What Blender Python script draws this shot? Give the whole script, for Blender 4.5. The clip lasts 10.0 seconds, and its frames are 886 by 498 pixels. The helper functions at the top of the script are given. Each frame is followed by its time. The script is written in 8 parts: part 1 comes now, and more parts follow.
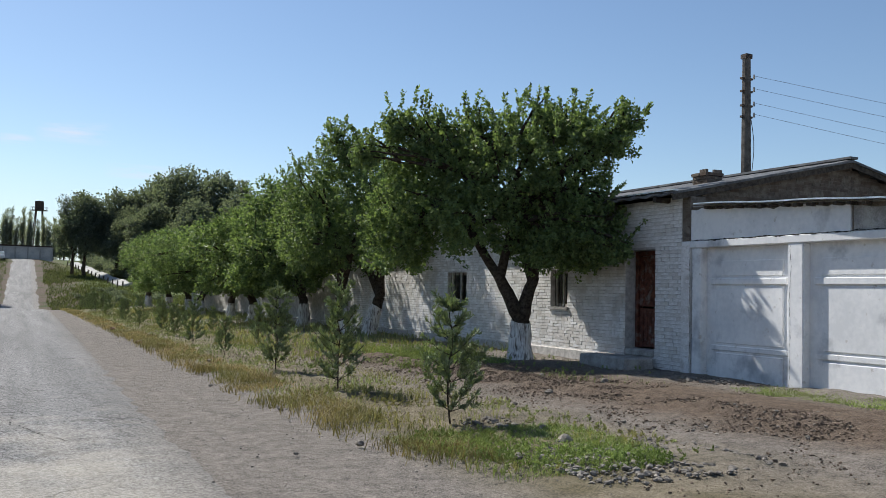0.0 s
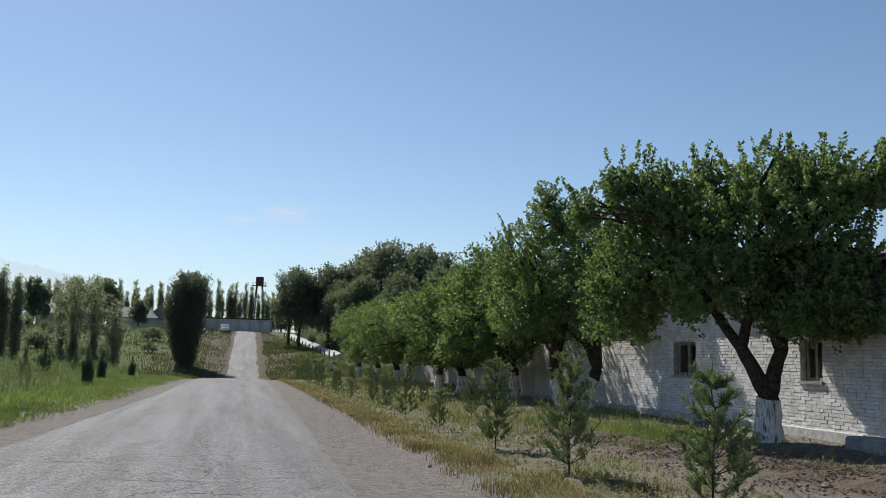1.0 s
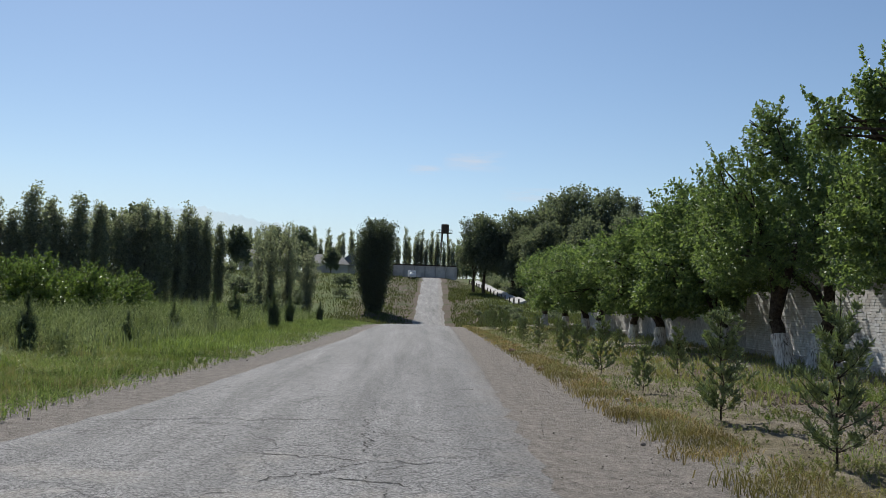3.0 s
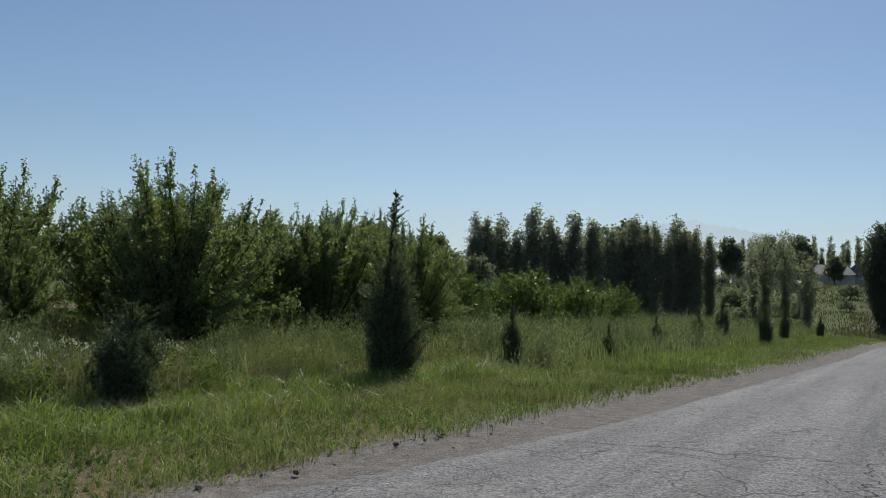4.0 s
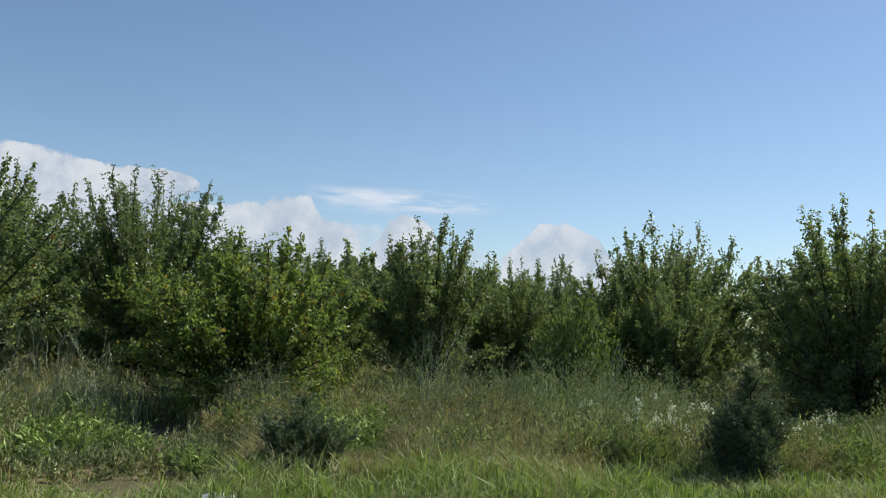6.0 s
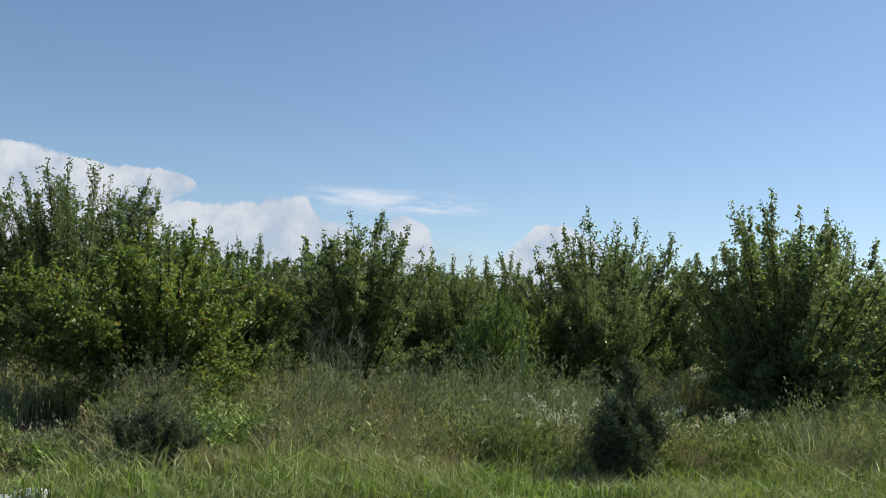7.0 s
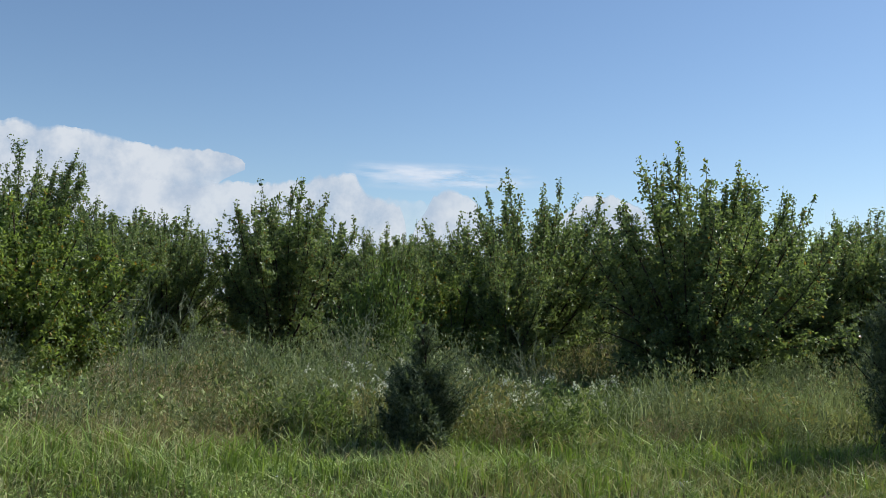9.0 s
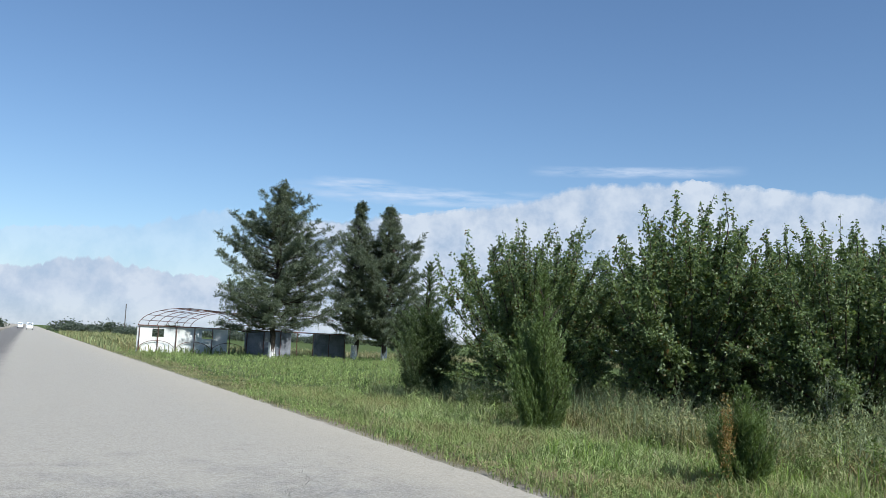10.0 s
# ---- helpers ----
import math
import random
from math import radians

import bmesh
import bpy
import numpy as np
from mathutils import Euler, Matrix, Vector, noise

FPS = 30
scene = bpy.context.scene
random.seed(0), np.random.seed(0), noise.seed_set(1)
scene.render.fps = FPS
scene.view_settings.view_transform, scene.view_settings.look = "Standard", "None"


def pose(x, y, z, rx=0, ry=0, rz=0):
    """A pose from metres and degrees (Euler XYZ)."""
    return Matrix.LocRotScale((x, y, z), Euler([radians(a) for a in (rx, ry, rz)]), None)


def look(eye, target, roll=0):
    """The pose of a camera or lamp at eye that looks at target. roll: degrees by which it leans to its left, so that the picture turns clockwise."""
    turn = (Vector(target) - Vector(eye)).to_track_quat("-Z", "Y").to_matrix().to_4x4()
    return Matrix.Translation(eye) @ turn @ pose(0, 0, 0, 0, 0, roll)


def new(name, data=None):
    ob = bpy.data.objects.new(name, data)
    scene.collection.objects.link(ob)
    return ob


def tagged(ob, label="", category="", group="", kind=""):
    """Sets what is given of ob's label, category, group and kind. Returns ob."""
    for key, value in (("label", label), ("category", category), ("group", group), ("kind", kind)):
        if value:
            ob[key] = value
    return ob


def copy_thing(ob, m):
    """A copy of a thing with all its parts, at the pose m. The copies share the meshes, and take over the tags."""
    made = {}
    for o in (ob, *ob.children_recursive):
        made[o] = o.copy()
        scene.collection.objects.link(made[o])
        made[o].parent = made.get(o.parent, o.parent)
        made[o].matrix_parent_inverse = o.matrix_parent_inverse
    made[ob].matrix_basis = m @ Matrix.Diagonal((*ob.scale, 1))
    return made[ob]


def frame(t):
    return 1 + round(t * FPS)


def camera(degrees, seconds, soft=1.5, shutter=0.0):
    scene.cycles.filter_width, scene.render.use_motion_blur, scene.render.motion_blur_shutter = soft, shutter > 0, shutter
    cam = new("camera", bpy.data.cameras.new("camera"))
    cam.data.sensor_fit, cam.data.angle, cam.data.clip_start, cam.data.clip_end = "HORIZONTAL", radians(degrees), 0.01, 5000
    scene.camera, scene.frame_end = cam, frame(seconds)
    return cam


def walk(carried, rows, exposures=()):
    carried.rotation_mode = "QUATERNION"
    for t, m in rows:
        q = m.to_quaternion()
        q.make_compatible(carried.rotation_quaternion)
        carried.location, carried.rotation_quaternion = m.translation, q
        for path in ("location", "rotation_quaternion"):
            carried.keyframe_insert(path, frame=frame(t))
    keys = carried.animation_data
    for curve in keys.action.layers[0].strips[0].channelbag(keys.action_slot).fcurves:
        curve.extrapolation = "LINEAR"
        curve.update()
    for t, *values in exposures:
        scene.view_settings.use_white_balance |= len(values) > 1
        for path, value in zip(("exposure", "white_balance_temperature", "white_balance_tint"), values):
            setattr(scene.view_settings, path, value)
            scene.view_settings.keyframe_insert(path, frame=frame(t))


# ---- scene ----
cam = camera(52.9, 10.0, soft=0.6)
PATH = [
    (0.0, pose(-0.323, 0.100, 1.654, 92.88, -1.29, -26.24)),
    (0.5, pose(-0.283, 0.763, 1.659, 93.71, -0.47, -24.44)),
    (0.8, pose(-0.266, 1.238, 1.669, 95.65, -0.63, -17.79)),
    (1.0, pose(-0.257, 1.559, 1.673, 97.09, -1.33, -13.44)),
    (1.5, pose(-0.147, 2.196, 1.662, 94.23, -1.55, -5.56)),
    (2.0, pose(-0.088, 2.844, 1.677, 93.52, -1.68, -2.36)),
    (2.2, pose(-0.047, 3.137, 1.689, 93.49, -1.79, -2.20)),
    (3.3, pose(0.069, 4.851, 1.692, 93.19, -2.27, -0.84)),
    (3.5, pose(0.086, 5.099, 1.694, 92.62, -2.12, 4.94)),
    (3.7, pose(0.077, 5.368, 1.687, 92.79, -2.40, 13.67)),
    (4.0, pose(0.103, 5.863, 1.691, 93.17, -1.92, 29.31)),
    (4.3, pose(0.061, 6.265, 1.688, 93.58, -1.52, 47.22)),
    (4.5, pose(0.062, 6.468, 1.684, 94.62, -1.22, 60.21)),
    (5.0, pose(0.040, 7.029, 1.683, 95.45, -2.12, 74.90)),
    (5.2, pose(0.050, 7.243, 1.681, 95.11, -2.22, 75.46)),
    (6.3, pose(-0.013, 8.567, 1.684, 95.48, -3.05, 75.14)),
    (6.5, pose(0.002, 8.894, 1.660, 95.42, -3.10, 75.14)),
    (7.0, pose(0.069, 9.689, 1.667, 95.52, -3.04, 75.00)),
    (7.5, pose(0.125, 10.501, 1.689, 95.50, -3.13, 75.18)),
    (8.0, pose(0.119, 11.302, 1.708, 95.48, -2.92, 74.14)),
    (8.5, pose(0.096, 12.139, 1.702, 95.71, -2.29, 73.18)),
    (9.0, pose(0.020, 12.915, 1.687, 93.73, -1.97, 78.25)),
    (9.2, pose(0.007, 13.169, 1.685, 94.62, -1.92, 91.95)),
    (9.3, pose(0.023, 13.319, 1.677, 95.04, -2.12, 101.08)),
    (9.4, pose(0.029, 13.400, 1.664, 94.91, -1.75, 110.95)),
    (9.5, pose(0.034, 13.428, 1.658, 94.73, -2.08, 119.71)),
    (9.6, pose(0.048, 13.535, 1.664, 94.95, -1.77, 127.99)),
    (9.7, pose(0.053, 13.699, 1.666, 95.44, -1.61, 136.23)),
    (9.8, pose(0.062, 13.832, 1.674, 95.84, -1.66, 144.18)),
    (10.0, pose(0.079, 14.087, 1.692, 96.04, -2.67, 155.02)),
]
walk(cam, PATH, exposures=[(0.0, 0.42, 6350, 10), (1.0, 0.25, 6350, 10), (2.0, 0.15, 6350, 10), (3.5, 0.10, 6350, 10), (4.0, -0.18, 6350, 10), (4.5, 0.16, 6350, 10), (6.5, 0.38, 6300, 10), (9.0, 0.38, 6150, 9), (9.6, 0.46, 5900, 8), (10.0, 0.38, 5750, 8)])

# ---- light ----
SUN_YAW, SUN_UP = 17.5, 44.0
world = bpy.data.worlds.new("world")
scene.world = world
world.use_nodes = True
wn = world.node_tree.nodes
sky = wn.new("ShaderNodeTexSky")
sky.sky_type = "NISHITA"
sky.sun_disc = False
sky.sun_elevation = radians(SUN_UP)
sky.sun_rotation = radians(-SUN_YAW)
sky.dust_density, sky.air_density, sky.ozone_density = 0.22, 1.0, 2.6
wn["Background"].inputs[1].default_value = 0.085
world.node_tree.links.new(sky.outputs[0], wn["Background"].inputs[0])
sun_data = bpy.data.lights.new("sun", "SUN")
sun_data.energy, sun_data.angle, sun_data.color = 5.0, radians(0.5), (1.0, 0.95, 0.87)
sun = new("sun", sun_data)
a, b = radians(SUN_YAW), radians(SUN_UP)
to_sun = Vector((-math.sin(a) * math.cos(b), math.cos(a) * math.cos(b), math.sin(b)))
sun.matrix_world = look(to_sun * 100, (0, 0, 0))


# ---- materials ----
def material(name, rough=0.9, spec=0.2):
    mt = bpy.data.materials.new(name)
    mt.use_nodes = True
    nt = mt.node_tree
    bs = nt.nodes["Principled BSDF"]
    bs.inputs["Roughness"].default_value = rough
    bs.inputs["Specular IOR Level"].default_value = spec
    return mt, nt, bs


def place(nt):
    return nt.nodes.new("ShaderNodeTexCoord").outputs["Object"]


def noisy(nt, scale, detail=4.0, rough=0.55, vec=None):
    n = nt.nodes.new("ShaderNodeTexNoise")
    n.inputs["Scale"].default_value = scale
    n.inputs["Detail"].default_value = detail
    n.inputs["Roughness"].default_value = rough
    nt.links.new(vec if vec is not None else place(nt), n.inputs["Vector"])
    return n.outputs["Fac"]


def ramp(nt, fac, *stops):
    n = nt.nodes.new("ShaderNodeValToRGB")
    els = n.color_ramp.elements
    while len(els) < len(stops):
        els.new(0.5)
    for el, (at, col) in zip(els, stops):
        el.position = at
        el.color = (*col, 1) if len(col) == 3 else col
    nt.links.new(fac, n.inputs[0])
    return n.outputs[0]


def grey(v):
    return (v, v, v)


def mix(nt, fac, one, two, mode="MIX"):
    n = nt.nodes.new("ShaderNodeMix")
    n.data_type, n.blend_type = "RGBA", mode
    for i, v in ((0, fac), (6, one), (7, two)):
        if isinstance(v, (int, float)):
            n.inputs[i].default_value = v
        elif isinstance(v, tuple):
            n.inputs[i].default_value = (*v, 1)
        else:
            nt.links.new(v, n.inputs[i])
    return n.outputs[2]


def calc(nt, op, one, two=None):
    n = nt.nodes.new("ShaderNodeMath")
    n.operation = op
    for i, v in enumerate((one, two)):
        if v is None:
            continue
        if isinstance(v, (int, float)):
            n.inputs[i].default_value = v
        else:
            nt.links.new(v, n.inputs[i])
    return n.outputs[0]


def speckle(nt, scale, vec=None):
    """Random grey for each grain of a pebbly surface."""
    n = nt.nodes.new("ShaderNodeTexVoronoi")
    n.inputs["Scale"].default_value = scale
    nt.links.new(vec if vec is not None else place(nt), n.inputs["Vector"])
    sp = nt.nodes.new("ShaderNodeSeparateColor")
    nt.links.new(n.outputs["Color"], sp.inputs[0])
    return sp.outputs[0]


def relief(nt, bs, height, strength, dist):
    n = nt.nodes.new("ShaderNodeBump")
    n.inputs["Strength"].default_value = strength
    n.inputs["Distance"].default_value = dist
    nt.links.new(height, n.inputs["Height"])
    nt.links.new(n.outputs[0], bs.inputs["Normal"])


def plain(name, dark, light, scale=6.0, rough=0.85, spec=0.2, bump=0.3, dist=0.01, metal=0.0):
    """A surface that varies between two colours at two scales."""
    mt, nt, bs = material(name, rough, spec)
    n1, n2 = noisy(nt, scale), noisy(nt, scale * 9)
    c = ramp(nt, calc(nt, "ADD", calc(nt, "MULTIPLY", n1, 0.65), calc(nt, "MULTIPLY", n2, 0.35)), (0.40, dark), (0.60, light))
    nt.links.new(c, bs.inputs["Base Color"])
    bs.inputs["Metallic"].default_value = metal
    relief(nt, bs, n2, bump, dist)
    return mt


def leafy(name, dark, light, glow=0.45, spec=0.5, rough=0.42, odd=None, patch=None):
    """Leaves: each one a shade of its own, part of the light passing through."""
    mt, nt, bs = material(name, rough, spec)
    info = nt.nodes.new("ShaderNodeNewGeometry").outputs["Random Per Island"]
    stops = [(0.0, dark), (0.85, light)]
    if odd:
        stops += [(0.93, light), (0.97, odd)]
    c = ramp(nt, info, *stops)
    big = noisy(nt, 0.9, 2.0)
    c = mix(nt, calc(nt, "MULTIPLY", big, 0.28), c, (dark[0] * 0.8, dark[1] * 0.8, dark[2] * 0.8))
    if patch:
        c = mix(nt, ramp(nt, noisy(nt, 0.33, 4), (0.45, grey(0)), (0.62, grey(0.85))), c, patch)
        c = mix(nt, ramp(nt, noisy(nt, 0.8, 3), (0.50, grey(0)), (0.68, grey(0.6))), c, (dark[0] * 0.45, dark[1] * 0.5, dark[2] * 0.5))
    nt.links.new(c, bs.inputs["Base Color"])
    tr = nt.nodes.new("ShaderNodeBsdfTranslucent")
    warm = mix(nt, 1.0, c, (1.10, 1.13, 0.6), "MULTIPLY")
    nt.links.new(warm, tr.inputs["Color"])
    mx = nt.nodes.new("ShaderNodeMixShader")
    mx.inputs[0].default_value = glow
    nt.links.new(bs.outputs[0], mx.inputs[1])
    nt.links.new(tr.outputs[0], mx.inputs[2])
    nt.links.new(mx.outputs[0], nt.nodes["Material Output"].inputs[0])
    return mt


LEAF_APRICOT = leafy("apricot leaf", (0.09, 0.14, 0.065), (0.235, 0.31, 0.125), 0.46, spec=0.3, rough=0.45)
LEAF_PEAR = leafy("pear leaf", (0.085, 0.125, 0.06), (0.26, 0.325, 0.13), 0.5, spec=0.5, rough=0.43, odd=(0.2, 0.13, 0.04))
LEAF_SHRUB = leafy("bright shrub leaf", (0.09, 0.145, 0.045), (0.18, 0.245, 0.07), 0.45)
LEAF_WORMWOOD = leafy("grey wormwood leaf", (0.19, 0.225, 0.135), (0.38, 0.425, 0.26), 0.4, spec=0.1, rough=0.7)
LEAF_DOCK = leafy("dark weed leaf", (0.10, 0.145, 0.05), (0.24, 0.30, 0.11), 0.42, spec=0.12, rough=0.7)
LEAF_STRAW = leafy("withered weed", (0.25, 0.21, 0.13), (0.48, 0.42, 0.27), 0.3, spec=0.1, rough=0.8)
# paler and bluer than the leaf itself: far haze painted into the colour
LEAF_POPLAR = leafy("poplar leaf lifted for haze", (0.16, 0.18, 0.17), (0.32, 0.34, 0.30), 0.6, spec=0.25, rough=0.55)
# bluish distance haze is put into this leaf's base colour
LEAF_HAZY = leafy("far tree leaf with haze in it", (0.095, 0.12, 0.105), (0.20, 0.225, 0.19), 0.6, spec=0.2, rough=0.6)
LEAF_OLIVE = leafy("grey willow leaf", (0.10, 0.115, 0.095), (0.18, 0.195, 0.16), 0.4)
LEAF_COLUMN = leafy("dense column tree leaf", (0.07, 0.085, 0.075), (0.14, 0.16, 0.12), 0.45)
NEEDLE_PINE = leafy("pine needle", (0.20, 0.245, 0.16), (0.42, 0.47, 0.30), 0.5, spec=0.2)
NEEDLE_JUNIPER = leafy("juniper spray", (0.07, 0.10, 0.07), (0.25, 0.30, 0.195), 0.45, spec=0.2)
NEEDLE_BLUE = leafy("blue green juniper spray", (0.08, 0.115, 0.055), (0.18, 0.235, 0.10), 0.42, spec=0.25)
NEEDLE_SPRUCE = leafy("spruce spray", (0.10, 0.125, 0.085), (0.22, 0.25, 0.165), 0.4, spec=0.2)
GRASS_GREEN = leafy("green grass", (0.11, 0.17, 0.05), (0.45, 0.55, 0.20), 0.22, spec=0.12, rough=0.7, patch=(0.25, 0.29, 0.11))
GRASS_MIX = leafy("weeds", (0.11, 0.14, 0.06), (0.46, 0.50, 0.25), 0.3, spec=0.12, rough=0.7, odd=(0.36, 0.30, 0.15), patch=(0.34, 0.29, 0.14))
GRASS_DRY = leafy("dry grass", (0.20, 0.15, 0.075), (0.48, 0.37, 0.19), 0.25, spec=0.12, rough=0.7, patch=(0.12, 0.135, 0.05))
GRASS_GREY = leafy("grey green weeds", (0.13, 0.165, 0.09), (0.48, 0.53, 0.32), 0.3, spec=0.12, rough=0.7, patch=(0.13, 0.18, 0.065))
NEEDLE_FEATHER = leafy("pale feathery spray", (0.12, 0.175, 0.06), (0.25, 0.325, 0.115), 0.4, spec=0.25)
GRASS_FAR = leafy("far rough grass", (0.07, 0.085, 0.04), (0.15, 0.16, 0.08), 0.35, spec=0.08, rough=0.8, patch=(0.10, 0.12, 0.045))
GRASS_STRAW = leafy("pale straw", (0.22, 0.19, 0.10), (0.50, 0.45, 0.27), 0.32, spec=0.12, rough=0.7, patch=(0.20, 0.22, 0.09))
FLOWER_WHITE = leafy("white flower head", (0.45, 0.47, 0.42), (0.75, 0.76, 0.7), 0.3)
GOLD_TWIG = leafy("withered golden twig", (0.26, 0.17, 0.05), (0.46, 0.32, 0.11), 0.3)
BARK = plain("bark", (0.035, 0.026, 0.02), (0.10, 0.08, 0.06), 14, 0.95, 0.1, 0.8, 0.03)
WHITEWASH, nt, bs = material("whitewash on bark", 0.95, 0.1)
streak = nt.nodes.new("ShaderNodeVectorMath")
streak.operation = "MULTIPLY"
streak.inputs[1].default_value = (1.0, 1.0, 0.12)
nt.links.new(place(nt), streak.inputs[0])
n1, n2 = noisy(nt, 26, 4, 0.6, streak.outputs[0]), noisy(nt, 5, 4)
c = ramp(nt, calc(nt, "ADD", calc(nt, "MULTIPLY", n1, 0.75), calc(nt, "MULTIPLY", n2, 0.25)), (0.38, (0.13, 0.11, 0.095)), (0.50, (0.62, 0.60, 0.57)), (0.65, (0.80, 0.79, 0.77)))
nt.links.new(c, bs.inputs["Base Color"])
relief(nt, bs, n1, 0.9, 0.02)

def np_mesh(name, verts, faces):
    """A mesh from numpy arrays; faces: arrays of triangles or quads."""
    me = bpy.data.meshes.new(name)
    verts = np.asarray(verts, dtype=np.float32)
    faces = [np.asarray(f, dtype=np.int32) for f in faces if len(f)]
    me.vertices.add(len(verts))
    me.vertices.foreach_set("co", verts.ravel())
    loops = np.concatenate([f.ravel() for f in faces])
    sizes = np.concatenate([np.full(len(f), f.shape[1], dtype=np.int32) for f in faces])
    starts = np.concatenate([[0], np.cumsum(sizes)[:-1]]).astype(np.int32)
    me.loops.add(len(loops))
    me.loops.foreach_set("vertex_index", loops)
    me.polygons.add(len(sizes))
    me.polygons.foreach_set("loop_start", starts)
    me.update(calc_edges=True)
    me.validate()
    me.polygons.foreach_set("use_smooth", np.zeros(len(me.polygons), dtype=bool))
    return me


def smooth(me):
    me.polygons.foreach_set("use_smooth", np.ones(len(me.polygons), dtype=bool))
    return me


def thing(name, at=(0, 0, 0), turn=0.0, label="", category="", group="", kind=""):
    ob = new(name)
    ob.matrix_basis = pose(*at, 0, 0, turn)
    return tagged(ob, label, category, group, kind)


def attach(name, me, mat, parent=None, label=""):
    ob = new(name, me)
    if mat is not None and not me.materials:
        me.materials.append(mat)
    if parent is not None:
        ob.parent = parent
    return tagged(ob, label)


def part(name, bm, mat, parent=None, label=""):
    me = bpy.data.meshes.new(name)
    bm.to_mesh(me)
    bm.free()
    return attach(name, me, mat, parent, label)


def box(bm, x0, x1, y0, y1, z0, z1, m=None):
    vs = [bm.verts.new(Vector((x, y, z)) if m is None else m @ Vector((x, y, z))) for x in (x0, x1) for y in (y0, y1) for z in (z0, z1)]
    for f in ((0, 1, 3, 2), (4, 6, 7, 5), (0, 4, 5, 1), (2, 3, 7, 6), (0, 2, 6, 4), (1, 5, 7, 3)):
        bm.faces.new([vs[i] for i in f])


def bevelled(bm, width=0.01):
    bmesh.ops.bevel(bm, geom=bm.edges[:], offset=width, segments=1, affect="EDGES")
    return bm


def boxed(name, dims, mat, parent=None, label="", bevel=0.0):
    bm = bmesh.new()
    box(bm, *dims)
    bmesh.ops.recalc_face_normals(bm, faces=bm.faces[:])
    if bevel:
        bevelled(bm, bevel)
    return part(name, bm, mat, parent, label)


# ---- plants: numpy generators ----
def unit(v):
    return v / (np.linalg.norm(v, axis=-1, keepdims=True) + 1e-9)


def leaves(pos, way, size, wide, rng, fold=0.2):
    """Folded leaf blades, each an island of two triangles, at pos and growing along way."""
    n = len(pos)
    size = np.asarray(size).reshape(-1, 1) * np.ones((n, 1))
    side = unit(np.cross(way, rng.normal(size=(n, 3))))
    up = np.cross(side, way)
    mid = pos + way * size * 0.45
    a = mid + side * size * wide + up * size * fold
    c = mid - side * size * wide + up * size * fold
    tip = pos + way * size - up * size * fold * 0.5
    verts = np.stack([pos, a, tip, c], 1).reshape(-1, 3)
    i = np.arange(n)[:, None] * 4
    return verts, np.concatenate([i + [0, 1, 2], i + [0, 2, 3]], 0)


def tube(path, radii, sides=6):
    path = np.asarray(path, float)
    d = unit(np.gradient(path, axis=0))
    ref = np.array([0.31, 0.95, 0.05])
    u = unit(np.cross(d, ref))
    v = np.cross(d, u)
    ang = np.arange(sides) * 2 * np.pi / sides
    ring = u[:, None] * np.cos(ang)[None, :, None] + v[:, None] * np.sin(ang)[None, :, None]
    verts = (path[:, None] + ring * np.asarray(radii)[:, None, None]).reshape(-1, 3)
    k, s = np.meshgrid(np.arange(len(path) - 1), np.arange(sides), indexing="ij")
    k, s = k.ravel(), s.ravel()
    e = (s + 1) % sides
    quads = np.stack([k * sides + s, k * sides + e, (k + 1) * sides + e, (k + 1) * sides + s], 1)
    return verts, quads


def joined(pieces):
    """One vertex array and face array from several."""
    vs, fs, n = [], [], 0
    for v, f in pieces:
        vs.append(v)
        fs.append(np.asarray(f) + n)
        n += len(v)
    return np.concatenate(vs), np.concatenate(fs)


def limb(a, b, r0, r1, rng, bend=0.12, n=7, sides=6, rise=0.2):
    a, b = np.asarray(a, float), np.asarray(b, float)
    t = np.linspace(0, 1, n)[:, None]
    off = rng.normal(size=3) * np.linalg.norm(b - a) * bend
    sag = np.array([0, 0, 1.0]) * np.linalg.norm(b - a) * rise * 0.5
    path = a + (b - a) * t + (off + sag) * (t * (1 - t) * 2)
    path[1:-1] += rng.normal(size=(n - 2, 3)) * np.linalg.norm(b - a) * 0.015
    return path, tube(path, r0 + (r1 - r0) * t[:, 0], sides)


def shoot_leaves(starts, ends, per, size, wide, rng, out=0.9, droop=0.25, spread=0.05, first=0.15):
    """Leaves set along straight shoots."""
    n = len(starts)
    t = first + (1 - first) * rng.random((n, per, 1))
    pos = starts[:, None] + (ends - starts)[:, None] * t + rng.normal(size=(n, per, 3)) * spread
    d = unit(ends - starts)[:, None]
    way = unit(d * 0.5 + unit(rng.normal(size=(n, per, 3))) * out + np.array([0, 0, -droop]))
    size = size * (0.65 + 0.6 * rng.random(n * per))
    return leaves(pos.reshape(-1, 3), way.reshape(-1, 3), size, wide, rng)


def on_ball(n, rng, low=-1.0):
    v = unit(rng.normal(size=(n * 4 + 30, 3)))
    return v[v[:, 2] > low][:n]


# ---- ground ----
ROLL_Y = np.arange(-50.0, 3001.0, 1.0)


def rolled(*knots):
    z = np.interp(ROLL_Y, [k[0] for k in knots], [k[1] for k in knots])
    k = np.ones(21) / 21
    return np.convolve(np.pad(z, 10, mode="edge"), k, mode="valid")


DIP = rolled((-50, 0), (60, 0), (78, -0.2), (95, -1.6), (115, -2.4), (135, -1.9), (180, 2.6), (235, 7.8), (260, 8.6), (400, 10.5), (3000, 11))
BANK = rolled((-50, 0), (80, 0.1), (120, 0.2), (162, 1.7), (192, 3.7), (232, 6.4), (260, 8.3), (400, 10.5), (3000, 11))


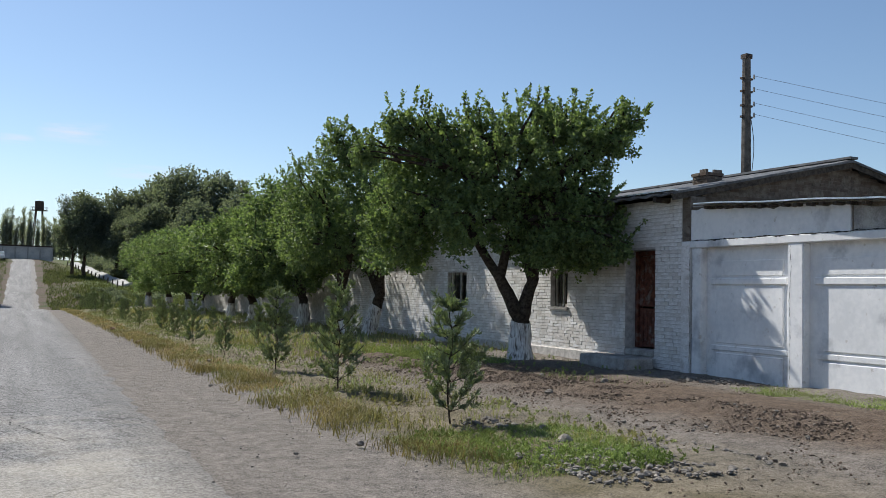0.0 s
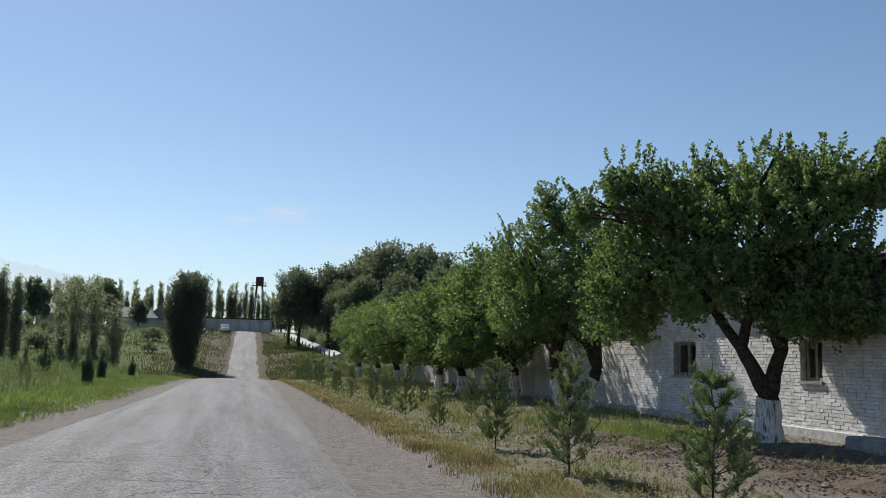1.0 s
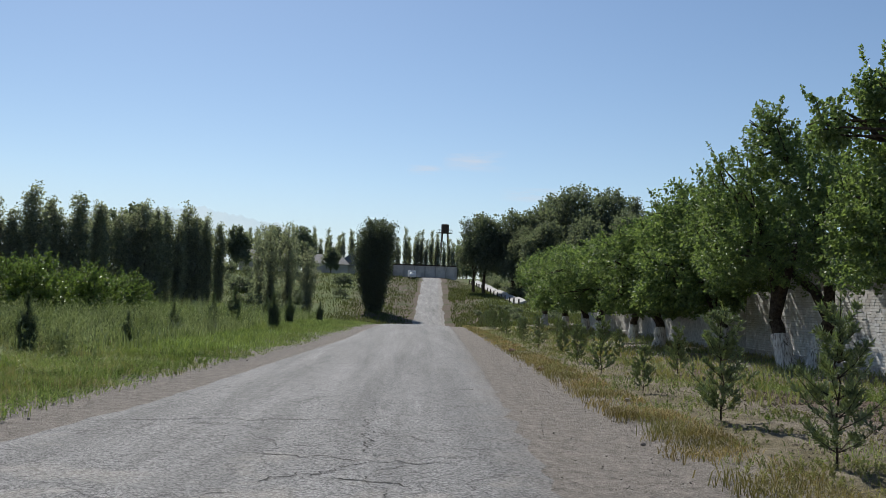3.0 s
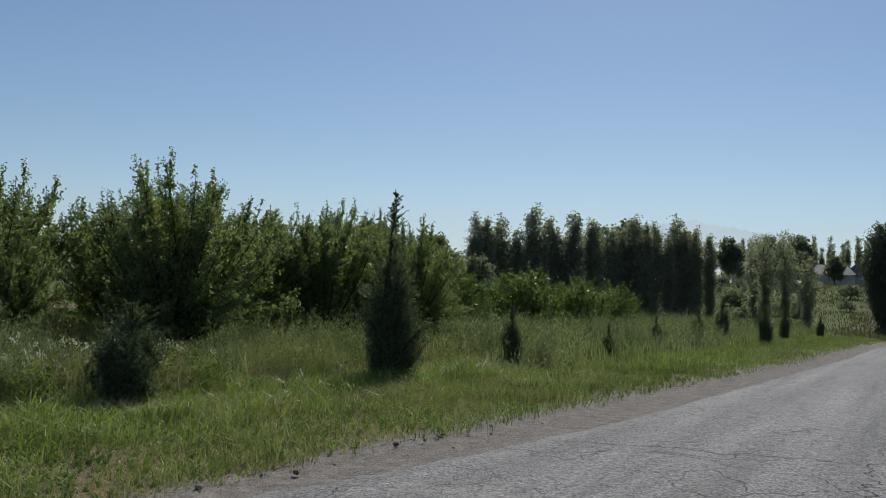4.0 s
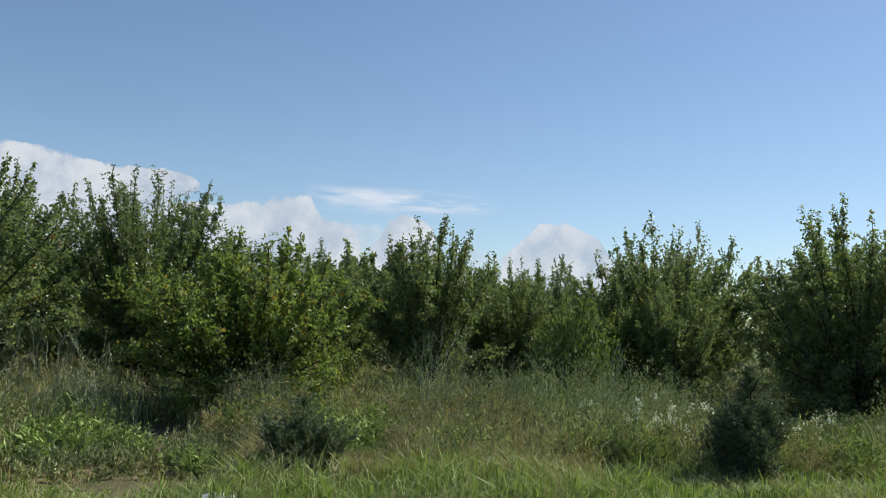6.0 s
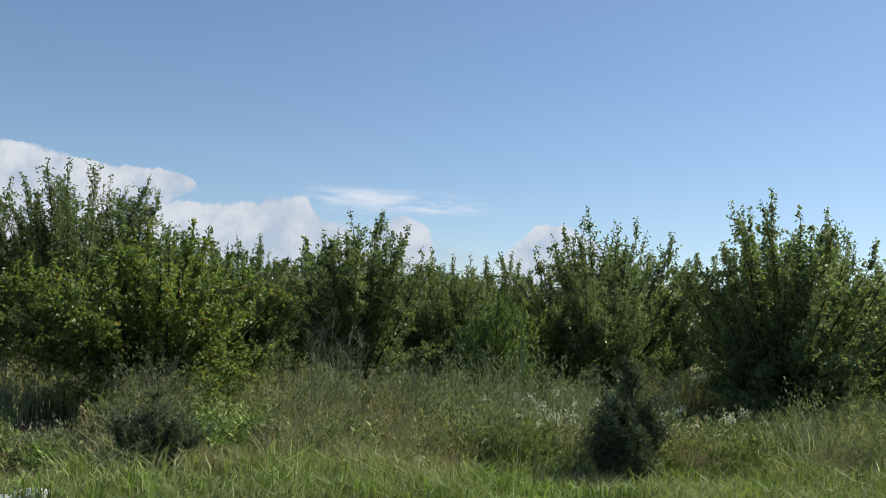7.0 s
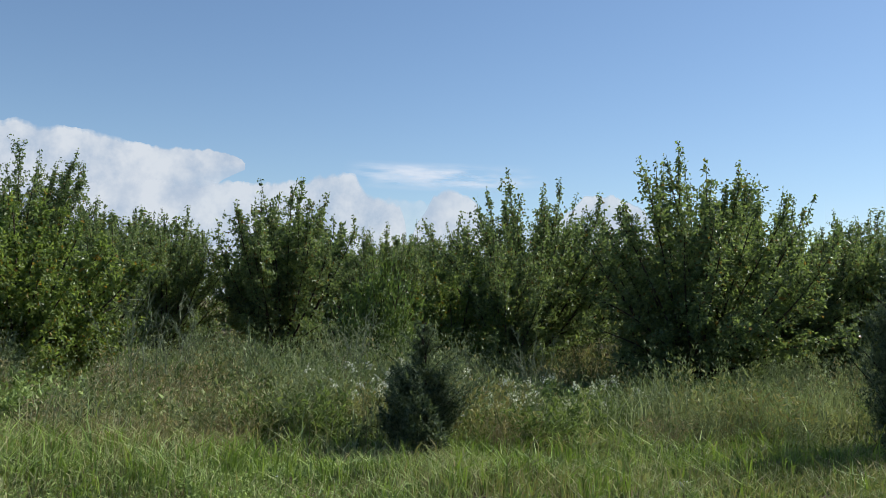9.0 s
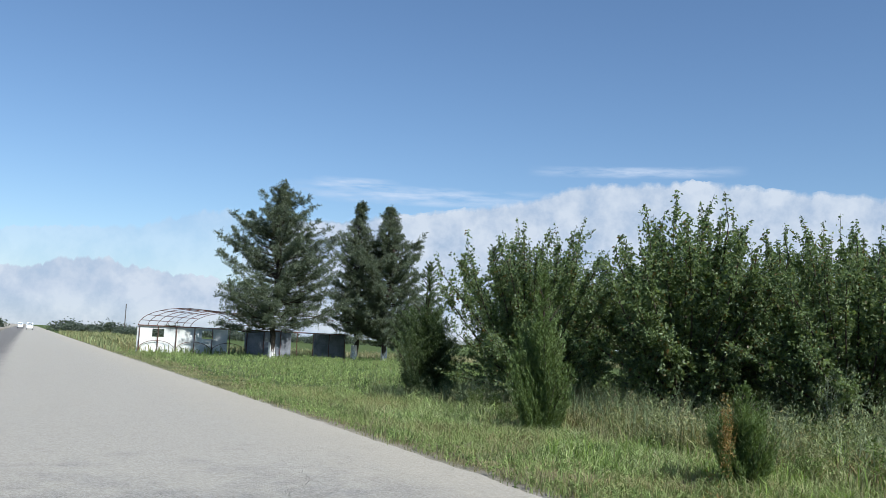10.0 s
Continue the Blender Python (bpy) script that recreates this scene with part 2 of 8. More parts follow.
def height(x, y):
    x, y = np.asarray(x, float), np.asarray(y, float)
    s = np.clip((x - 6) / 6, 0, 1)
    s = s * s * (3 - 2 * s)
    z = np.interp(y, ROLL_Y, DIP) * (1 - s) + np.interp(y, ROLL_Y, BANK) * s
    r = np.clip((x - 3.2) / 7.0, 0, 1)
    return z + 0.16 * r * r * (3 - 2 * r)


def ground_z(x, y):
    return float(height(x, y))


def asphalt_left(y):
    return np.interp(y, [-800, -60, -20, 4, 11.5, 14, 18.5, 25, 42, 70, 140, 235], [-7.4, -5.45, -5.5, -5.5, -4.95, -4.5, -3.98, -3.68, -2.9, -2.45, -0.4, 1.3])


def asphalt_right(y):
    return np.interp(y, [-800, -150, -60, -20, 0, 14, 27, 42, 60, 140, 235], [8.0, 5.0, 3.2, 2.2, 1.4, 1.42, 1.75, 2.05, 2.3, 4.3, 6.1])


def verge_left(y):
    return np.interp(y, [-800, -60, -20, -3, 5, 14, 19, 25, 36, 70, 140, 235], [-7.5, -5.5, -5.55, -5.8, -5.65, -5.5, -5.15, -4.85, -4.1, -3.2, -1.2, 0.6]) + np.clip((y - 75) / 40, 0, 1) * (0.16 * np.sin(y * 0.17) + 0.12 * np.sin(y * 0.47))


def verge_right(y):
    return np.interp(y, [-800, 0, 6, 9, 14, 30, 60, 140, 235], [7.5, 6.5, 4.4, 3.4, 3.15, 3.35, 3.5, 5.6, 7.4]) + np.clip((y - 75) / 40, 0, 1) * (0.16 * np.sin(y * 0.19 + 2) + 0.12 * np.sin(y * 0.43))


def stretched(lo, hi, fine_lo, fine_hi, step, grow=1.13):
    mid = list(np.arange(fine_lo, fine_hi + 1e-6, step))
    d, v = step, fine_hi
    while v < hi:
        d *= grow
        v += d
        mid.append(v)
    d, v = step, fine_lo
    while v > lo:
        d *= grow
        v -= d
        mid.insert(0, v)
    return np.array(mid)


gx = np.concatenate([stretched(-3000, 3000, -14, 2.8, 0.4)[:-1], []])
gx = np.concatenate([gx[gx < 2.75], np.arange(2.8, 11.9, 0.075), stretched(11.0, 3000, 11.95, 12.0, 0.4)])
gx = np.unique(gx[(gx > -3100)])
gy = stretched(-3000, 3000, -6, 40, 0.4, 1.06)
gy = np.concatenate([gy[gy < 5.8], np.arange(6.0, 22.0, 0.085), gy[gy > 22.2]])
GX, GY = np.meshgrid(gx, gy, indexing="ij")
GZ = height(GX, GY)
rng = np.random.default_rng(5)
lump = np.array([noise.fractal((x * 0.9, y * 0.9, 0.3), 0.8, 2.0, 4) for x, y in zip(GX.ravel(), GY.ravel())]).reshape(GX.shape)
off = np.clip(np.minimum(np.abs(GX - verge_left(GY)), np.abs(GX - verge_right(GY))) / 1.2, 0, 1)
inside = (GX > verge_left(GY)) & (GX < verge_right(GY))
GZ = GZ + np.where(inside, -0.03, lump * 0.05 * off)
# the low ridge of dug earth beside the building
ridge = np.exp(-(((GX - (8.3 - 0.1 * (GY - 12))) / 0.55) ** 2)) * np.clip((24 - GY) / 5, 0, 1) * np.clip((GY - 5) / 3, 0, 1)
GZ = GZ + ridge * (0.04 + 0.08 * np.abs(lump))
crumb = np.array([noise.fractal((x * 4.5, y * 4.5, 1.3), 0.75, 2.0, 4) for x, y in zip(GX.ravel(), GY.ravel())]).reshape(GX.shape)
GZ = GZ + np.where((GX > 3.0) & (GX < 11.9) & (GY > 5.5) & (GY < 23), crumb * (0.004 + 0.040 * ridge + 0.008 * (lump > 0.1)), 0)
i, j = np.meshgrid(np.arange(len(gx) - 1), np.arange(len(gy) - 1), indexing="ij")
n = len(gy)
quads = np.stack([i * n + j, (i + 1) * n + j, (i + 1) * n + j + 1, i * n + j + 1], -1).reshape(-1, 4)

mt, nt, bs = material("earth, dust and turf", 0.95, 0.1)
sep = nt.nodes.new("ShaderNodeSeparateXYZ")
nt.links.new(place(nt), sep.inputs[0])
X, Y = sep.outputs[0], sep.outputs[1]
wob = calc(nt, "MULTIPLY", calc(nt, "SUBTRACT", noisy(nt, 0.7, 5), 0.5), 1.6)
n1, n2, n3 = noisy(nt, 0.35, 5), noisy(nt, 5, 10, 0.78), noisy(nt, 70, 5, 0.8)
grain = calc(nt, "ADD", calc(nt, "MULTIPLY", speckle(nt, 37), 0.25), calc(nt, "MULTIPLY", speckle(nt, 110), 0.75))
fine = calc(nt, "ADD", calc(nt, "ADD", calc(nt, "MULTIPLY", n2, 0.42), calc(nt, "MULTIPLY", n3, 0.33)), calc(nt, "MULTIPLY", grain, 0.25))
dust = ramp(nt, fine, (0.36, (0.055, 0.049, 0.043)), (0.64, (0.35, 0.315, 0.275)))
pale = nt.nodes.new("ShaderNodeMapRange")
nt.links.new(calc(nt, "ADD", Y, calc(nt, "MULTIPLY", X, 0.8)), pale.inputs[0])
pale.inputs[1].default_value, pale.inputs[2].default_value = 8.0, 0.0
dust = mix(nt, pale.outputs[0], dust, ramp(nt, fine, (0.34, (0.24, 0.215, 0.17)), (0.66, (0.50, 0.455, 0.375))))
soil = ramp(nt, fine, (0.36, (0.038, 0.030, 0.023)), (0.64, (0.225, 0.172, 0.13)))
turf = ramp(nt, fine, (0.43, (0.05, 0.06, 0.02)), (0.57, (0.16, 0.15, 0.06)))
field = ramp(nt, n2, (0.3, (0.05, 0.08, 0.02)), (0.7, (0.11, 0.13, 0.045)))
straw = ramp(nt, fine, (0.43, (0.18, 0.14, 0.07)), (0.57, (0.32, 0.26, 0.13)))
east = nt.nodes.new("ShaderNodeMapRange")
nt.links.new(calc(nt, "ADD", X, wob), east.inputs[0])
east.inputs[1].default_value, east.inputs[2].default_value = 5.0, 7.0
band = calc(nt, "ABSOLUTE", calc(nt, "SUBTRACT", calc(nt, "ADD", calc(nt, "ADD", X, calc(nt, "MULTIPLY", Y, 0.1)), wob), 9.9))
yard = mix(nt, ramp(nt, calc(nt, "MULTIPLY", band, 0.3), (0.28, grey(1)), (0.62, grey(0.12))), dust, soil)
col = mix(nt, east.outputs[0], mix(nt, ramp(nt, noisy(nt, 0.9, 5), (0.45, grey(0.15)), (0.60, grey(0.85))), mix(nt, 0.5, turf, soil), mix(nt, 0.4, dust, straw)), yard)
onroad = nt.nodes.new("ShaderNodeMapRange")
nt.links.new(calc(nt, "ADD", X, calc(nt, "MULTIPLY", wob, 0.4)), onroad.inputs[0])
onroad.inputs[1].default_value, onroad.inputs[2].default_value = 4.3, 3.3
col = mix(nt, onroad.outputs[0], col, dust)
west = nt.nodes.new("ShaderNodeMapRange")
nt.links.new(calc(nt, "ADD", X, calc(nt, "MULTIPLY", wob, 0.35)), west.inputs[0])
west.inputs[1].default_value, west.inputs[2].default_value = -5.45, -5.85
col = mix(nt, west.outputs[0], col, mix(nt, ramp(nt, n1, (0.4, grey(0)), (0.65, grey(0.8))), mix(nt, ramp(nt, noisy(nt, 1.3, 4), (0.42, grey(0.1)), (0.62, grey(0.75))), turf, straw), soil))
far = nt.nodes.new("ShaderNodeMapRange")
nt.links.new(Y, far.inputs[0])
far.inputs[1].default_value, far.inputs[2].default_value = 70.0, 110.0
bank = mix(nt, ramp(nt, noisy(nt, 0.22, 5), (0.36, grey(0)), (0.50, grey(1.0))), (0.06, 0.07, 0.03), mix(nt, n2, (0.07, 0.055, 0.04), (0.14, 0.11, 0.085)))
slope = mix(nt, ramp(nt, noisy(nt, 0.06, 4), (0.58, grey(0)), (0.70, grey(0.7))), field, straw)
beside = nt.nodes.new("ShaderNodeMapRange")
nt.links.new(calc(nt, "ADD", calc(nt, "ABSOLUTE", X), calc(nt, "MULTIPLY", wob, 3.0)), beside.inputs[0])
beside.inputs[1].default_value, beside.inputs[2].default_value = 14.0, 9.0
col = mix(nt, far.outputs[0], col, mix(nt, beside.outputs[0], slope, bank))
south = nt.nodes.new("ShaderNodeMapRange")
nt.links.new(calc(nt, "SUBTRACT", Y, calc(nt, "MULTIPLY", X, 0.3)), south.inputs[0])
south.inputs[1].default_value, south.inputs[2].default_value = -6.0, -14.0
col = mix(nt, calc(nt, "MULTIPLY", south.outputs[0], west.outputs[0]), col, field)
nt.links.new(col, bs.inputs["Base Color"])
relief(nt, bs, calc(nt, "ADD", calc(nt, "MULTIPLY", n2, 0.3), calc(nt, "ADD", calc(nt, "MULTIPLY", n3, 0.35), calc(nt, "MULTIPLY", grain, 0.35))), 1.0, 0.03)
EARTH = mt
me = smooth(np_mesh("ground", np.stack([GX, GY, GZ], -1).reshape(-1, 3), [quads]))
tagged(attach("ground", me, EARTH), "dusty bare earth with turf and weeds beside the road", "ground", kind="structure")

# the road
mt, nt, bs = material("old worn asphalt", 0.8, 0.25)
sep = nt.nodes.new("ShaderNodeSeparateXYZ")
P = place(nt)
nt.links.new(P, sep.inputs[0])
grit = nt.nodes.new("ShaderNodeTexVoronoi")
grit.inputs["Scale"].default_value = 55
nt.links.new(P, grit.inputs["Vector"])
patch, speck = noisy(nt, 0.8, 5), noisy(nt, 26, 5, 0.7)
chips = calc(nt, "ADD", calc(nt, "MULTIPLY", speckle(nt, 48), 0.5), calc(nt, "MULTIPLY", speckle(nt, 110), 0.5))
stone = ramp(nt, calc(nt, "ADD", calc(nt, "MULTIPLY", speck, 0.6), calc(nt, "MULTIPLY", chips, 0.4)), (0.37, (0.030, 0.030, 0.030)), (0.65, (0.285, 0.281, 0.275)))
stone = mix(nt, ramp(nt, patch, (0.40, grey(0.0)), (0.65, grey(0.22))), stone, (0.19, 0.186, 0.18))
lane = nt.nodes.new("ShaderNodeVectorMath")
lane.operation = "MULTIPLY"
lane.inputs[1].default_value = (1.0, 0.05, 1.0)
nt.links.new(P, lane.inputs[0])
wear = ramp(nt, noisy(nt, 1.5, 5, 0.6, lane.outputs[0]), (0.35, grey(0.72)), (0.65, grey(1.2)))
stone = mix(nt, 1.0, stone, wear, "MULTIPLY")
crk = nt.nodes.new("ShaderNodeTexVoronoi")
crk.feature = "DISTANCE_TO_EDGE"
crk.inputs["Scale"].default_value = 1.0
bent = nt.nodes.new("ShaderNodeVectorMath")
nn = nt.nodes.new("ShaderNodeTexNoise")
nn.inputs["Scale"].default_value = 2.2
nn.inputs["Detail"].default_value = 5
nt.links.new(P, nn.inputs["Vector"])
sc = nt.nodes.new("ShaderNodeVectorMath")
sc.operation = "SCALE"
sc.inputs["Scale"].default_value = 0.55
nt.links.new(nn.outputs["Color"], sc.inputs[0])
nt.links.new(P, bent.inputs[0])
nt.links.new(sc.outputs[0], bent.inputs[1])
nt.links.new(bent.outputs[0], crk.inputs["Vector"])
line = ramp(nt, crk.outputs["Distance"], (0.0, grey(1)), (0.014, grey(0)))
line = mix(nt, 1.0, line, ramp(nt, noisy(nt, 0.25, 2), (0.40, grey(0)), (0.54, grey(0.8))), "MULTIPLY")
stone = mix(nt, line, stone, (0.03, 0.029, 0.027))
# tan towards the south: dust plus the front-lit paleness put into the colour
dusty = ramp(nt, calc(nt, "ADD", calc(nt, "MULTIPLY", calc(nt, "ADD", calc(nt, "MULTIPLY", noisy(nt, 0.9, 6, 0.65), 2.0), 0.0), 0.5), calc(nt, "ADD", calc(nt, "MULTIPLY", sep.outputs[1], -0.05), 0.42)), (0.30, grey(0)), (0.80, grey(0.95)))
stone = mix(nt, dusty, stone, ramp(nt, calc(nt, "ADD", calc(nt, "MULTIPLY", speck, 0.6), calc(nt, "MULTIPLY", chips, 0.4)), (0.32, (0.31, 0.28, 0.23)), (0.68, (0.48, 0.44, 0.365))))
side_dust = nt.nodes.new("ShaderNodeMapRange")
nt.links.new(calc(nt, "ADD", sep.outputs[0], calc(nt, "ADD", calc(nt, "MULTIPLY", noisy(nt, 0.8, 6, 0.65), 2.2), calc(nt, "MULTIPLY", calc(nt, "MAXIMUM", calc(nt, "SUBTRACT", sep.outputs[1], 4.0), 0.0), 0.28))), side_dust.inputs[0])
side_dust.inputs[1].default_value, side_dust.inputs[2].default_value = -1.9, -3.9
side_dust.inputs[4].default_value = 0.92
stone = mix(nt, side_dust.outputs[0], stone, ramp(nt, calc(nt, "ADD", calc(nt, "MULTIPLY", speck, 0.6), calc(nt, "MULTIPLY", chips, 0.4)), (0.30, (0.34, 0.30, 0.235)), (0.70, (0.50, 0.45, 0.36))))
rim = nt.nodes.new("ShaderNodeMapRange")
nt.links.new(calc(nt, "ADD", sep.outputs[0], calc(nt, "ADD", calc(nt, "MULTIPLY", noisy(nt, 1.1, 6, 0.65), 1.6), calc(nt, "MULTIPLY", calc(nt, "MAXIMUM", sep.outputs[1], 0.0), -0.018))), rim.inputs[0])
rim.inputs[1].default_value, rim.inputs[2].default_value = 1.45, 2.15
rim.inputs[4].default_value = 0.9
stone = mix(nt, rim.outputs[0], stone, ramp(nt, calc(nt, "ADD", calc(nt, "MULTIPLY", speck, 0.6), calc(nt, "MULTIPLY", chips, 0.4)), (0.34, (0.05, 0.046, 0.042)), (0.66, (0.26, 0.24, 0.215))))
nt.links.new(stone, bs.inputs["Base Color"])
relief(nt, bs, calc(nt, "SUBTRACT", calc(nt, "ADD", calc(nt, "MULTIPLY", speck, 0.6), calc(nt, "MULTIPLY", chips, 0.4)), calc(nt, "MULTIPLY", line, 1.0)), 0.8, 0.02)
ASPHALT = mt
ry = np.concatenate([np.arange(-800, -40, 10.0), np.arange(-40, 80, 0.25), np.arange(80, 240, 1.0)])
cols = 26
s = np.linspace(0, 1, cols)
left, right = asphalt_left(ry), asphalt_right(ry)
jag = np.array([noise.fractal((3.0, y * 1.3, 0.0), 0.9, 2.0, 4) for y in ry])
jag2 = np.array([noise.fractal((9.0, y * 1.3, 0.0), 0.9, 2.0, 4) for y in ry])
worn = np.clip((ry - 75) / 40, 0, 1)
fray = np.array([noise.fractal((5.0, y * 0.11, 0.0), 0.9, 2.0, 5) for y in ry])
fray2 = np.array([noise.fractal((15.0, y * 0.11, 0.0), 0.9, 2.0, 5) for y in ry])
left, right = left + jag * 0.09 + fray * 0.4 * worn, right + jag2 * 0.13 + fray2 * 0.45 * worn
RX = left[:, None] + (right - left)[:, None] * s
RY = ry[:, None] + 0 * s
RZ = height(np.minimum(RX, 3.0), RY) + 0.015 + 0.05 * (1 - (2 * s - 1) ** 2)
RZ[:, 0] -= 0.03
RZ[:, -1] -= 0.04
i, j = np.meshgrid(np.arange(len(ry) - 1), np.arange(cols - 1), indexing="ij")
quads = np.stack([i * cols + j, i * cols + j + 1, (i + 1) * cols + j + 1, (i + 1) * cols + j], -1).reshape(-1, 4)
me = smooth(np_mesh("road", np.stack([RX, RY, RZ], -1).reshape(-1, 3), [quads]))
tagged(attach("road", me, ASPHALT), "cracked grey asphalt road with dusty edges", "road", kind="structure")
road = bpy.data.objects["road"]
# near-black colour stands in for the shade down in a crack
CRACK = plain("dark strip for crack shade", (0.012, 0.011, 0.010), (0.04, 0.038, 0.035), 30)


def crack(x0, y0, x1, y1, wide, seed, wander=0.10):
    """A ragged dark strip laid on the asphalt for the shade inside a crack."""
    rg = np.random.default_rng(seed)
    n = max(8, int(math.hypot(x1 - x0, y1 - y0) / 0.035))
    t = np.linspace(0, 1, n)
    d = unit(np.array([x1 - x0, y1 - y0, 0.0]))
    side = np.array([-d[1], d[0]])
    w = np.array([noise.fractal((q * n * 0.035 * 2.4, seed * 1.7, 0.0), 0.7, 2.0, 5) for q in t]) * wander * 2 + rg.normal(size=n) * 0.006
    w *= np.minimum(1, np.minimum(t, 1 - t) * 8 + 0.15)
    x, y = x0 + (x1 - x0) * t + side[0] * w, y0 + (y1 - y0) * t + side[1] * w
    h = wide * (0.25 + 0.9 * rg.random(n)) * np.minimum(1, np.minimum(t, 1 - t) * 6 + 0.1)
    lo, hi = asphalt_left(y), asphalt_right(y)
    z = height(np.minimum(x, 3.0), y) + 0.019 + 0.05 * (1 - (2 * (x - lo) / (hi - lo) - 1) ** 2)
    v = np.concatenate([np.stack([x - side[0] * h, y - side[1] * h, z], 1), np.stack([x + side[0] * h, y + side[1] * h, z], 1)])
    k = np.arange(n - 1)
    attach("crack", np_mesh("crack", v, [np.stack([k, k + 1, k + 1 + n, k + n], 1)]), CRACK, road)


for q, (a0, b0, a1, b1, w) in enumerate(((-4.3, 16.0, -0.55, 16.5, 0.010), (-0.45, 17.1, -0.55, 15.7, 0.012), (-0.55, 15.7, -0.40, 13.7, 0.014), (-1.6, 13.75, -0.4, 13.65, 0.010), (-0.4, 13.6, 0.55, 13.55, 0.010), (-1.35, 12.3, -0.75, 12.9, 0.009), (-0.4, 13.6, -0.95, 12.5, 0.012), (-0.75, 12.6, 0.0, 12.35, 0.012), (-0.08, 13.5, -0.35, 12.4, 0.009), (-0.55, 15.4, 0.3, 14.9, 0.008), (-0.3, 17.3, 1.1, 17.0, 0.006), (-0.66, 19.2, -0.42, 17.1, 0.008), (-1.1, 20.4, -0.66, 19.2, 0.007), (0.0, 24.9, 0.19, 23.4, 0.012), (0.9, 21.5, 1.15, 21.4, 0.03), (-3.0, 22.5, -0.4, 22.8, 0.006), (-2.4, 11.3, -1.3, 11.9, 0.007), (-1.5, 9.6, 0.2, 9.8, 0.008), (-0.2, 12.3, 0.1, 10.4, 0.009), (0.1, 10.4, 1.1, 10.1, 0.006), (-2.9, 8.4, -1.5, 9.5, 0.006), (-1.6, 33.0, 1.0, 33.4, 0.01), (-2.5, 28.0, 0.5, 27.6, 0.008))):
    crack(a0, b0, a1, b1, w * (1.7 if abs(a1 - a0) > abs(b1 - b0) else 1.1), q + 1)


# ---- clouds, far off ----
mt = bpy.data.materials.new("cloud")
mt.use_nodes = True
nt = mt.node_tree
nt.nodes.remove(nt.nodes["Principled BSDF"])
uv = nt.nodes.new("ShaderNodeTexCoord").outputs["UV"]
sep = nt.nodes.new("ShaderNodeSeparateXYZ")
nt.links.new(uv, sep.inputs[0])
puff = noisy(nt, 0.0055, 8, 0.6)
em = nt.nodes.new("ShaderNodeEmission")
nt.links.new(ramp(nt, puff, (0.36, (0.60, 0.69, 0.82)), (0.60, (0.90, 0.93, 0.97))), em.inputs["Color"])
em.inputs["Strength"].default_value = 0.60
edge = calc(nt, "SUBTRACT", 1.0, sep.outputs[1])
soft = nt.nodes.new("ShaderNodeMapRange")
nt.links.new(calc(nt, "ADD", edge, calc(nt, "MULTIPLY", calc(nt, "SUBTRACT", puff, 0.5), 0.16)), soft.inputs[0])
soft.inputs[1].default_value, soft.inputs[2].default_value = 0.0, 0.035
low = nt.nodes.new("ShaderNodeMapRange")
nt.links.new(sep.outputs[1], low.inputs[0])
low.inputs[1].default_value, low.inputs[2].default_value = 0.0, 0.6
low.inputs[3].default_value = 0.7
thin = calc(nt, "MULTIPLY", calc(nt, "MULTIPLY", soft.outputs[0], low.outputs[0]), ramp(nt, puff, (0.25, grey(0.85)), (0.5, grey(1.0))))
clear = nt.nodes.new("ShaderNodeBsdfTransparent")
mx = nt.nodes.new("ShaderNodeMixShader")
nt.links.new(thin, mx.inputs[0])
nt.links.new(clear.outputs[0], mx.inputs[1])
nt.links.new(em.outputs[0], mx.inputs[2])
nt.links.new(mx.outputs[0], nt.nodes["Material Output"].inputs[0])
CLOUD = mt


def curtain(name, top, low, radius, label, seed, mat, rough=0.3, steps=500):
    """A far sheet of cloud between two smooth outlines, each a row of (yaw, elevation) knots in degrees."""
    yaw = np.linspace(top[0][0], top[-1][0], steps)
    hi = np.interp(yaw, [k[0] for k in top], [k[1] for k in top])
    lo = np.interp(yaw, [k[0] for k in low], [k[1] for k in low])
    wide = max(3, int(0.35 / abs(yaw[1] - yaw[0])) | 1)
    kernel = np.hanning(wide + 2)[1:-1]
    kernel /= kernel.sum()
    hi, lo = (np.convolve(np.pad(c, wide // 2, mode="edge"), kernel, mode="valid") for c in (hi, lo))
    fine = np.array([noise.fractal((y * 1.3, seed, 0), 0.8, 2.0, 6) for y in yaw])
    hi = np.maximum(hi + fine * rough, lo + 0.02)
    rows = 14
    v = np.linspace(0, 1, rows)
    el = np.radians(lo[:, None] + (hi - lo)[:, None] * v)
    ya = np.radians(yaw)[:, None]
    verts = np.stack([-np.sin(ya) * np.cos(el), np.cos(ya) * np.cos(el), np.sin(el)], -1).reshape(-1, 3) * radius
    i, j = np.meshgrid(np.arange(steps - 1), np.arange(rows - 1), indexing="ij")
    quads = np.stack([i * rows + j, (i + 1) * rows + j, (i + 1) * rows + j + 1, i * rows + j + 1], -1).reshape(-1, 4)
    me = np_mesh(name, verts, [quads])
    lay = me.uv_layers.new(name="UVMap")
    uu = np.stack([np.repeat(np.linspace(0, 1, steps)[:, None], rows, 1), np.repeat(v[None], steps, 0)], -1).reshape(-1, 2)
    idx = np.zeros(len(me.loops), dtype=np.int32)
    me.loops.foreach_get("vertex_index", idx)
    lay.data.foreach_set("uv", uu[idx].astype(np.float32).ravel())
    ob = attach(name, me, mat)
    ob.visible_shadow = False
    return tagged(ob, label, "cloud", kind="structure")


def level(a, b, z):
    return [(a, z), (b, z)]


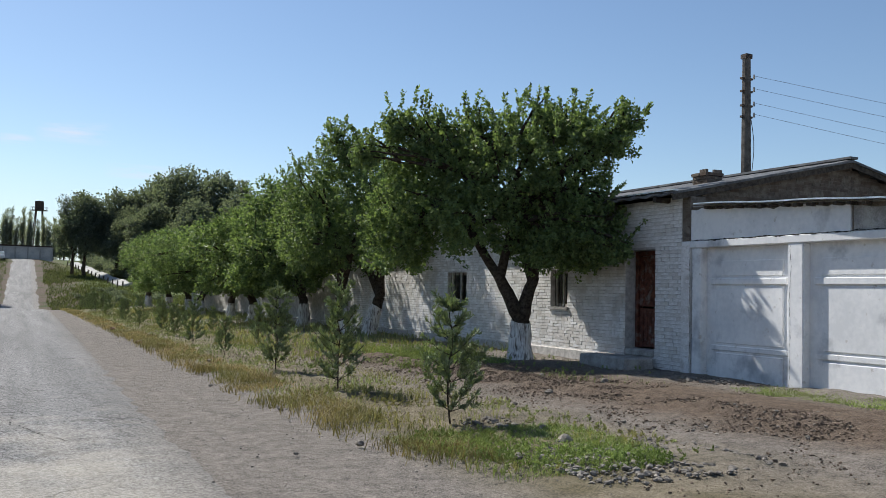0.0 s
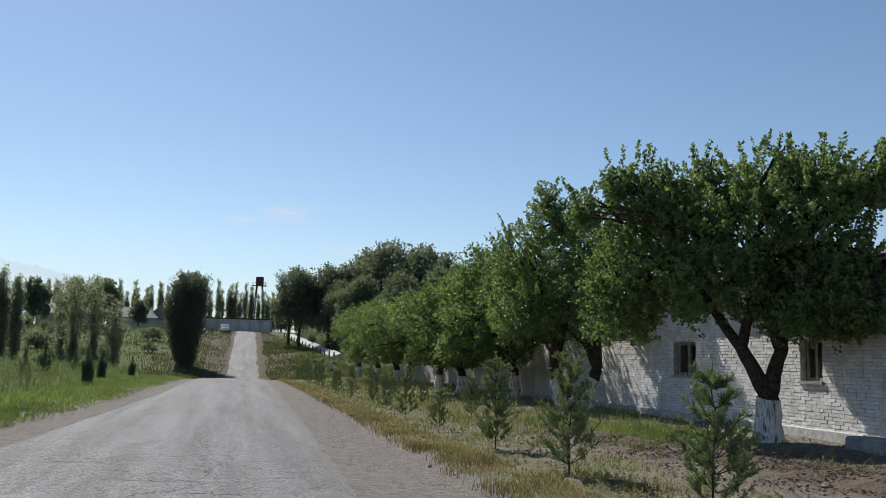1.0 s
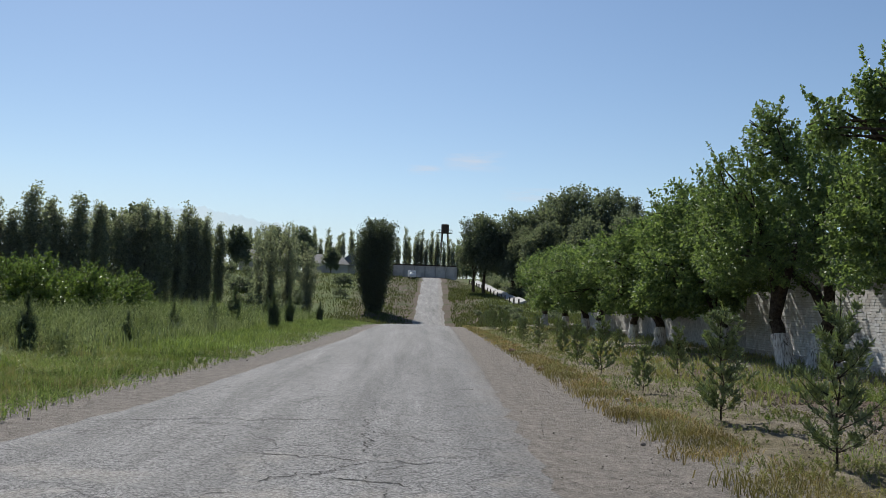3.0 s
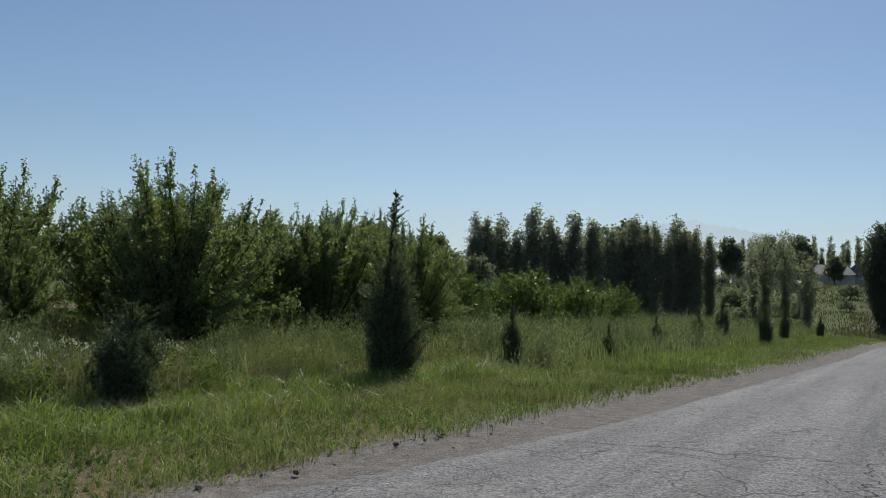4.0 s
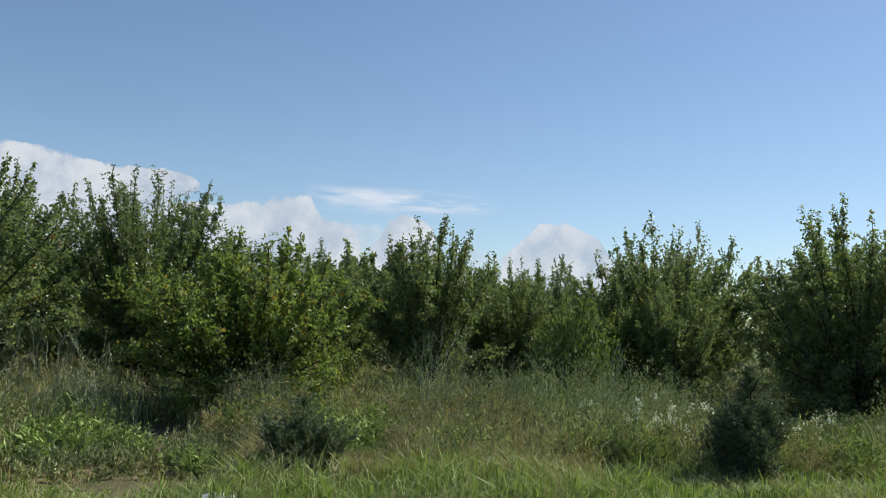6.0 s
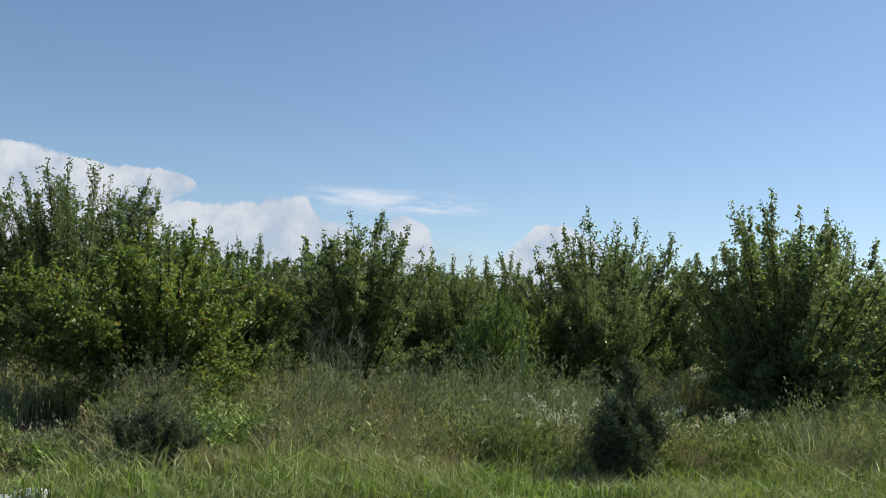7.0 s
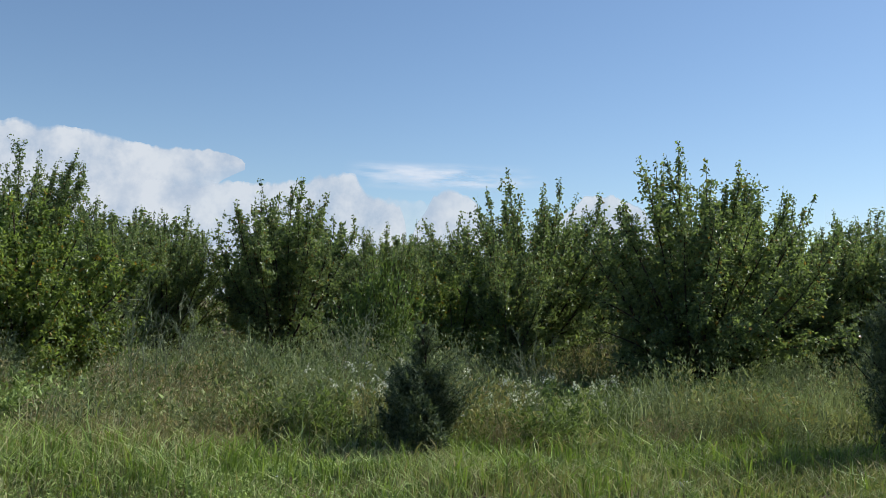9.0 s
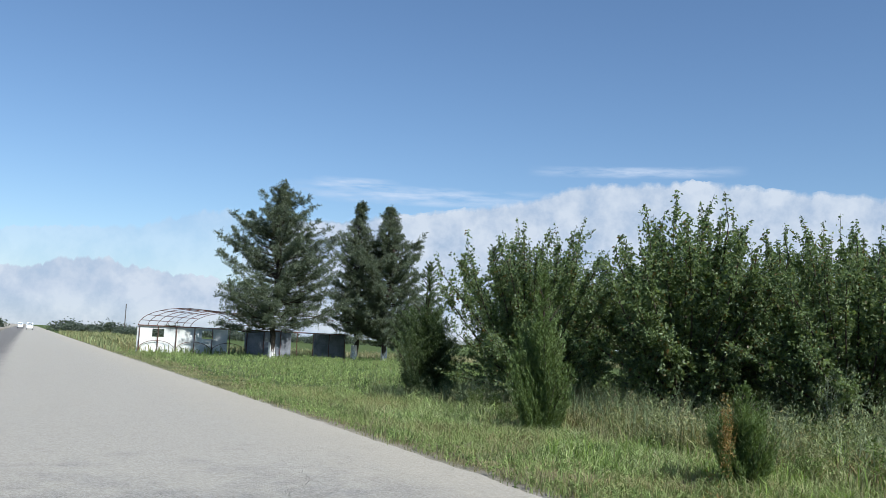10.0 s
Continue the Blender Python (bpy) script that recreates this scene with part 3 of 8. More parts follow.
def thinner(mat, much):
    """The same cloud, less dense."""
    m = mat.copy()
    nt = m.node_tree
    blend = [q for q in nt.nodes if q.bl_idname == "ShaderNodeMixShader"][0]
    nt.links.new(calc(nt, "MULTIPLY", blend.inputs[0].links[0].from_socket, much), blend.inputs[0])
    return m


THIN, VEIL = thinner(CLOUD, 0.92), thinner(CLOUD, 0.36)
# glowing sheet added to tone the low sky down to a hazy blue
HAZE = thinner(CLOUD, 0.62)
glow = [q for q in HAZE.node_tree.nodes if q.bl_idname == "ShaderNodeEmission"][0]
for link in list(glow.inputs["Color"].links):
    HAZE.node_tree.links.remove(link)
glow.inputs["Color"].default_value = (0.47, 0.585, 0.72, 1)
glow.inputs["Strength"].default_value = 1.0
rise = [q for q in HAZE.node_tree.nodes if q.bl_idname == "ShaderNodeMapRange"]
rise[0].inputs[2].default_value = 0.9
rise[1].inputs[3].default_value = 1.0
curtain("haze", level(-75, 55, 7.5), level(-75, 55, -0.4), 4450, "glowing sheet that tints the low sky like blue haze", 23.0, HAZE, 0.1)
# the pale bank that stands behind all the others
curtain("cloud", [(58, 4.6), (65, 5.6), (72, 5.2), (76, 6.2), (81, 6.9), (92, 7.4), (100, 8.2), (112, 8.6), (128, 9.0), (140, 9.4), (150, 8.4), (160, 6.6), (168, 5.2)], level(58, 168, -0.3), 4400, "pale bank of cloud standing low over the orchard", 3.0, VEIL, 0.2)
curtain("cloud", [(91.0, 8.55), (91.4, 8.94), (92.6, 9.3), (96.2, 9.25), (97.8, 9.4), (99.5, 9.8), (104.5, 10.1), (106.3, 9.5), (111.8, 9.3), (112.8, 9.6), (114.5, 9.0), (119.7, 9.2), (122, 9.7), (129.5, 9.8), (133.2, 10.1), (138.7, 10.8), (146.3, 10.6), (150, 9.5), (155, 8.6), (162, 7.6), (166, 7.2)],
        [(91.0, 8.2), (92.3, 7.5), (95, 5.0), (100, 0.0), (166, -0.3)], 4330, "towering white anvil cloud with a smooth overhanging top", 5.0, CLOUD, 0.16, 900)
curtain("cloud", [(80.4, 3.0), (80.7, 5.5), (81.1, 6.5), (82.2, 6.85), (83.4, 7.3), (84.1, 8.4), (86.3, 8.3), (86.8, 7.9), (89.4, 7.5), (92.4, 7.4), (96, 7.2), (104, 6.6)], level(80.4, 104, -0.3), 4260, "lower heap of white cumulus cloud", 7.0, THIN, 0.2)
curtain("cloud", [(75.4, 3.6), (75.9, 5.6), (76.0, 6.7), (76.9, 7.25), (78.0, 7.75), (78.9, 7.3), (80.0, 5.2), (80.6, 3.6)], level(75.4, 80.6, 1.0), 4240, "narrow tower of white cumulus cloud", 9.0, THIN, 0.2)
curtain("cloud", [(64.6, 5.4), (65.5, 6.6), (67.7, 7.45), (69.3, 7.35), (69.9, 6.6), (71.5, 5.2)], level(64.6, 71.5, 2.5), 4250, "small white cumulus cloud behind the fruit trees", 11.0, THIN, 0.2)
curtain("cloud", [(160, 7.4), (166, 7.2), (169.2, 7.8), (171.6, 7.5), (173.2, 6.7), (175.8, 6.2), (182, 5.6), (196, 5.0)], level(160, 196, -0.3), 4380, "thin pale veil of cloud over the road", 15.0, VEIL, 0.25)
curtain("cloud", [(163, 2.2), (168, 3.0), (170.3, 3.5), (174, 3.8), (176.3, 4.3), (178.8, 4.1), (180, 3.5), (184, 3.2), (196, 2.6)], level(163, 196, -0.3), 4300, "low white heap of cloud over the road", 17.0, CLOUD, 0.3)
curtain("cloud", [(3.0, 2.4), (4.4, 3.2), (9.0, 4.6), (13.9, 5.4), (20, 4.8), (26, 3.0)], level(3.0, 26, 0.5), 4350, "thin pale cloud behind the row of poplars", 19.0, VEIL, 0.15)

# small thin wisps
mt = bpy.data.materials.new("wisp")
mt.use_nodes = True
nt = mt.node_tree
nt.nodes.remove(nt.nodes["Principled BSDF"])
uv = nt.nodes.new("ShaderNodeTexCoord").outputs["UV"]
sep = nt.nodes.new("ShaderNodeSeparateXYZ")
nt.links.new(uv, sep.inputs[0])
flat = nt.nodes.new("ShaderNodeVectorMath")
flat.operation = "MULTIPLY"
flat.inputs[1].default_value = (1.0, 1.0, 7.0)
nt.links.new(place(nt), flat.inputs[0])
puff = noisy(nt, 0.0035, 6, 0.6, flat.outputs[0])
hx, hy = (calc(nt, "MULTIPLY", calc(nt, "MULTIPLY", sep.outputs[k], calc(nt, "SUBTRACT", 1.0, sep.outputs[k])), 4.0) for k in (0, 1))
em = nt.nodes.new("ShaderNodeEmission")
em.inputs["Color"].default_value = (0.9, 0.93, 1.0, 1)
em.inputs["Strength"].default_value = 0.66
clear = nt.nodes.new("ShaderNodeBsdfTransparent")
mx = nt.nodes.new("ShaderNodeMixShader")
nt.links.new(calc(nt, "MULTIPLY", calc(nt, "MULTIPLY", hx, hy), ramp(nt, puff, (0.38, grey(0.0)), (0.66, grey(0.7)))), mx.inputs[0])
nt.links.new(clear.outputs[0], mx.inputs[1])
nt.links.new(em.outputs[0], mx.inputs[2])
nt.links.new(mx.outputs[0], nt.nodes["Material Output"].inputs[0])
WISP = mt
for yaw, el, w, h in ((78.6, 8.35, 6.2, 0.95), (80.2, 8.45, 4.2, 0.7), (76.5, 8.2, 5.0, 0.5), (-3.4, 9.1, 2.2, 0.75), (-0.2, 8.4, 1.2, 0.35), (157, 9.4, 9.0, 0.7), (143, 11.3, 7.0, 0.4), (161, 10.0, 3.0, 0.4), (-7.5, 7.0, 2.5, 0.5)):
    nu, nv = 20, 6
    u, v = np.meshgrid(np.linspace(0, 1, nu), np.linspace(0, 1, nv), indexing="ij")
    ya, e = np.radians(yaw + (u - 0.5) * 2 * w), np.radians(el + (v - 0.5) * 2 * h)
    verts = np.stack([-np.sin(ya) * np.cos(e), np.cos(ya) * np.cos(e), np.sin(e)], -1).reshape(-1, 3) * 4100
    i, j = np.meshgrid(np.arange(nu - 1), np.arange(nv - 1), indexing="ij")
    me = np_mesh("cloud", verts, [np.stack([i * nv + j, (i + 1) * nv + j, (i + 1) * nv + j + 1, i * nv + j + 1], -1).reshape(-1, 4)])
    lay = me.uv_layers.new(name="UVMap")
    idx = np.zeros(len(me.loops), dtype=np.int32)
    me.loops.foreach_get("vertex_index", idx)
    lay.data.foreach_set("uv", np.stack([u, v], -1).reshape(-1, 2)[idx].astype(np.float32).ravel())
    ob = attach("cloud", me, WISP)
    ob.visible_shadow = False
    tagged(ob, "thin white wisp of cloud in the blue sky", "cloud", kind="structure")


# ---- the white brick storehouse ----
BRICK_WHITE = plain("whitewashed brick", (0.60, 0.59, 0.57), (0.82, 0.81, 0.80), 3, 0.9, 0.15, 0.25, 0.002)
PLASTER = plain("whitewashed plaster", (0.68, 0.69, 0.70), (0.82, 0.82, 0.82), 1.1, 0.9, 0.15, 0.3, 0.002)
def stained(mt, colour, scale, lo, hi, much):
    """Adds grey smudges of their own shape to a painted surface."""
    nt = mt.node_tree
    bs = nt.nodes["Principled BSDF"]
    old = bs.inputs["Base Color"].links[0].from_socket
    c = mix(nt, ramp(nt, noisy(nt, scale, 5, 0.6), (lo, grey(0)), (hi, grey(much))), old, colour)
    nt.links.new(c, bs.inputs["Base Color"])


stained(PLASTER, (0.36, 0.37, 0.39), 1.3, 0.57, 0.70, 0.75)
stained(PLASTER, (0.42, 0.38, 0.33), 6.0, 0.64, 0.72, 0.6)
stained(BRICK_WHITE, (0.38, 0.34, 0.29), 2.2, 0.58, 0.70, 0.6)
def by_piece(mt, colour, much):
    """Each brick takes a little of another colour."""
    nt = mt.node_tree
    bs = nt.nodes["Principled BSDF"]
    old = bs.inputs["Base Color"].links[0].from_socket
    one = nt.nodes.new("ShaderNodeObjectInfo").outputs["Random"]
    two = nt.nodes.new("ShaderNodeNewGeometry").outputs["Random Per Island"]
    mixed = calc(nt, "FRACT", calc(nt, "ADD", one, two))
    nt.links.new(mix(nt, ramp(nt, mixed, (0.3, grey(0)), (1.0, grey(much))), old, colour), bs.inputs["Base Color"])


by_piece(BRICK_WHITE, (0.44, 0.39, 0.33), 0.42)
# brick colour darkened to take in the eave's shadow on the gable
RAW_BRICK = plain("raw grey brick", (0.11, 0.093, 0.078), (0.235, 0.20, 0.165), 7, 0.95, 0.1, 0.7, 0.01)
by_piece(RAW_BRICK, (0.10, 0.07, 0.055), 0.7)
# greyer than the whitewashed joints: their shadow is put into the colour
MORTAR = plain("grey mortar", (0.36, 0.345, 0.325), (0.58, 0.56, 0.535), 8, 0.95, 0.1, 0.3, 0.002)
ROOFING = plain("grey corrugated roofing", (0.07, 0.072, 0.075), (0.17, 0.175, 0.18), 2.5, 0.7, 0.3, 0.4, 0.01)
TIN = plain("bare tin flashing", (0.45, 0.46, 0.48), (0.70, 0.72, 0.74), 5, 0.35, 0.5, 0.3, 0.01, 1.0)
WOOD_RED = plain("weathered red-brown wood", (0.06, 0.022, 0.015), (0.15, 0.055, 0.035), 9, 0.75, 0.25, 0.5, 0.006)
stained(WOOD_RED, (0.22, 0.19, 0.17), 5.0, 0.52, 0.66, 0.7)
WOOD_DARK = plain("dark old timber", (0.035, 0.03, 0.026), (0.10, 0.085, 0.07), 11, 0.9, 0.15, 0.6, 0.01)
WOOD_PALE = plain("weathered pale paint on wood", (0.24, 0.225, 0.20), (0.46, 0.44, 0.40), 12, 0.85, 0.2, 0.5, 0.006)
CONCRETE = plain("old concrete", (0.24, 0.23, 0.215), (0.42, 0.405, 0.38), 4, 0.9, 0.15, 0.6, 0.012)
POLE_GREY = plain("weathered concrete pole", (0.07, 0.062, 0.055), (0.15, 0.135, 0.12), 6, 0.9, 0.15, 0.5, 0.01)
STEEL_DARK = plain("rusty dark steel", (0.025, 0.02, 0.018), (0.09, 0.06, 0.045), 9, 0.7, 0.3, 0.4, 0.005)
GLASS, nt, bs = material("window glass", 0.05, 0.5)
bs.inputs["Transmission Weight"].default_value = 1.0
bs.inputs["Base Color"].default_value = (0.8, 0.85, 0.85, 1)
WALL_X = 11.8
EAVE, RIDGE_X, RIDGE_Z, WIDE = 3.70, 16.45, 4.82, 9.3
NORTH = 68.0

store = thing("storehouse", (0, 0, 0), 0, "long low whitewashed brick storehouse with a grey roof", "building")
openings = [(14.75, 15.74, 0.58, 2.68)] + [(y, y + w, 1.40, 2.30) for y, w in ((17.95, 0.74), (23.16, 1.22))]


def wall_with_holes(x0, x1, y0, y1, z0, z1, holes):
    bm = bmesh.new()
    y = y0
    for a, b, lo, hi in holes:
        box(bm, x0, x1, y, a, z0, z1)
        box(bm, x0, x1, a, b, z0, lo)
        box(bm, x0, x1, a, b, hi, z1)
        y = b
    box(bm, x0, x1, y, y1, z0, z1)
    bmesh.ops.remove_doubles(bm, verts=bm.verts[:], dist=0.0005)
    bmesh.ops.recalc_face_normals(bm, faces=bm.faces[:])
    return bm


front_wall = part("wall", wall_with_holes(WALL_X + 0.012, WALL_X + 0.42, 13.95, NORTH, -0.4, EAVE, openings), MORTAR, store, "whitewashed brick wall with joints greyed for shade")
boxed("back_wall", (WALL_X + WIDE - 0.4, WALL_X + WIDE, 14.4, NORTH - 0.4, -0.4, EAVE), BRICK_WHITE, store)
for name, y0, y1 in (("gable_wall", 14.0, 14.4), ("gable_wall", NORTH - 0.4, NORTH - 0.002)):
    bm = bmesh.new()
    x0, x1 = WALL_X + 0.42, WALL_X + WIDE
    pts = [(x0, -0.4), (x1, -0.4), (x1, EAVE - 0.05), (RIDGE_X, RIDGE_Z - 0.1), (x0, EAVE + 0.02)]
    ring = [[bm.verts.new((x, y, z)) for x, z in pts] for y in (y0, y1)]
    bm.faces.new(ring[0])
    bm.faces.new(ring[1][::-1])
    for k in range(5):
        bm.faces.new((ring[0][k], ring[1][k], ring[1][(k + 1) % 5], ring[0][(k + 1) % 5]))
    bmesh.ops.recalc_face_normals(bm, faces=bm.faces[:])
    gable = part(name, bm, RAW_BRICK, store, "raw grey brick gable wall")
    if y0 < 20:
        south_gable = gable


def roof_slope(x0, z0, x1, z1, y0, y1, waves):
    """A corrugated slope from the eave (x0, z0) up to the ridge (x1, z1)."""
    ny = int((y1 - y0) * waves)
    ys = np.linspace(y0, y1, ny)
    rip = 0.022 * np.sin(np.arange(ny) * np.pi / 2 * 1.0)
    t = np.linspace(0, 1, 4)
    top = np.stack([np.broadcast_to(x0 + (x1 - x0) * t, (ny, 4)), np.repeat(ys[:, None], 4, 1), (z0 + (z1 - z0) * t)[None] + rip[:, None]], -1)
    low = top - [0, 0, 0.05]
    verts = np.concatenate([top.reshape(-1, 3), low.reshape(-1, 3)])
    i, j = np.meshgrid(np.arange(ny - 1), np.arange(3), indexing="ij")
    q = np.stack([i * 4 + j, i * 4 + j + 1, (i + 1) * 4 + j + 1, (i + 1) * 4 + j], -1).reshape(-1, 4)
    m = ny * 4
    rim = [(k * 4, (k + 1) * 4, (k + 1) * 4 + m, k * 4 + m) for k in range(ny - 1)]
    rim += [(j, j + 1, j + 1 + m, j + m) for j in range(3)]
    return np_mesh("roof", verts, [q, q[:, ::-1] + m, np.array(rim)])


attach("roof", roof_slope(WALL_X - 0.42, EAVE + 0.06, RIDGE_X, RIDGE_Z, 13.7, NORTH + 0.3, 8), ROOFING, store, "grey corrugated roof slope")
attach("roof", roof_slope(WALL_X + WIDE + 0.4, EAVE + 0.06, RIDGE_X, RIDGE_Z, 13.7, NORTH + 0.3, 8), ROOFING, store, "grey corrugated roof slope")
boxed("ridge_cap", (RIDGE_X - 0.12, RIDGE_X + 0.12, 13.68, NORTH + 0.3, RIDGE_Z + 0.02, RIDGE_Z + 0.07), ROOFING, store)
# barge boards and rafter ends at the gable
for x0, z0 in ((WALL_X - 0.42, EAVE + 0.0), (WALL_X + WIDE + 0.4, EAVE)):
    bm = bmesh.new()
    lean = math.atan2(RIDGE_Z - EAVE - 0.06, RIDGE_X - x0)
    length = math.hypot(RIDGE_X - x0, RIDGE_Z - EAVE - 0.06)
    m = Matrix.Translation((x0, 13.74, z0 - 0.02)) @ Matrix.Rotation(-lean if x0 < RIDGE_X else -lean, 4, "Y")
    box(bm, 0 if x0 < RIDGE_X else -length, length if x0 < RIDGE_X else 0, 0, 0.03, -0.09, 0.05, m if x0 < RIDGE_X else Matrix.Translation((x0, 13.74, z0 - 0.02)) @ Matrix.Rotation(math.atan2(RIDGE_Z - EAVE - 0.06, x0 - RIDGE_X), 4, "Y"))
    bmesh.ops.recalc_face_normals(bm, faces=bm.faces[:])
    part("barge_board", bm, WOOD_DARK, store)
for k in range(26):
    boxed("rafter_end", (WALL_X - 0.38, WALL_X + 0.01, 14.3 + k * 2.1, 14.38 + k * 2.1, EAVE - 0.1, EAVE), WOOD_DARK, store)
boxed("tin_flashing", (WALL_X - 0.46, WALL_X - 0.30, 13.72, 17.2, EAVE + 0.085, EAVE + 0.11), TIN, store, "loose shiny tin strip")

# door, recessed, with its step
door = thing("door_1", (0, 0, 0), 0, "closed narrow red-brown wooden door in a white reveal", "door", kind="structure")
bm = bmesh.new()
for y0, y1 in ((14.76, 14.85), (15.63, 15.72)):
    box(bm, WALL_X + 0.260, WALL_X + 0.400, y0, y1, 0.59, 2.67)
box(bm, WALL_X + 0.260, WALL_X + 0.400, 14.85, 15.62, 2.57, 2.67)
part("door_frame", bevelled(bm, 0.006), WOOD_RED, door)
for k, (z0, z1) in enumerate(((0.61, 1.44), (1.48, 2.56))):
    bm = bmesh.new()
    for y0, y1 in ((14.86, 14.98), (15.49, 15.61)):
        box(bm, WALL_X + 0.300, WALL_X + 0.350, y0, y1, z0, z1)
    for zz in (z0, z1 - 0.1):
        box(bm, WALL_X + 0.301, WALL_X + 0.348, 14.98, 15.49, zz, zz + 0.1)
    for q in range(4):
        box(bm, WALL_X + 0.315, WALL_X + 0.340, 14.985 + q * 0.127, 15.105 + q * 0.127, z0 + 0.1, z1 - 0.1)
    part("door_leaf", bevelled(bm, 0.004), WOOD_RED, door, "lower boarded leaf" if k == 0 else "upper boarded leaf")
boxed("door_handle", (WALL_X + 0.260, WALL_X + 0.300, 14.9, 14.93, 1.55, 1.70), STEEL_DARK, door)
boxed("doorstep", (WALL_X - 0.05, WALL_X + 0.3, 14.76, 15.73, 0.43, 0.575), CONCRETE, store, "worn concrete doorstep", 0.03)
boxed("step_base", (WALL_X - 0.80, WALL_X - 0.052, 14.68, 16.3, -0.1, 0.44), CONCRETE, store, "broken lower concrete step", 0.04)

# windows
for k, (y0, y1, z0, z1) in enumerate(openings[1:]):
    w = thing("window_%d" % (k + 1), (0, 0, 0), 0, "small dark barred window deep in the white brick wall", "window", kind="structure")
    bm = bmesh.new()
    xa, xb = WALL_X + 0.14, WALL_X + 0.22
    for a, b in ((y0 + 0.004, y0 + 0.09), (y1 - 0.09, y1 - 0.004), ((y0 + y1) / 2 - 0.035, (y0 + y1) / 2 + 0.035)):
        box(bm, xa, xb, a, b, z0 + 0.004, z1 - 0.004)
    for a in (z0 + 0.004, z1 - 0.08):
        box(bm, xa + 0.003, xb - 0.003, y0 + 0.09, y1 - 0.09, a, a + 0.075)
    part("window_frame", bm, WOOD_PALE, w)
    boxed("pane", (xa + 0.035, xa + 0.04, y0 + 0.09, (y0 + y1) / 2 - 0.035, z0 + 0.08, z1 - 0.08), GLASS, w)
    boxed("pane", (xa + 0.035, xa + 0.04, (y0 + y1) / 2 + 0.035, y1 - 0.09, z0 + 0.08, z1 - 0.08), GLASS, w)
    for q in range(5):
        v, f = tube([(WALL_X + 0.08, y0 + 0.1 + q * (y1 - y0 - 0.2) / 4, z0), (WALL_X + 0.08, y0 + 0.1 + q * (y1 - y0 - 0.2) / 4, z1)], [0.008, 0.008], 5)
        attach("bar", np_mesh("bar", v, [f]), STEEL_DARK, w)
    boxed("window_sill", (WALL_X - 0.05, WALL_X + 0.14, y0 - 0.04, y1 + 0.04, z0 - 0.06, z0 + 0.004), CONCRETE, w)
# plain dark inside
boxed("inner_wall", (WALL_X + 3.2, WALL_X + 3.3, 14.4, NORTH - 0.4, -0.3, EAVE - 0.05), CONCRETE, store)
boxed("ceiling", (WALL_X + 0.42, WALL_X + WIDE - 0.4, 14.4, NORTH - 0.4, EAVE - 0.05, EAVE - 0.01), CONCRETE, store)

# chimney of grey brick
chim = thing("chimney", (13.98, 15.6, 0.12), 0, "short crumbling chimney of raw grey brick on the roof", "chimney")
boxed("core", (-0.19, 0.19, -0.19, 0.19, 3.8, 4.42), MORTAR, chim)
crng = random.Random(4)
for c in range(7):
    z = 3.95 + c * 0.077
    for side in range(4):
        for q in range(2):
            m = Matrix.Rotation(side * math.pi / 2, 4, "Z") @ Matrix.Translation((-0.225 + 0.22 * q + (0.03 if c % 2 else 0), -0.225, z))
            if c == 6 and crng.random() < 0.45:
                continue
            bm = bmesh.new()
            g = 0.04 if c == 5 else 0.0
            box(bm, 0.0, 0.212, -g - crng.random() * 0.01, 0.06, 0.0, 0.067, m)
            bmesh.ops.recalc_face_normals(bm, faces=bm.faces[:])
            part("brick", bm, RAW_BRICK, chim)

# ---- garage row in line with the storehouse ----
garage = thing("garage_row", (0, 0, 0), 0, "row of white plastered garage bays with a tin-edged flat roof", "garage")
X0 = WALL_X
bm = bmesh.new()
box(bm, X0 + 0.16, X0 + 0.4, 3.2, 13.7, -0.4, 2.8)
part("back_panel", bm, PLASTER, garage)
for yc in (13.53, 11.1, 8.45, 5.8, 3.2):
    half = 0.17 if yc < 13 else 0.13
    bm = bmesh.new()
    box(bm, X0, X0 + 0.2, yc - half, yc + half, -0.4, 2.66)
    part("pier", bevelled(bm, 0.02), PLASTER, garage)
boxed("lintel_beam", (X0 - 0.015, X0 + 0.3, 3.0, 13.70, 2.66, 2.80), PLASTER, garage, "", 0.015)


def sloped(name, x0, x1, y0, y1, z0, z1, mat, label="", thin=False, ragged=0.0, seed=0):
    """A bar along the garages whose top sinks towards the south; thin ones sink as a whole."""
    rg = random.Random(seed)
    bm = bmesh.new()
    n = max(4, int((y1 - y0) / 0.16))
    rings = []
    for k in range(n + 1):
        y = y0 + (y1 - y0) * k / n
        drop = 0.055 * (13.5 - y)
        top = z1 - drop + 0.008 * math.sin(y * 3.1) - rg.random() * ragged
        low = z0 - drop + 0.008 * math.sin(y * 3.1) if thin else z0
        out = 0.02 * math.sin(y * 2.3) if thin else 0.0
        rings.append([bm.verts.new(p) for p in ((x0 + out, y, low), (x1, y, low), (x1, y, top), (x0 + out, y, top))])
    for a, b in zip(rings, rings[1:]):
        for q in range(4):
            bm.faces.new((a[q], a[(q + 1) % 4], b[(q + 1) % 4], b[q]))
    bm.faces.new(rings[0])
    bm.faces.new(rings[-1][::-1])
    bmesh.ops.recalc_face_normals(bm, faces=bm.faces[:])
    return part(name, bm, mat, garage, label)


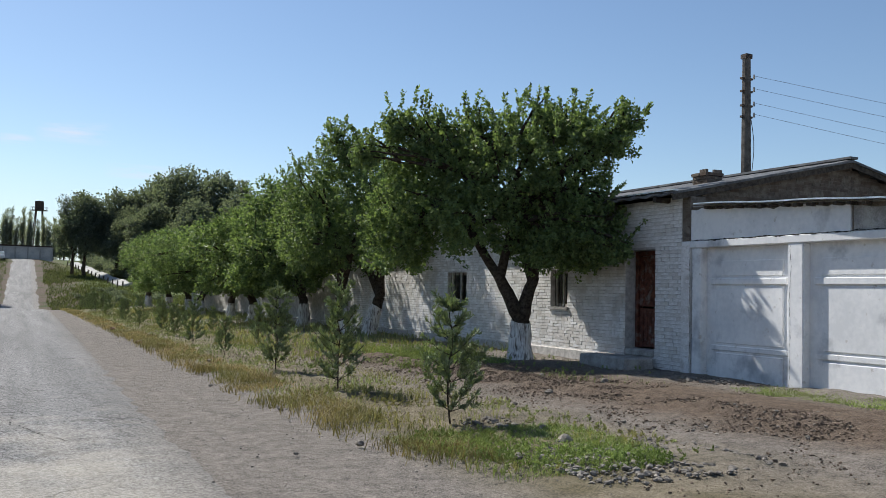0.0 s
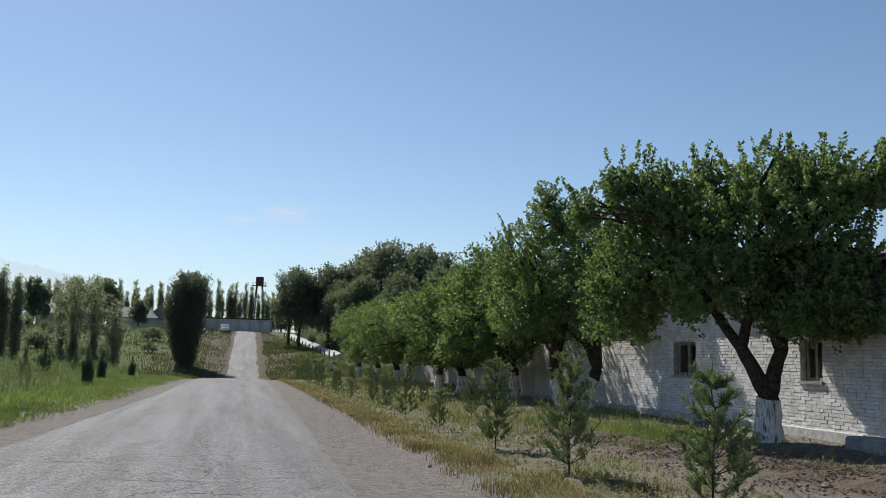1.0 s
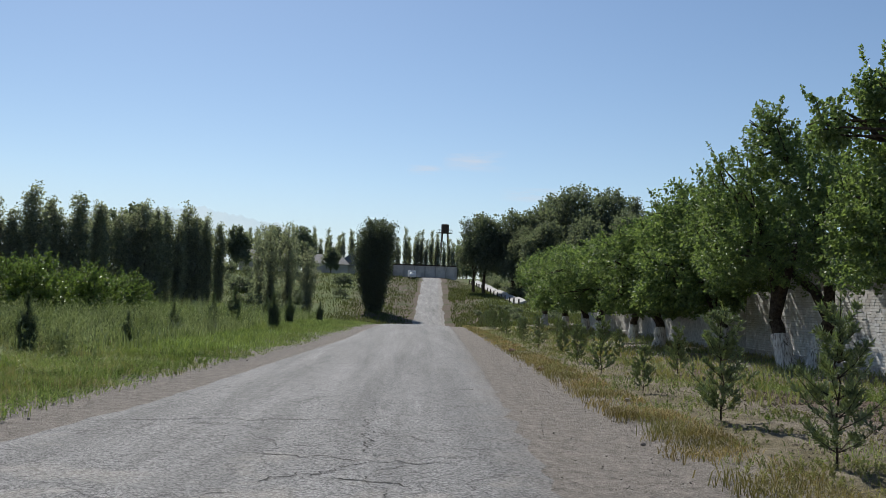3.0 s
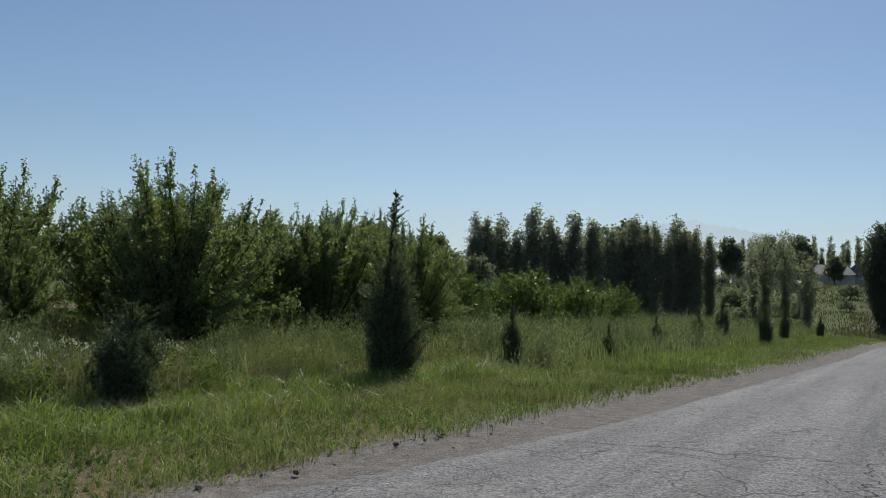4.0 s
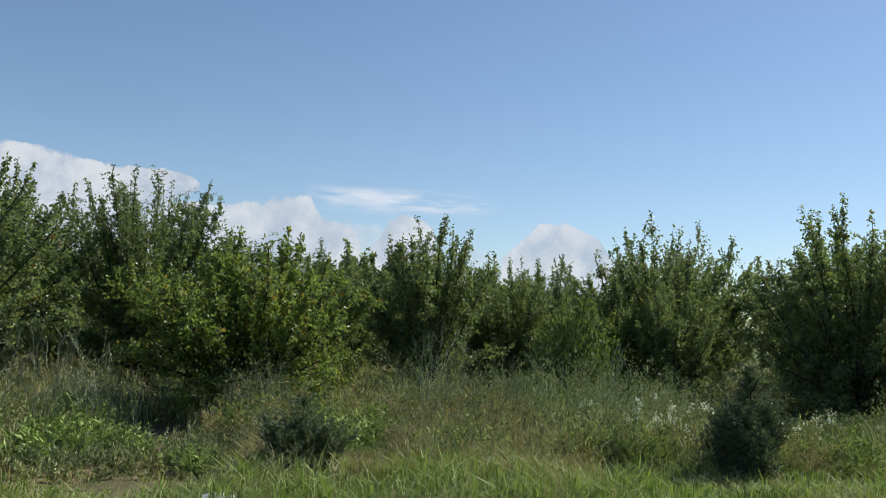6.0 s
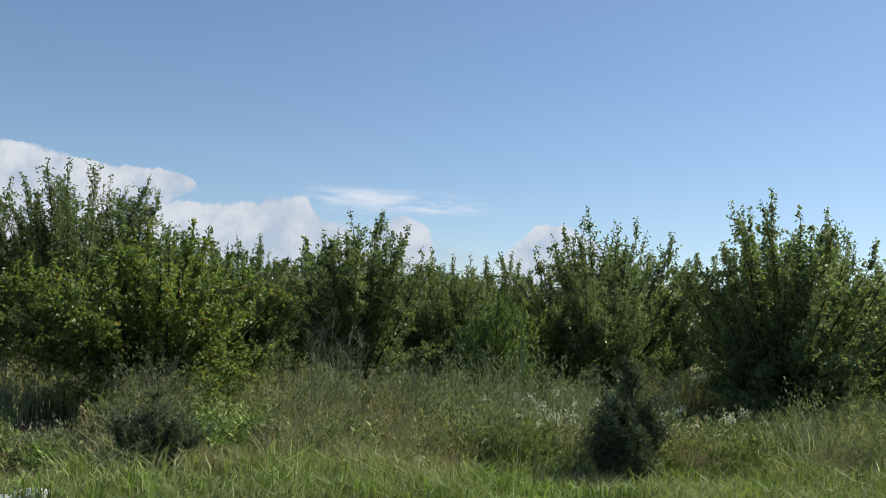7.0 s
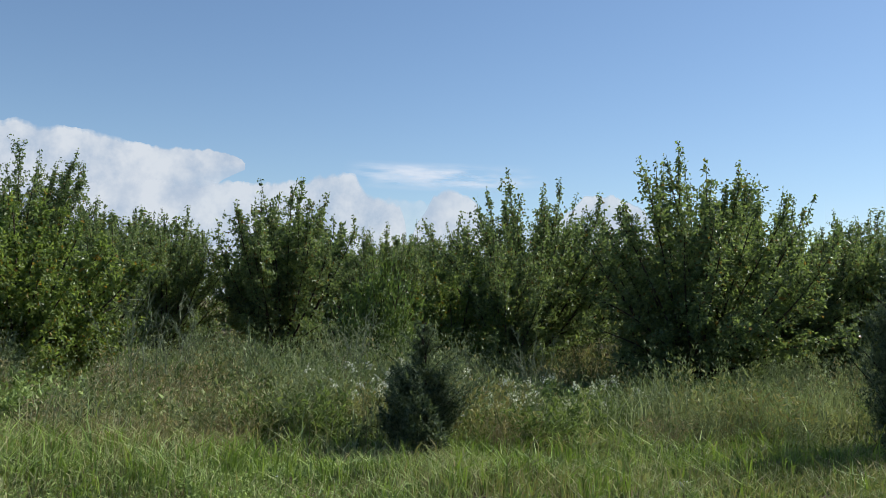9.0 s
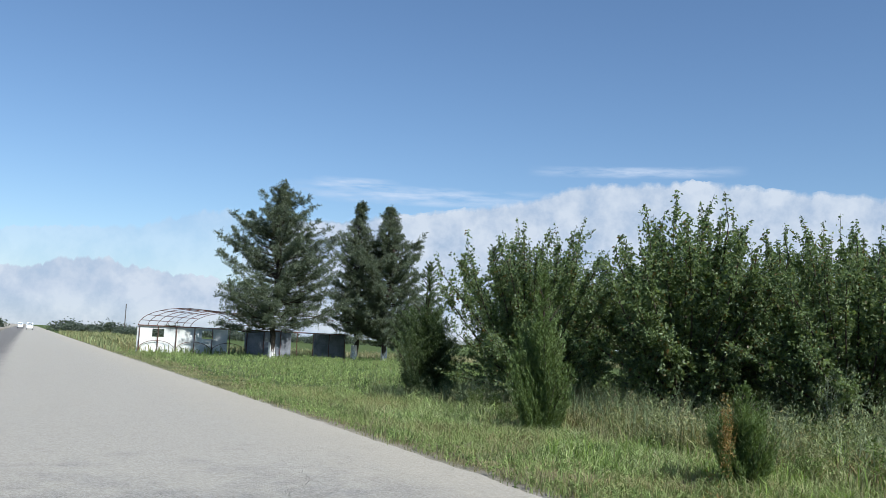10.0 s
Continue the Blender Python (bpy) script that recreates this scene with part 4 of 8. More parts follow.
sloped("parapet_core", X0 + 0.06, X0 + 0.3, 3.0, 13.70, 2.803, 3.47, RAW_BRICK, "rough masonry behind the plaster")
sloped("parapet", X0 + 0.022, X0 + 0.059, 10.0, 13.70, 2.815, 3.46, PLASTER, "peeling white plaster on the parapet", ragged=0.07, seed=3)
sloped("parapet_patch", X0 + 0.045, X0 + 0.0595, 3.2, 9.96, 2.81, 3.44, CONCRETE, "bare grey patch where the plaster fell off", ragged=0.05, seed=5)
for y1, y0 in ((13.38, 11.29), (10.91, 8.64), (8.26, 5.99), (5.61, 3.39)):
    for z0, z1, d in ((1.95, 2.07, 0.05), (0.70, 0.80, 0.03)):
        boxed("rail", (X0 + 0.16 - d, X0 + 0.162, y0 + 0.1, y1 - 0.12, z0, z1), PLASTER, garage, "", 0.012)
    for z0, z1 in ((0.84, 1.91), (2.11, 2.40), (0.02, 0.66)):
        boxed("door_panel", (X0 + 0.135, X0 + 0.163, y0 + 0.2, y1 - 0.25, z0, z1), PLASTER, garage, "", 0.01)
sloped("roof_slab", X0 + 0.05, X0 + 4.2, 3.0, 13.7, 3.474, 3.50, CONCRETE, thin=True)
sloped("tin_edge", X0 - 0.20, X0 + 0.3, 9.3, 13.4, 3.504, 3.53, TIN, "wavy shiny tin edge", thin=True)
for k in range(14):
    y = 9.6 + k * 0.27
    z = 3.474 - 0.055 * (13.5 - y)
    boxed("batten_end", (X0 - 0.14, X0 + 0.02, y, y + 0.07, z - 0.055, z - 0.004), WOOD_DARK, garage)
boxed("corner_pilaster", (X0 - 0.02, X0 + 0.4, 13.702, 13.948, -0.4, 2.8), BRICK_WHITE, store, "", 0.015)
boxed("corner_bricks", (X0 + 0.02, X0 + 0.4, 13.72, 13.945, 2.803, EAVE), RAW_BRICK, store, "raw brown brick corner")
# pale plinth given mortar grey to paint the shade on it
boxed("plinth", (X0 - 0.06, X0 + 0.1, 16.7, NORTH, -0.4, 0.42), MORTAR, store, "low whitewashed plinth with its shade in the colour", 0.02)

# ---- bricks ----
def brick_field(parent, mat, origin, along, out, length, rise, holes, seed, singles, name="brick", lean_top=None, course=0.075, long=0.25):
    """Courses of bricks on a wall face: the first ones are single parts, the rest one mesh."""
    rg = random.Random(seed)
    o, u, w = Vector(origin), Vector(along), Vector(out)
    up = Vector((0, 0, 1))
    spots = []
    for c in range(int(rise / course)):
        z = c * course
        x = -(long / 2) * (c % 2) + rg.uniform(-0.02, 0.02)
        cuts = [(a, b) for a, b, lo, hi in holes if z + course > lo + 0.02 and z < hi - 0.02]
        while x < length:
            size = long * rg.choice((0.97, 1.0, 1.0, 1.03, 0.5))
            x0, x1 = max(x, 0.0) + rg.uniform(0.003, 0.008), min(x + size, length) - rg.uniform(0.003, 0.008)
            x += size
            for a, b in cuts:
                if x0 < b and x1 > a:
                    x0, x1 = (x0, min(x1, a - 0.003)) if x0 < a else (max(x0, b + 0.003), x1)
            if x1 - x0 > 0.03 and (lean_top is None or z + course <= lean_top((x0 + x1) / 2)):
                spots.append((x0, x1, z))
    shapes = []
    for k in range(9):
        bm = bmesh.new()
        box(bm, 0, 1, 0, 1, 0, 1)
        for v in bm.verts:
            if v.co.y > 0.5:
                v.co += Vector((rg.uniform(-0.02, 0.02), rg.uniform(-0.05, 0.06), rg.uniform(-0.07, 0.07)))
        bmesh.ops.recalc_face_normals(bm, faces=bm.faces[:])
        shape = bpy.data.meshes.new(name)
        bm.to_mesh(shape)
        bm.free()
        shape.materials.append(mat)
        shapes.append(shape)
    verts, faces = [], []
    spots.sort(key=lambda q: q[0])
    for k, (x0, x1, z) in enumerate(spots):
        d = 0.006 + rg.uniform(-0.005, 0.005)
        p = o + u * x0 + up * (z + rg.uniform(-0.004, 0.004)) - w * 0.05
        dx, dz = x1 - x0, course - 0.011
        tip = rg.uniform(-0.003, 0.003)
        if k < singles:
            ob = new(name, rg.choice(shapes))
            ob.parent = parent
            m = Matrix.Identity(4)
            m.col[0] = (*(u * dx), 0)
            m.col[1] = (*(w * (0.05 + d)), 0)
            m.col[2] = (*(up * dz), 0)
            m.col[3] = (*p, 1)
            ob.matrix_basis = m
            continue
        b = len(verts)
        for q in range(8):
            s, t, r = q >> 2 & 1, q >> 1 & 1, q & 1
            verts.append(p + u * (dx * s + rg.uniform(-0.005, 0.005) * t) + w * ((0.05 + d + tip * (s - 0.5)) * t + rg.uniform(-0.002, 0.002)) + up * (dz * r + rg.uniform(-0.005, 0.005) * t))
        faces += [[b + i for i in f] for f in ((2, 3, 7, 6), (0, 1, 3, 2), (4, 6, 7, 5), (1, 5, 7, 3), (0, 2, 6, 4))]
    if faces:
        me = np_mesh("bricks", np.array([tuple(v) for v in verts]), [np.array(faces)])
        tagged(attach("bricks", me, mat, parent), kind="stuff")


# the corner column of the wall is turned so that the bricks face the road
holes = [(a - 13.95, b - 13.95, lo + 0.05, hi + 0.05) for a, b, lo, hi in openings]
brick_field(front_wall, BRICK_WHITE, (WALL_X + 0.006, 13.95, -0.05), (0, 1, 0), (-1, 0, 0), 22.0, EAVE + 0.03, holes + [(2.75, 22.0, -0.1, 0.45)], 5, 300)
brick_field(south_gable, RAW_BRICK, (WALL_X + 0.45, 14.0, 3.46), (1, 0, 0), (0, -1, 0), 8.7, 1.36, [], 6, 0, lean_top=lambda x: 0.24 + 1.08 * (1 - abs(x - 4.2) / 4.65))

brick_field(bpy.data.objects["corner_pilaster"], BRICK_WHITE, (X0 - 0.014, 13.705, -0.05), (0, 1, 0), (-1, 0, 0), 0.24, 2.84, [], 7, 300)
brick_field(bpy.data.objects["corner_bricks"], RAW_BRICK, (X0 + 0.026, 13.725, 2.82), (0, 1, 0), (-1, 0, 0), 0.22, 0.86, [], 8, 300)



def wall_crack(y0, z0, y1, z1, wide, seed, parent, x=X0 - 0.003):
    """A ragged dark strip laid over the plaster, painting the shade of a crack or recess."""
    rg = np.random.default_rng(seed)
    n = max(8, int(math.hypot(y1 - y0, z1 - z0) / 0.04))
    t = np.linspace(0, 1, n)
    w = np.array([noise.fractal((q * n * 0.1, seed * 1.7, 0.0), 0.7, 2.0, 4) for q in t]) * 0.022
    flat = abs(y1 - y0) > abs(z1 - z0)
    y, z = y0 + (y1 - y0) * t + (0 if flat else w), z0 + (z1 - z0) * t + (w if flat else 0)
    h = wide * (0.08 + 0.55 * rg.random(n) ** 2)
    a = np.stack([0 * y + x, y - (0 if flat else h), z - (h if flat else 0)], 1)
    b = np.stack([0 * y + x, y + (0 if flat else h), z + (h if flat else 0)], 1)
    k = np.arange(n - 1)
    attach("crack", np_mesh("crack", np.concatenate([a, b]), [np.stack([k, k + 1, k + 1 + n, k + n], 1)]), CRACK, parent)


wall_crack(11.22, 0.1, 11.2, 2.62, 0.010, 1, garage)
wall_crack(13.68, 0.1, 13.69, 2.7, 0.014, 2, garage, X0 - 0.024)
wall_crack(13.6, 2.80, 9.0, 2.81, 0.026, 3, garage, X0 - 0.019)
wall_crack(13.66, 0.4, 13.62, 2.4, 0.006, 4, garage)
wall_crack(12.6, 3.3, 12.4, 2.85, 0.006, 5, garage, X0 + 0.026)

# ---- utility pole and wires ----
pole = thing("utility_pole", (20.15, 20.6, 0.2), 0, "tall weathered concrete utility pole with brackets behind the roof", "utility pole")
v, f = tube([(0, 0, 0), (0, 0, 4.5), (0, 0, 9.0)], [0.19, 0.165, 0.13], 8)
attach("shaft", np_mesh("shaft", v, [f]), POLE_GREY, pole)
boxed("cap", (-0.13, 0.13, -0.12, 0.12, 8.98, 9.12), STEEL_DARK, pole)
WIRE_END = (40.0, -4.0)
for k, z in enumerate((8.35, 7.95, 7.5, 7.15)):
    boxed("bracket", (-0.22, 0.22, -0.05, 0.05, z - 0.03, z + 0.03), STEEL_DARK, pole)
    v, f = tube([(0.22, -0.1, z), (0.22, -0.1, z + 0.14)], [0.04, 0.028], 6)
    attach("insulator", np_mesh("insulator", v, [f]), CONCRETE, pole)
    t = np.linspace(0, 1, 14)[:, None]
    a, b = np.array([0.22, -0.1, z + 0.1]), np.array([WIRE_END[0] - 20.15, WIRE_END[1] - 20.6, z - 8.5])
    path = a + (b - a) * t - np.array([0, 0, 1.2]) * t * (1 - t)
    v, f = tube(path, np.full(14, 0.005), 4)
    attach("wire", np_mesh("wire", v, [f]), STEEL_DARK, pole)
t = np.linspace(0, 1, 10)[:, None]
path = np.array([0.2, 0, 7.1]) + np.array([0.1, 0, -3.0]) * t + np.array([0.1, 0, 0]) * np.sin(t * 6)
v, f = tube(path, np.full(10, 0.012), 4)
attach("loose_cable", np_mesh("loose_cable", v, [f]), STEEL_DARK, pole)


# ---- trees ----
def lobed_tree(name, at, lobes, fork, trunk_r, count, per, leaf, mat, seed, label, group="", whitewash=0.0, upright=0.0, wide=0.36, bark=None, reach=(0.45, 1.05), low=-0.75, droop=0.25, category="tree", turn=0.0, stems=1, spread=0.05, shoot=0.5, spikes=0, vee=None):
    """A tree whose crown is made of leafy shoots that fill a few lobes (x, y, z, radius, flattening)."""
    rg = np.random.default_rng(seed)
    ob = thing(name, at, turn, label, category, group)
    wood = []
    lobes = np.array(lobes, float)
    forks, mains, lines = [], [], []
    for sidx in range(stems):
        off = np.array([0.0, 0.0, 0.0]) if stems == 1 else np.array([math.cos(sidx * 3.0 - 0.6), math.sin(sidx * 3.0 - 0.6), 0]) * (0.3 if stems == 2 else 0.12)
        top = off * 2.4 + np.array([0, 0, fork])
        path, tb = limb(off + [0, 0, -0.15], top, trunk_r * 1.15, trunk_r * 0.85, rg, 0.05, 8, 9)
        forks.append((off, top))
        lines.append(path)
        wood.append(tb)
    if vee:
        forks = []
        for p in vee:
            path, tb = limb(top, p, trunk_r * 0.74, trunk_r * 0.5, rg, 0.04, 7, 9)
            wood.append(tb)
            forks.append((None, path[-2]))
        stems = len(vee)
    for k, (x, y, z, r, fl) in enumerate(lobes):
        start = forks[k % stems][1] if k < 2 * stems else mains[k % len(mains)][3]
        main = 1.4 if k < 2 * stems else 0.42
        thick = 0.5 if vee and k < 2 * stems else 0.55 * main
        path, tb = limb(start, (x, y, z), trunk_r * thick, trunk_r * 0.16 * main, rg, 0.06, rise=0.2 if vee else 0.5)
        wood.append(tb)
        if k < 2 * stems:
            mains.append(path)
        for q in range(5 if leaf < 0.18 else 1):
            d = on_ball(1, rg, -0.3)[0] * r * np.array([1, 1, fl]) * 0.8
            wood.append(limb(path[3 + q % 4], np.array([x, y, z]) + d, trunk_r * 0.22, 0.012, rg, 0.1, 6, 5)[1])
    weight = lobes[:, 3] ** 2
    pick = rg.choice(len(lobes), count, p=weight / weight.sum())
    d = unit(rg.normal(size=(count * 2, 3)))
    d = d[d[:, 2] > low][:count]
    if len(d) < count:
        d = np.concatenate([d, on_ball(count - len(d), rg, low)])[:count]
    lb = lobes[pick[:len(d)]]
    scale = np.stack([lb[:, 3], lb[:, 3], lb[:, 3] * lb[:, 4]], 1)
    far = reach[0] + (reach[1] - reach[0]) * rg.random((len(d), 1)) ** 0.55
    ends = lb[:, :3] + d * scale * far
    way = unit(d + np.array([0, 0, upright]) + rg.normal(size=d.shape) * 0.35)
    starts = ends - way * (shoot * (0.6 + 0.8 * rg.random((len(d), 1))))
    v, f = shoot_leaves(starts, ends, per, leaf, wide, rg, droop=droop, spread=spread)
    if spikes:
        lb = lobes[rg.choice(len(lobes), spikes, p=weight / weight.sum())]
        d = on_ball(spikes, rg, 0.05)
        s0 = lb[:, :3] + d * np.stack([lb[:, 3], lb[:, 3], lb[:, 3] * lb[:, 4]], 1) * 0.85
        s1 = s0 + unit(d + np.array([0, 0, 0.75]) + rg.normal(size=d.shape) * 0.25) * (shoot * (0.5 + 0.8 * rg.random((spikes, 1))))
        v2, f2 = shoot_leaves(s0, s1, int(per * 1.3), leaf, wide, rg, out=0.8, droop=0.15, spread=spread * 0.4, first=0.0)
        v, f = joined([(v, f), (v2, f2)])
        starts, ends = np.concatenate([s0, starts]), np.concatenate([s1, ends])
        for q in range(min(spikes, 80)):
            wood.append(tube(np.stack([s0[q], (s0[q] + s1[q]) / 2, s1[q]]), [0.012, 0.009, 0.004], 3))
    if vee:
        stems = 1
    v[:, 2] = np.maximum(v[:, 2], 0.15)
    twigs = rg.choice(len(d), min(len(d), 120 if leaf < 0.15 else 12), replace=False)
    for q in twigs:
        wood.append(tube(np.stack([starts[q], (starts[q] + ends[q]) / 2 + rg.normal(size=3) * 0.02, ends[q]]), [0.012, 0.009, 0.004], 3))
    for wv, wf in wood[:stems]:
        attach("trunk" if stems == 1 else "stem", smooth(np_mesh("trunk", wv, [wf])), bark or BARK, ob)
    wv, wf = joined(wood[stems:])
    tagged(attach("branching", smooth(np_mesh("branching", wv, [wf])), bark or BARK, ob), kind="stuff")
    if whitewash:
        for line in lines:
            t = np.linspace(0, 1, 9)[:, None]
            along = np.linspace(0, 1, len(line))
            path = np.stack([np.interp(t[:, 0] * whitewash / fork, along, line[:, q]) for q in range(3)], 1)
            v2, f2 = tube(path, trunk_r * (1.15 - 0.3 * t[:, 0] * whitewash / fork) * (1 + 0.2 * np.exp(-t[:, 0] * 4)) + 0.024, 14)
            v2[:, :2] += rg.normal(size=(len(v2), 2)) * trunk_r * 0.035
            attach("whitewash", smooth(np_mesh("whitewash", v2, [f2])), WHITEWASH, ob, "flaking whitewash round the foot of the trunk")
    attach("crown", np_mesh("crown", v, [f]), mat, ob)
    return ob


def on_ground(x, y, dz=0.0):
    return (x, y, ground_z(x, y) + dz)


# apricot trees along the storehouse
AP = "apricot trees along the storehouse"
# crown lobes close to the wall are added to cast shade on it
lobed_tree("apricot_tree", on_ground(10.4, 17.75), [(-0.1, 0.1, 4.3, 1.45, 0.95), (-1.7, 2.2, 5.2, 0.95, 1.0), (-1.3, 2.7, 4.3, 1.2, 1.1), (0.5, -1.1, 4.5, 1.1, 0.9), (0.6, -1.3, 2.85, 0.95, 0.85), (-1.9, 2.8, 2.6, 1.0, 1.05), (-0.1, 0.1, 5.2, 0.85, 0.9), (1.2, -1.7, 4.95, 0.7, 0.9), (-0.7, 0.6, 3.1, 1.3, 0.8), (-1.5, 2.2, 3.4, 1.1, 1.0), (0.6, -0.9, 5.3, 0.7, 0.9), (0.75, -1.65, 2.5, 0.5, 0.85), (0.4, -0.7, 2.45, 1.0, 0.6), (0.75, -1.35, 3.6, 0.75, 0.9), (-1.9, 3.2, 3.3, 0.85, 1.0), (-0.9, 0.8, 5.45, 0.6, 1.0), (1.55, -1.9, 5.4, 0.42, 1.0), (-2.3, 2.2, 5.5, 0.5, 1.0), (0.3, -0.5, 5.7, 0.4, 1.0), (-2.9, 2.6, 4.9, 0.55, 1.0), (0.85, -0.3, 3.0, 0.9, 0.9), (0.9, 0.6, 3.5, 0.8, 0.9), (0.75, -1.9, 2.75, 0.72, 0.85), (0.8, -2.35, 2.45, 0.45, 0.8), (0.85, -1.2, 2.5, 0.8, 0.75), (0.95, 0.9, 2.9, 0.55, 0.9), (0.95, 1.5, 3.5, 0.6, 0.9), (0.9, -1.0, 3.2, 0.6, 0.9), (-0.95, 1.25, 4.5, 0.95, 1.0), (-1.3, 1.7, 5.0, 0.8, 0.9)], 0.9, 0.235, 3500, 24, 0.082, LEAF_APRICOT, 11, "spreading apricot tree with glossy green leaves and a whitewashed trunk", AP, 0.86, upright=0.45, spikes=420, shoot=0.46, wide=0.42, vee=((-0.5, 0.3, 2.0), (0.24, -0.15, 1.9)), spread=0.03)
lobed_tree("apricot_tree", on_ground(10.4, 28.2), [(0, 0, 5.0, 1.5, 1.0), (-1.2, 1.6, 4.9, 1.3, 1.0), (-0.8, 2.8, 3.9, 1.5, 1.0), (0.2, -1.8, 4.3, 1.6, 0.9), (-1.1, -0.2, 6.5, 0.6, 1.3), (-1.2, 0.4, 3.0, 1.6, 0.8), (0.2, -2.0, 2.9, 1.2, 0.8), (-0.8, 2.7, 2.8, 1.3, 0.8), (-0.9, -0.3, 5.8, 0.9, 1.0)], 1.3, 0.2, 2300, 20, 0.092, LEAF_APRICOT, 12, "tall apricot tree with two leaning whitewashed stems", AP, 0.9, upright=0.45, stems=2, spikes=200, spread=0.03)
third = lobed_tree("apricot_tree", on_ground(10.4, 34.6), [(0, 0, 4.0, 1.9, 0.9), (-1.0, 1.6, 3.8, 1.7, 0.9), (-0.6, -1.6, 3.8, 1.7, 0.9), (-1.2, 0.2, 4.9, 1.3, 0.9), (-1.6, 0, 2.9, 1.5, 0.8), (0.4, 1.3, 2.2, 1.2, 0.8), (-0.9, -1.5, 2.1, 1.25, 0.8), (-1.5, 1.3, 1.95, 1.1, 0.8), (-2.2, -0.2, 1.9, 1.0, 0.8)], 1.2, 0.2, 1700, 15, 0.125, LEAF_APRICOT, 13, "rounded apricot tree with a whitewashed trunk", AP, 0.9, upright=0.25, spikes=70)
for k, (x, y, sc) in enumerate(((9.6, 39.5, 1.0), (9.9, 44.5, 0.95), (9.5, 50.0, 1.0), (9.8, 56.0, 0.98), (9.6, 62.0, 1.05), (9.4, 69.0, 1.1))):
    c = copy_thing(third, pose(*on_ground(x, y), 0, 0, 70 + 95 * k))
    c.scale = (sc, sc, sc * 0.86)


OR = "fruit trees of the orchard"
PEAR_LABEL = "bushy pear tree with dark green leaves and upright shoots"


def orchard_tree(at, h, r, seed, limbs=60, leaf=0.076, mat=None, label=PEAR_LABEL, group=OR, dense=11.5, per=19, inner=6500, skirt=0.55):
    """A vase-shaped fruit tree: limbs fan out from the foot, leafy side shoots stand along them, long bare-topped shoots crown it."""
    rg = np.random.default_rng(seed)
    ob = thing("pear_tree", at, 0, label, "tree", group)
    up = np.array([0, 0, 1.0])
    for k in range(3):
        foot = np.array([math.cos(k * 2.1), math.sin(k * 2.1), 0]) * 0.07
        v, f = limb(foot - up * 0.12, foot * 3.2 + up * 0.55, 0.062, 0.045, rg, 0.05, 6, 7)[1]
        attach("stem", smooth(np_mesh("stem", v, [f])), BARK, ob)
    wood, st, en, tst, ten = [], [], [], [], []
    for k in range(limbs):
        u = math.sqrt((k + 0.5) / limbs)
        a = k * 2.4 + rg.normal() * 0.25
        low = u > skirt and rg.random() < 0.5
        reach = r * (0.08 + 1.0 * u) * (0.8 + 0.36 * rg.random())
        z = h * (0.14 + 0.34 * rg.random()) if low else h * (0.93 - 0.27 * u ** 2.2) * (0.82 + 0.2 * rg.random())
        side = np.array([math.cos(a), math.sin(a), 0])
        p0, p2 = side * 0.15 + up * (0.3 + 0.3 * rg.random()), side * reach + up * z
        p1 = side * reach * (0.42 + 0.15 * rg.random()) + up * (z * (0.75 if low else 0.5)) + rg.normal(size=3) * 0.12
        t = np.linspace(0, 1, 9)[:, None]
        path = p0 * (1 - t) ** 2 + p1 * 2 * t * (1 - t) + p2 * t * t
        wood.append(tube(path, 0.034 - 0.026 * t[:, 0], 5))
        run = np.linalg.norm(p2 - p0)
        m = int(run * dense)
        q = 0.12 + 0.88 * rg.random((m, 1)) ** 0.8
        base = p0 * (1 - q) ** 2 + p1 * 2 * q * (1 - q) + p2 * q * q
        tang = unit((p1 - p0) * (1 - q) + (p2 - p1) * q)
        way = unit(tang * 0.55 + unit(rg.normal(size=(m, 3))) * 0.85 + up * 0.22)
        st.append(base)
        en.append(base + way * (0.22 + 0.42 * rg.random((m, 1))) * (1.15 - 0.45 * q))
        tops = 1 if low else 2 + int(rg.random() * 3.2)
        for _ in range(tops):
            b = path[8 - int(rg.integers(0, 3))]
            d = unit(unit(p2 - p1) * 0.55 + up * (0.2 if low else 0.85) + rg.normal(size=3) * 0.16)
            tst.append(b)
            ten.append(b + d * h * (0.05 + 0.09 * rg.random()) * (1.25 - 0.45 * u))
    st, en, tst, ten = np.concatenate(st), np.concatenate(en), np.array(tst), np.array(ten)
    for q in range(len(tst)):
        wood.append(tube(np.stack([tst[q], (tst[q] + ten[q]) / 2, ten[q]]), [0.009, 0.006, 0.003], 3))
    wv, wf = joined(wood)
    tagged(attach("branching", smooth(np_mesh("branching", wv, [wf])), BARK, ob), kind="stuff")
    v1 = shoot_leaves(st, en, per, leaf, 0.31, rg, out=0.85, droop=0.4, spread=0.035, first=0.0)
    v2 = shoot_leaves(tst, ten, 34, leaf * 1.1, 0.28, rg, out=0.7, droop=0.85, spread=0.025, first=0.0)
    pick = rg.integers(0, len(st), inner)
    core = st[pick] * [0.78, 0.78, 0.9] + rg.normal(size=(inner, 3)) * 0.08
    v3 = leaves(core, unit(rg.normal(size=(inner, 3)) - up * 0.4), leaf * 1.5 * (0.7 + 0.5 * rg.random(inner)), 0.33, rg)
    v, f = joined([v1, v3])
    v[:, 2] = np.maximum(v[:, 2], 0.12)
    attach("crown", np_mesh("crown", v, [f]), mat or LEAF_PEAR, ob)
    attach("shoot_leaves", np_mesh("shoot_leaves", v2[0], [v2[1]]), mat or LEAF_PEAR, ob)
    return ob


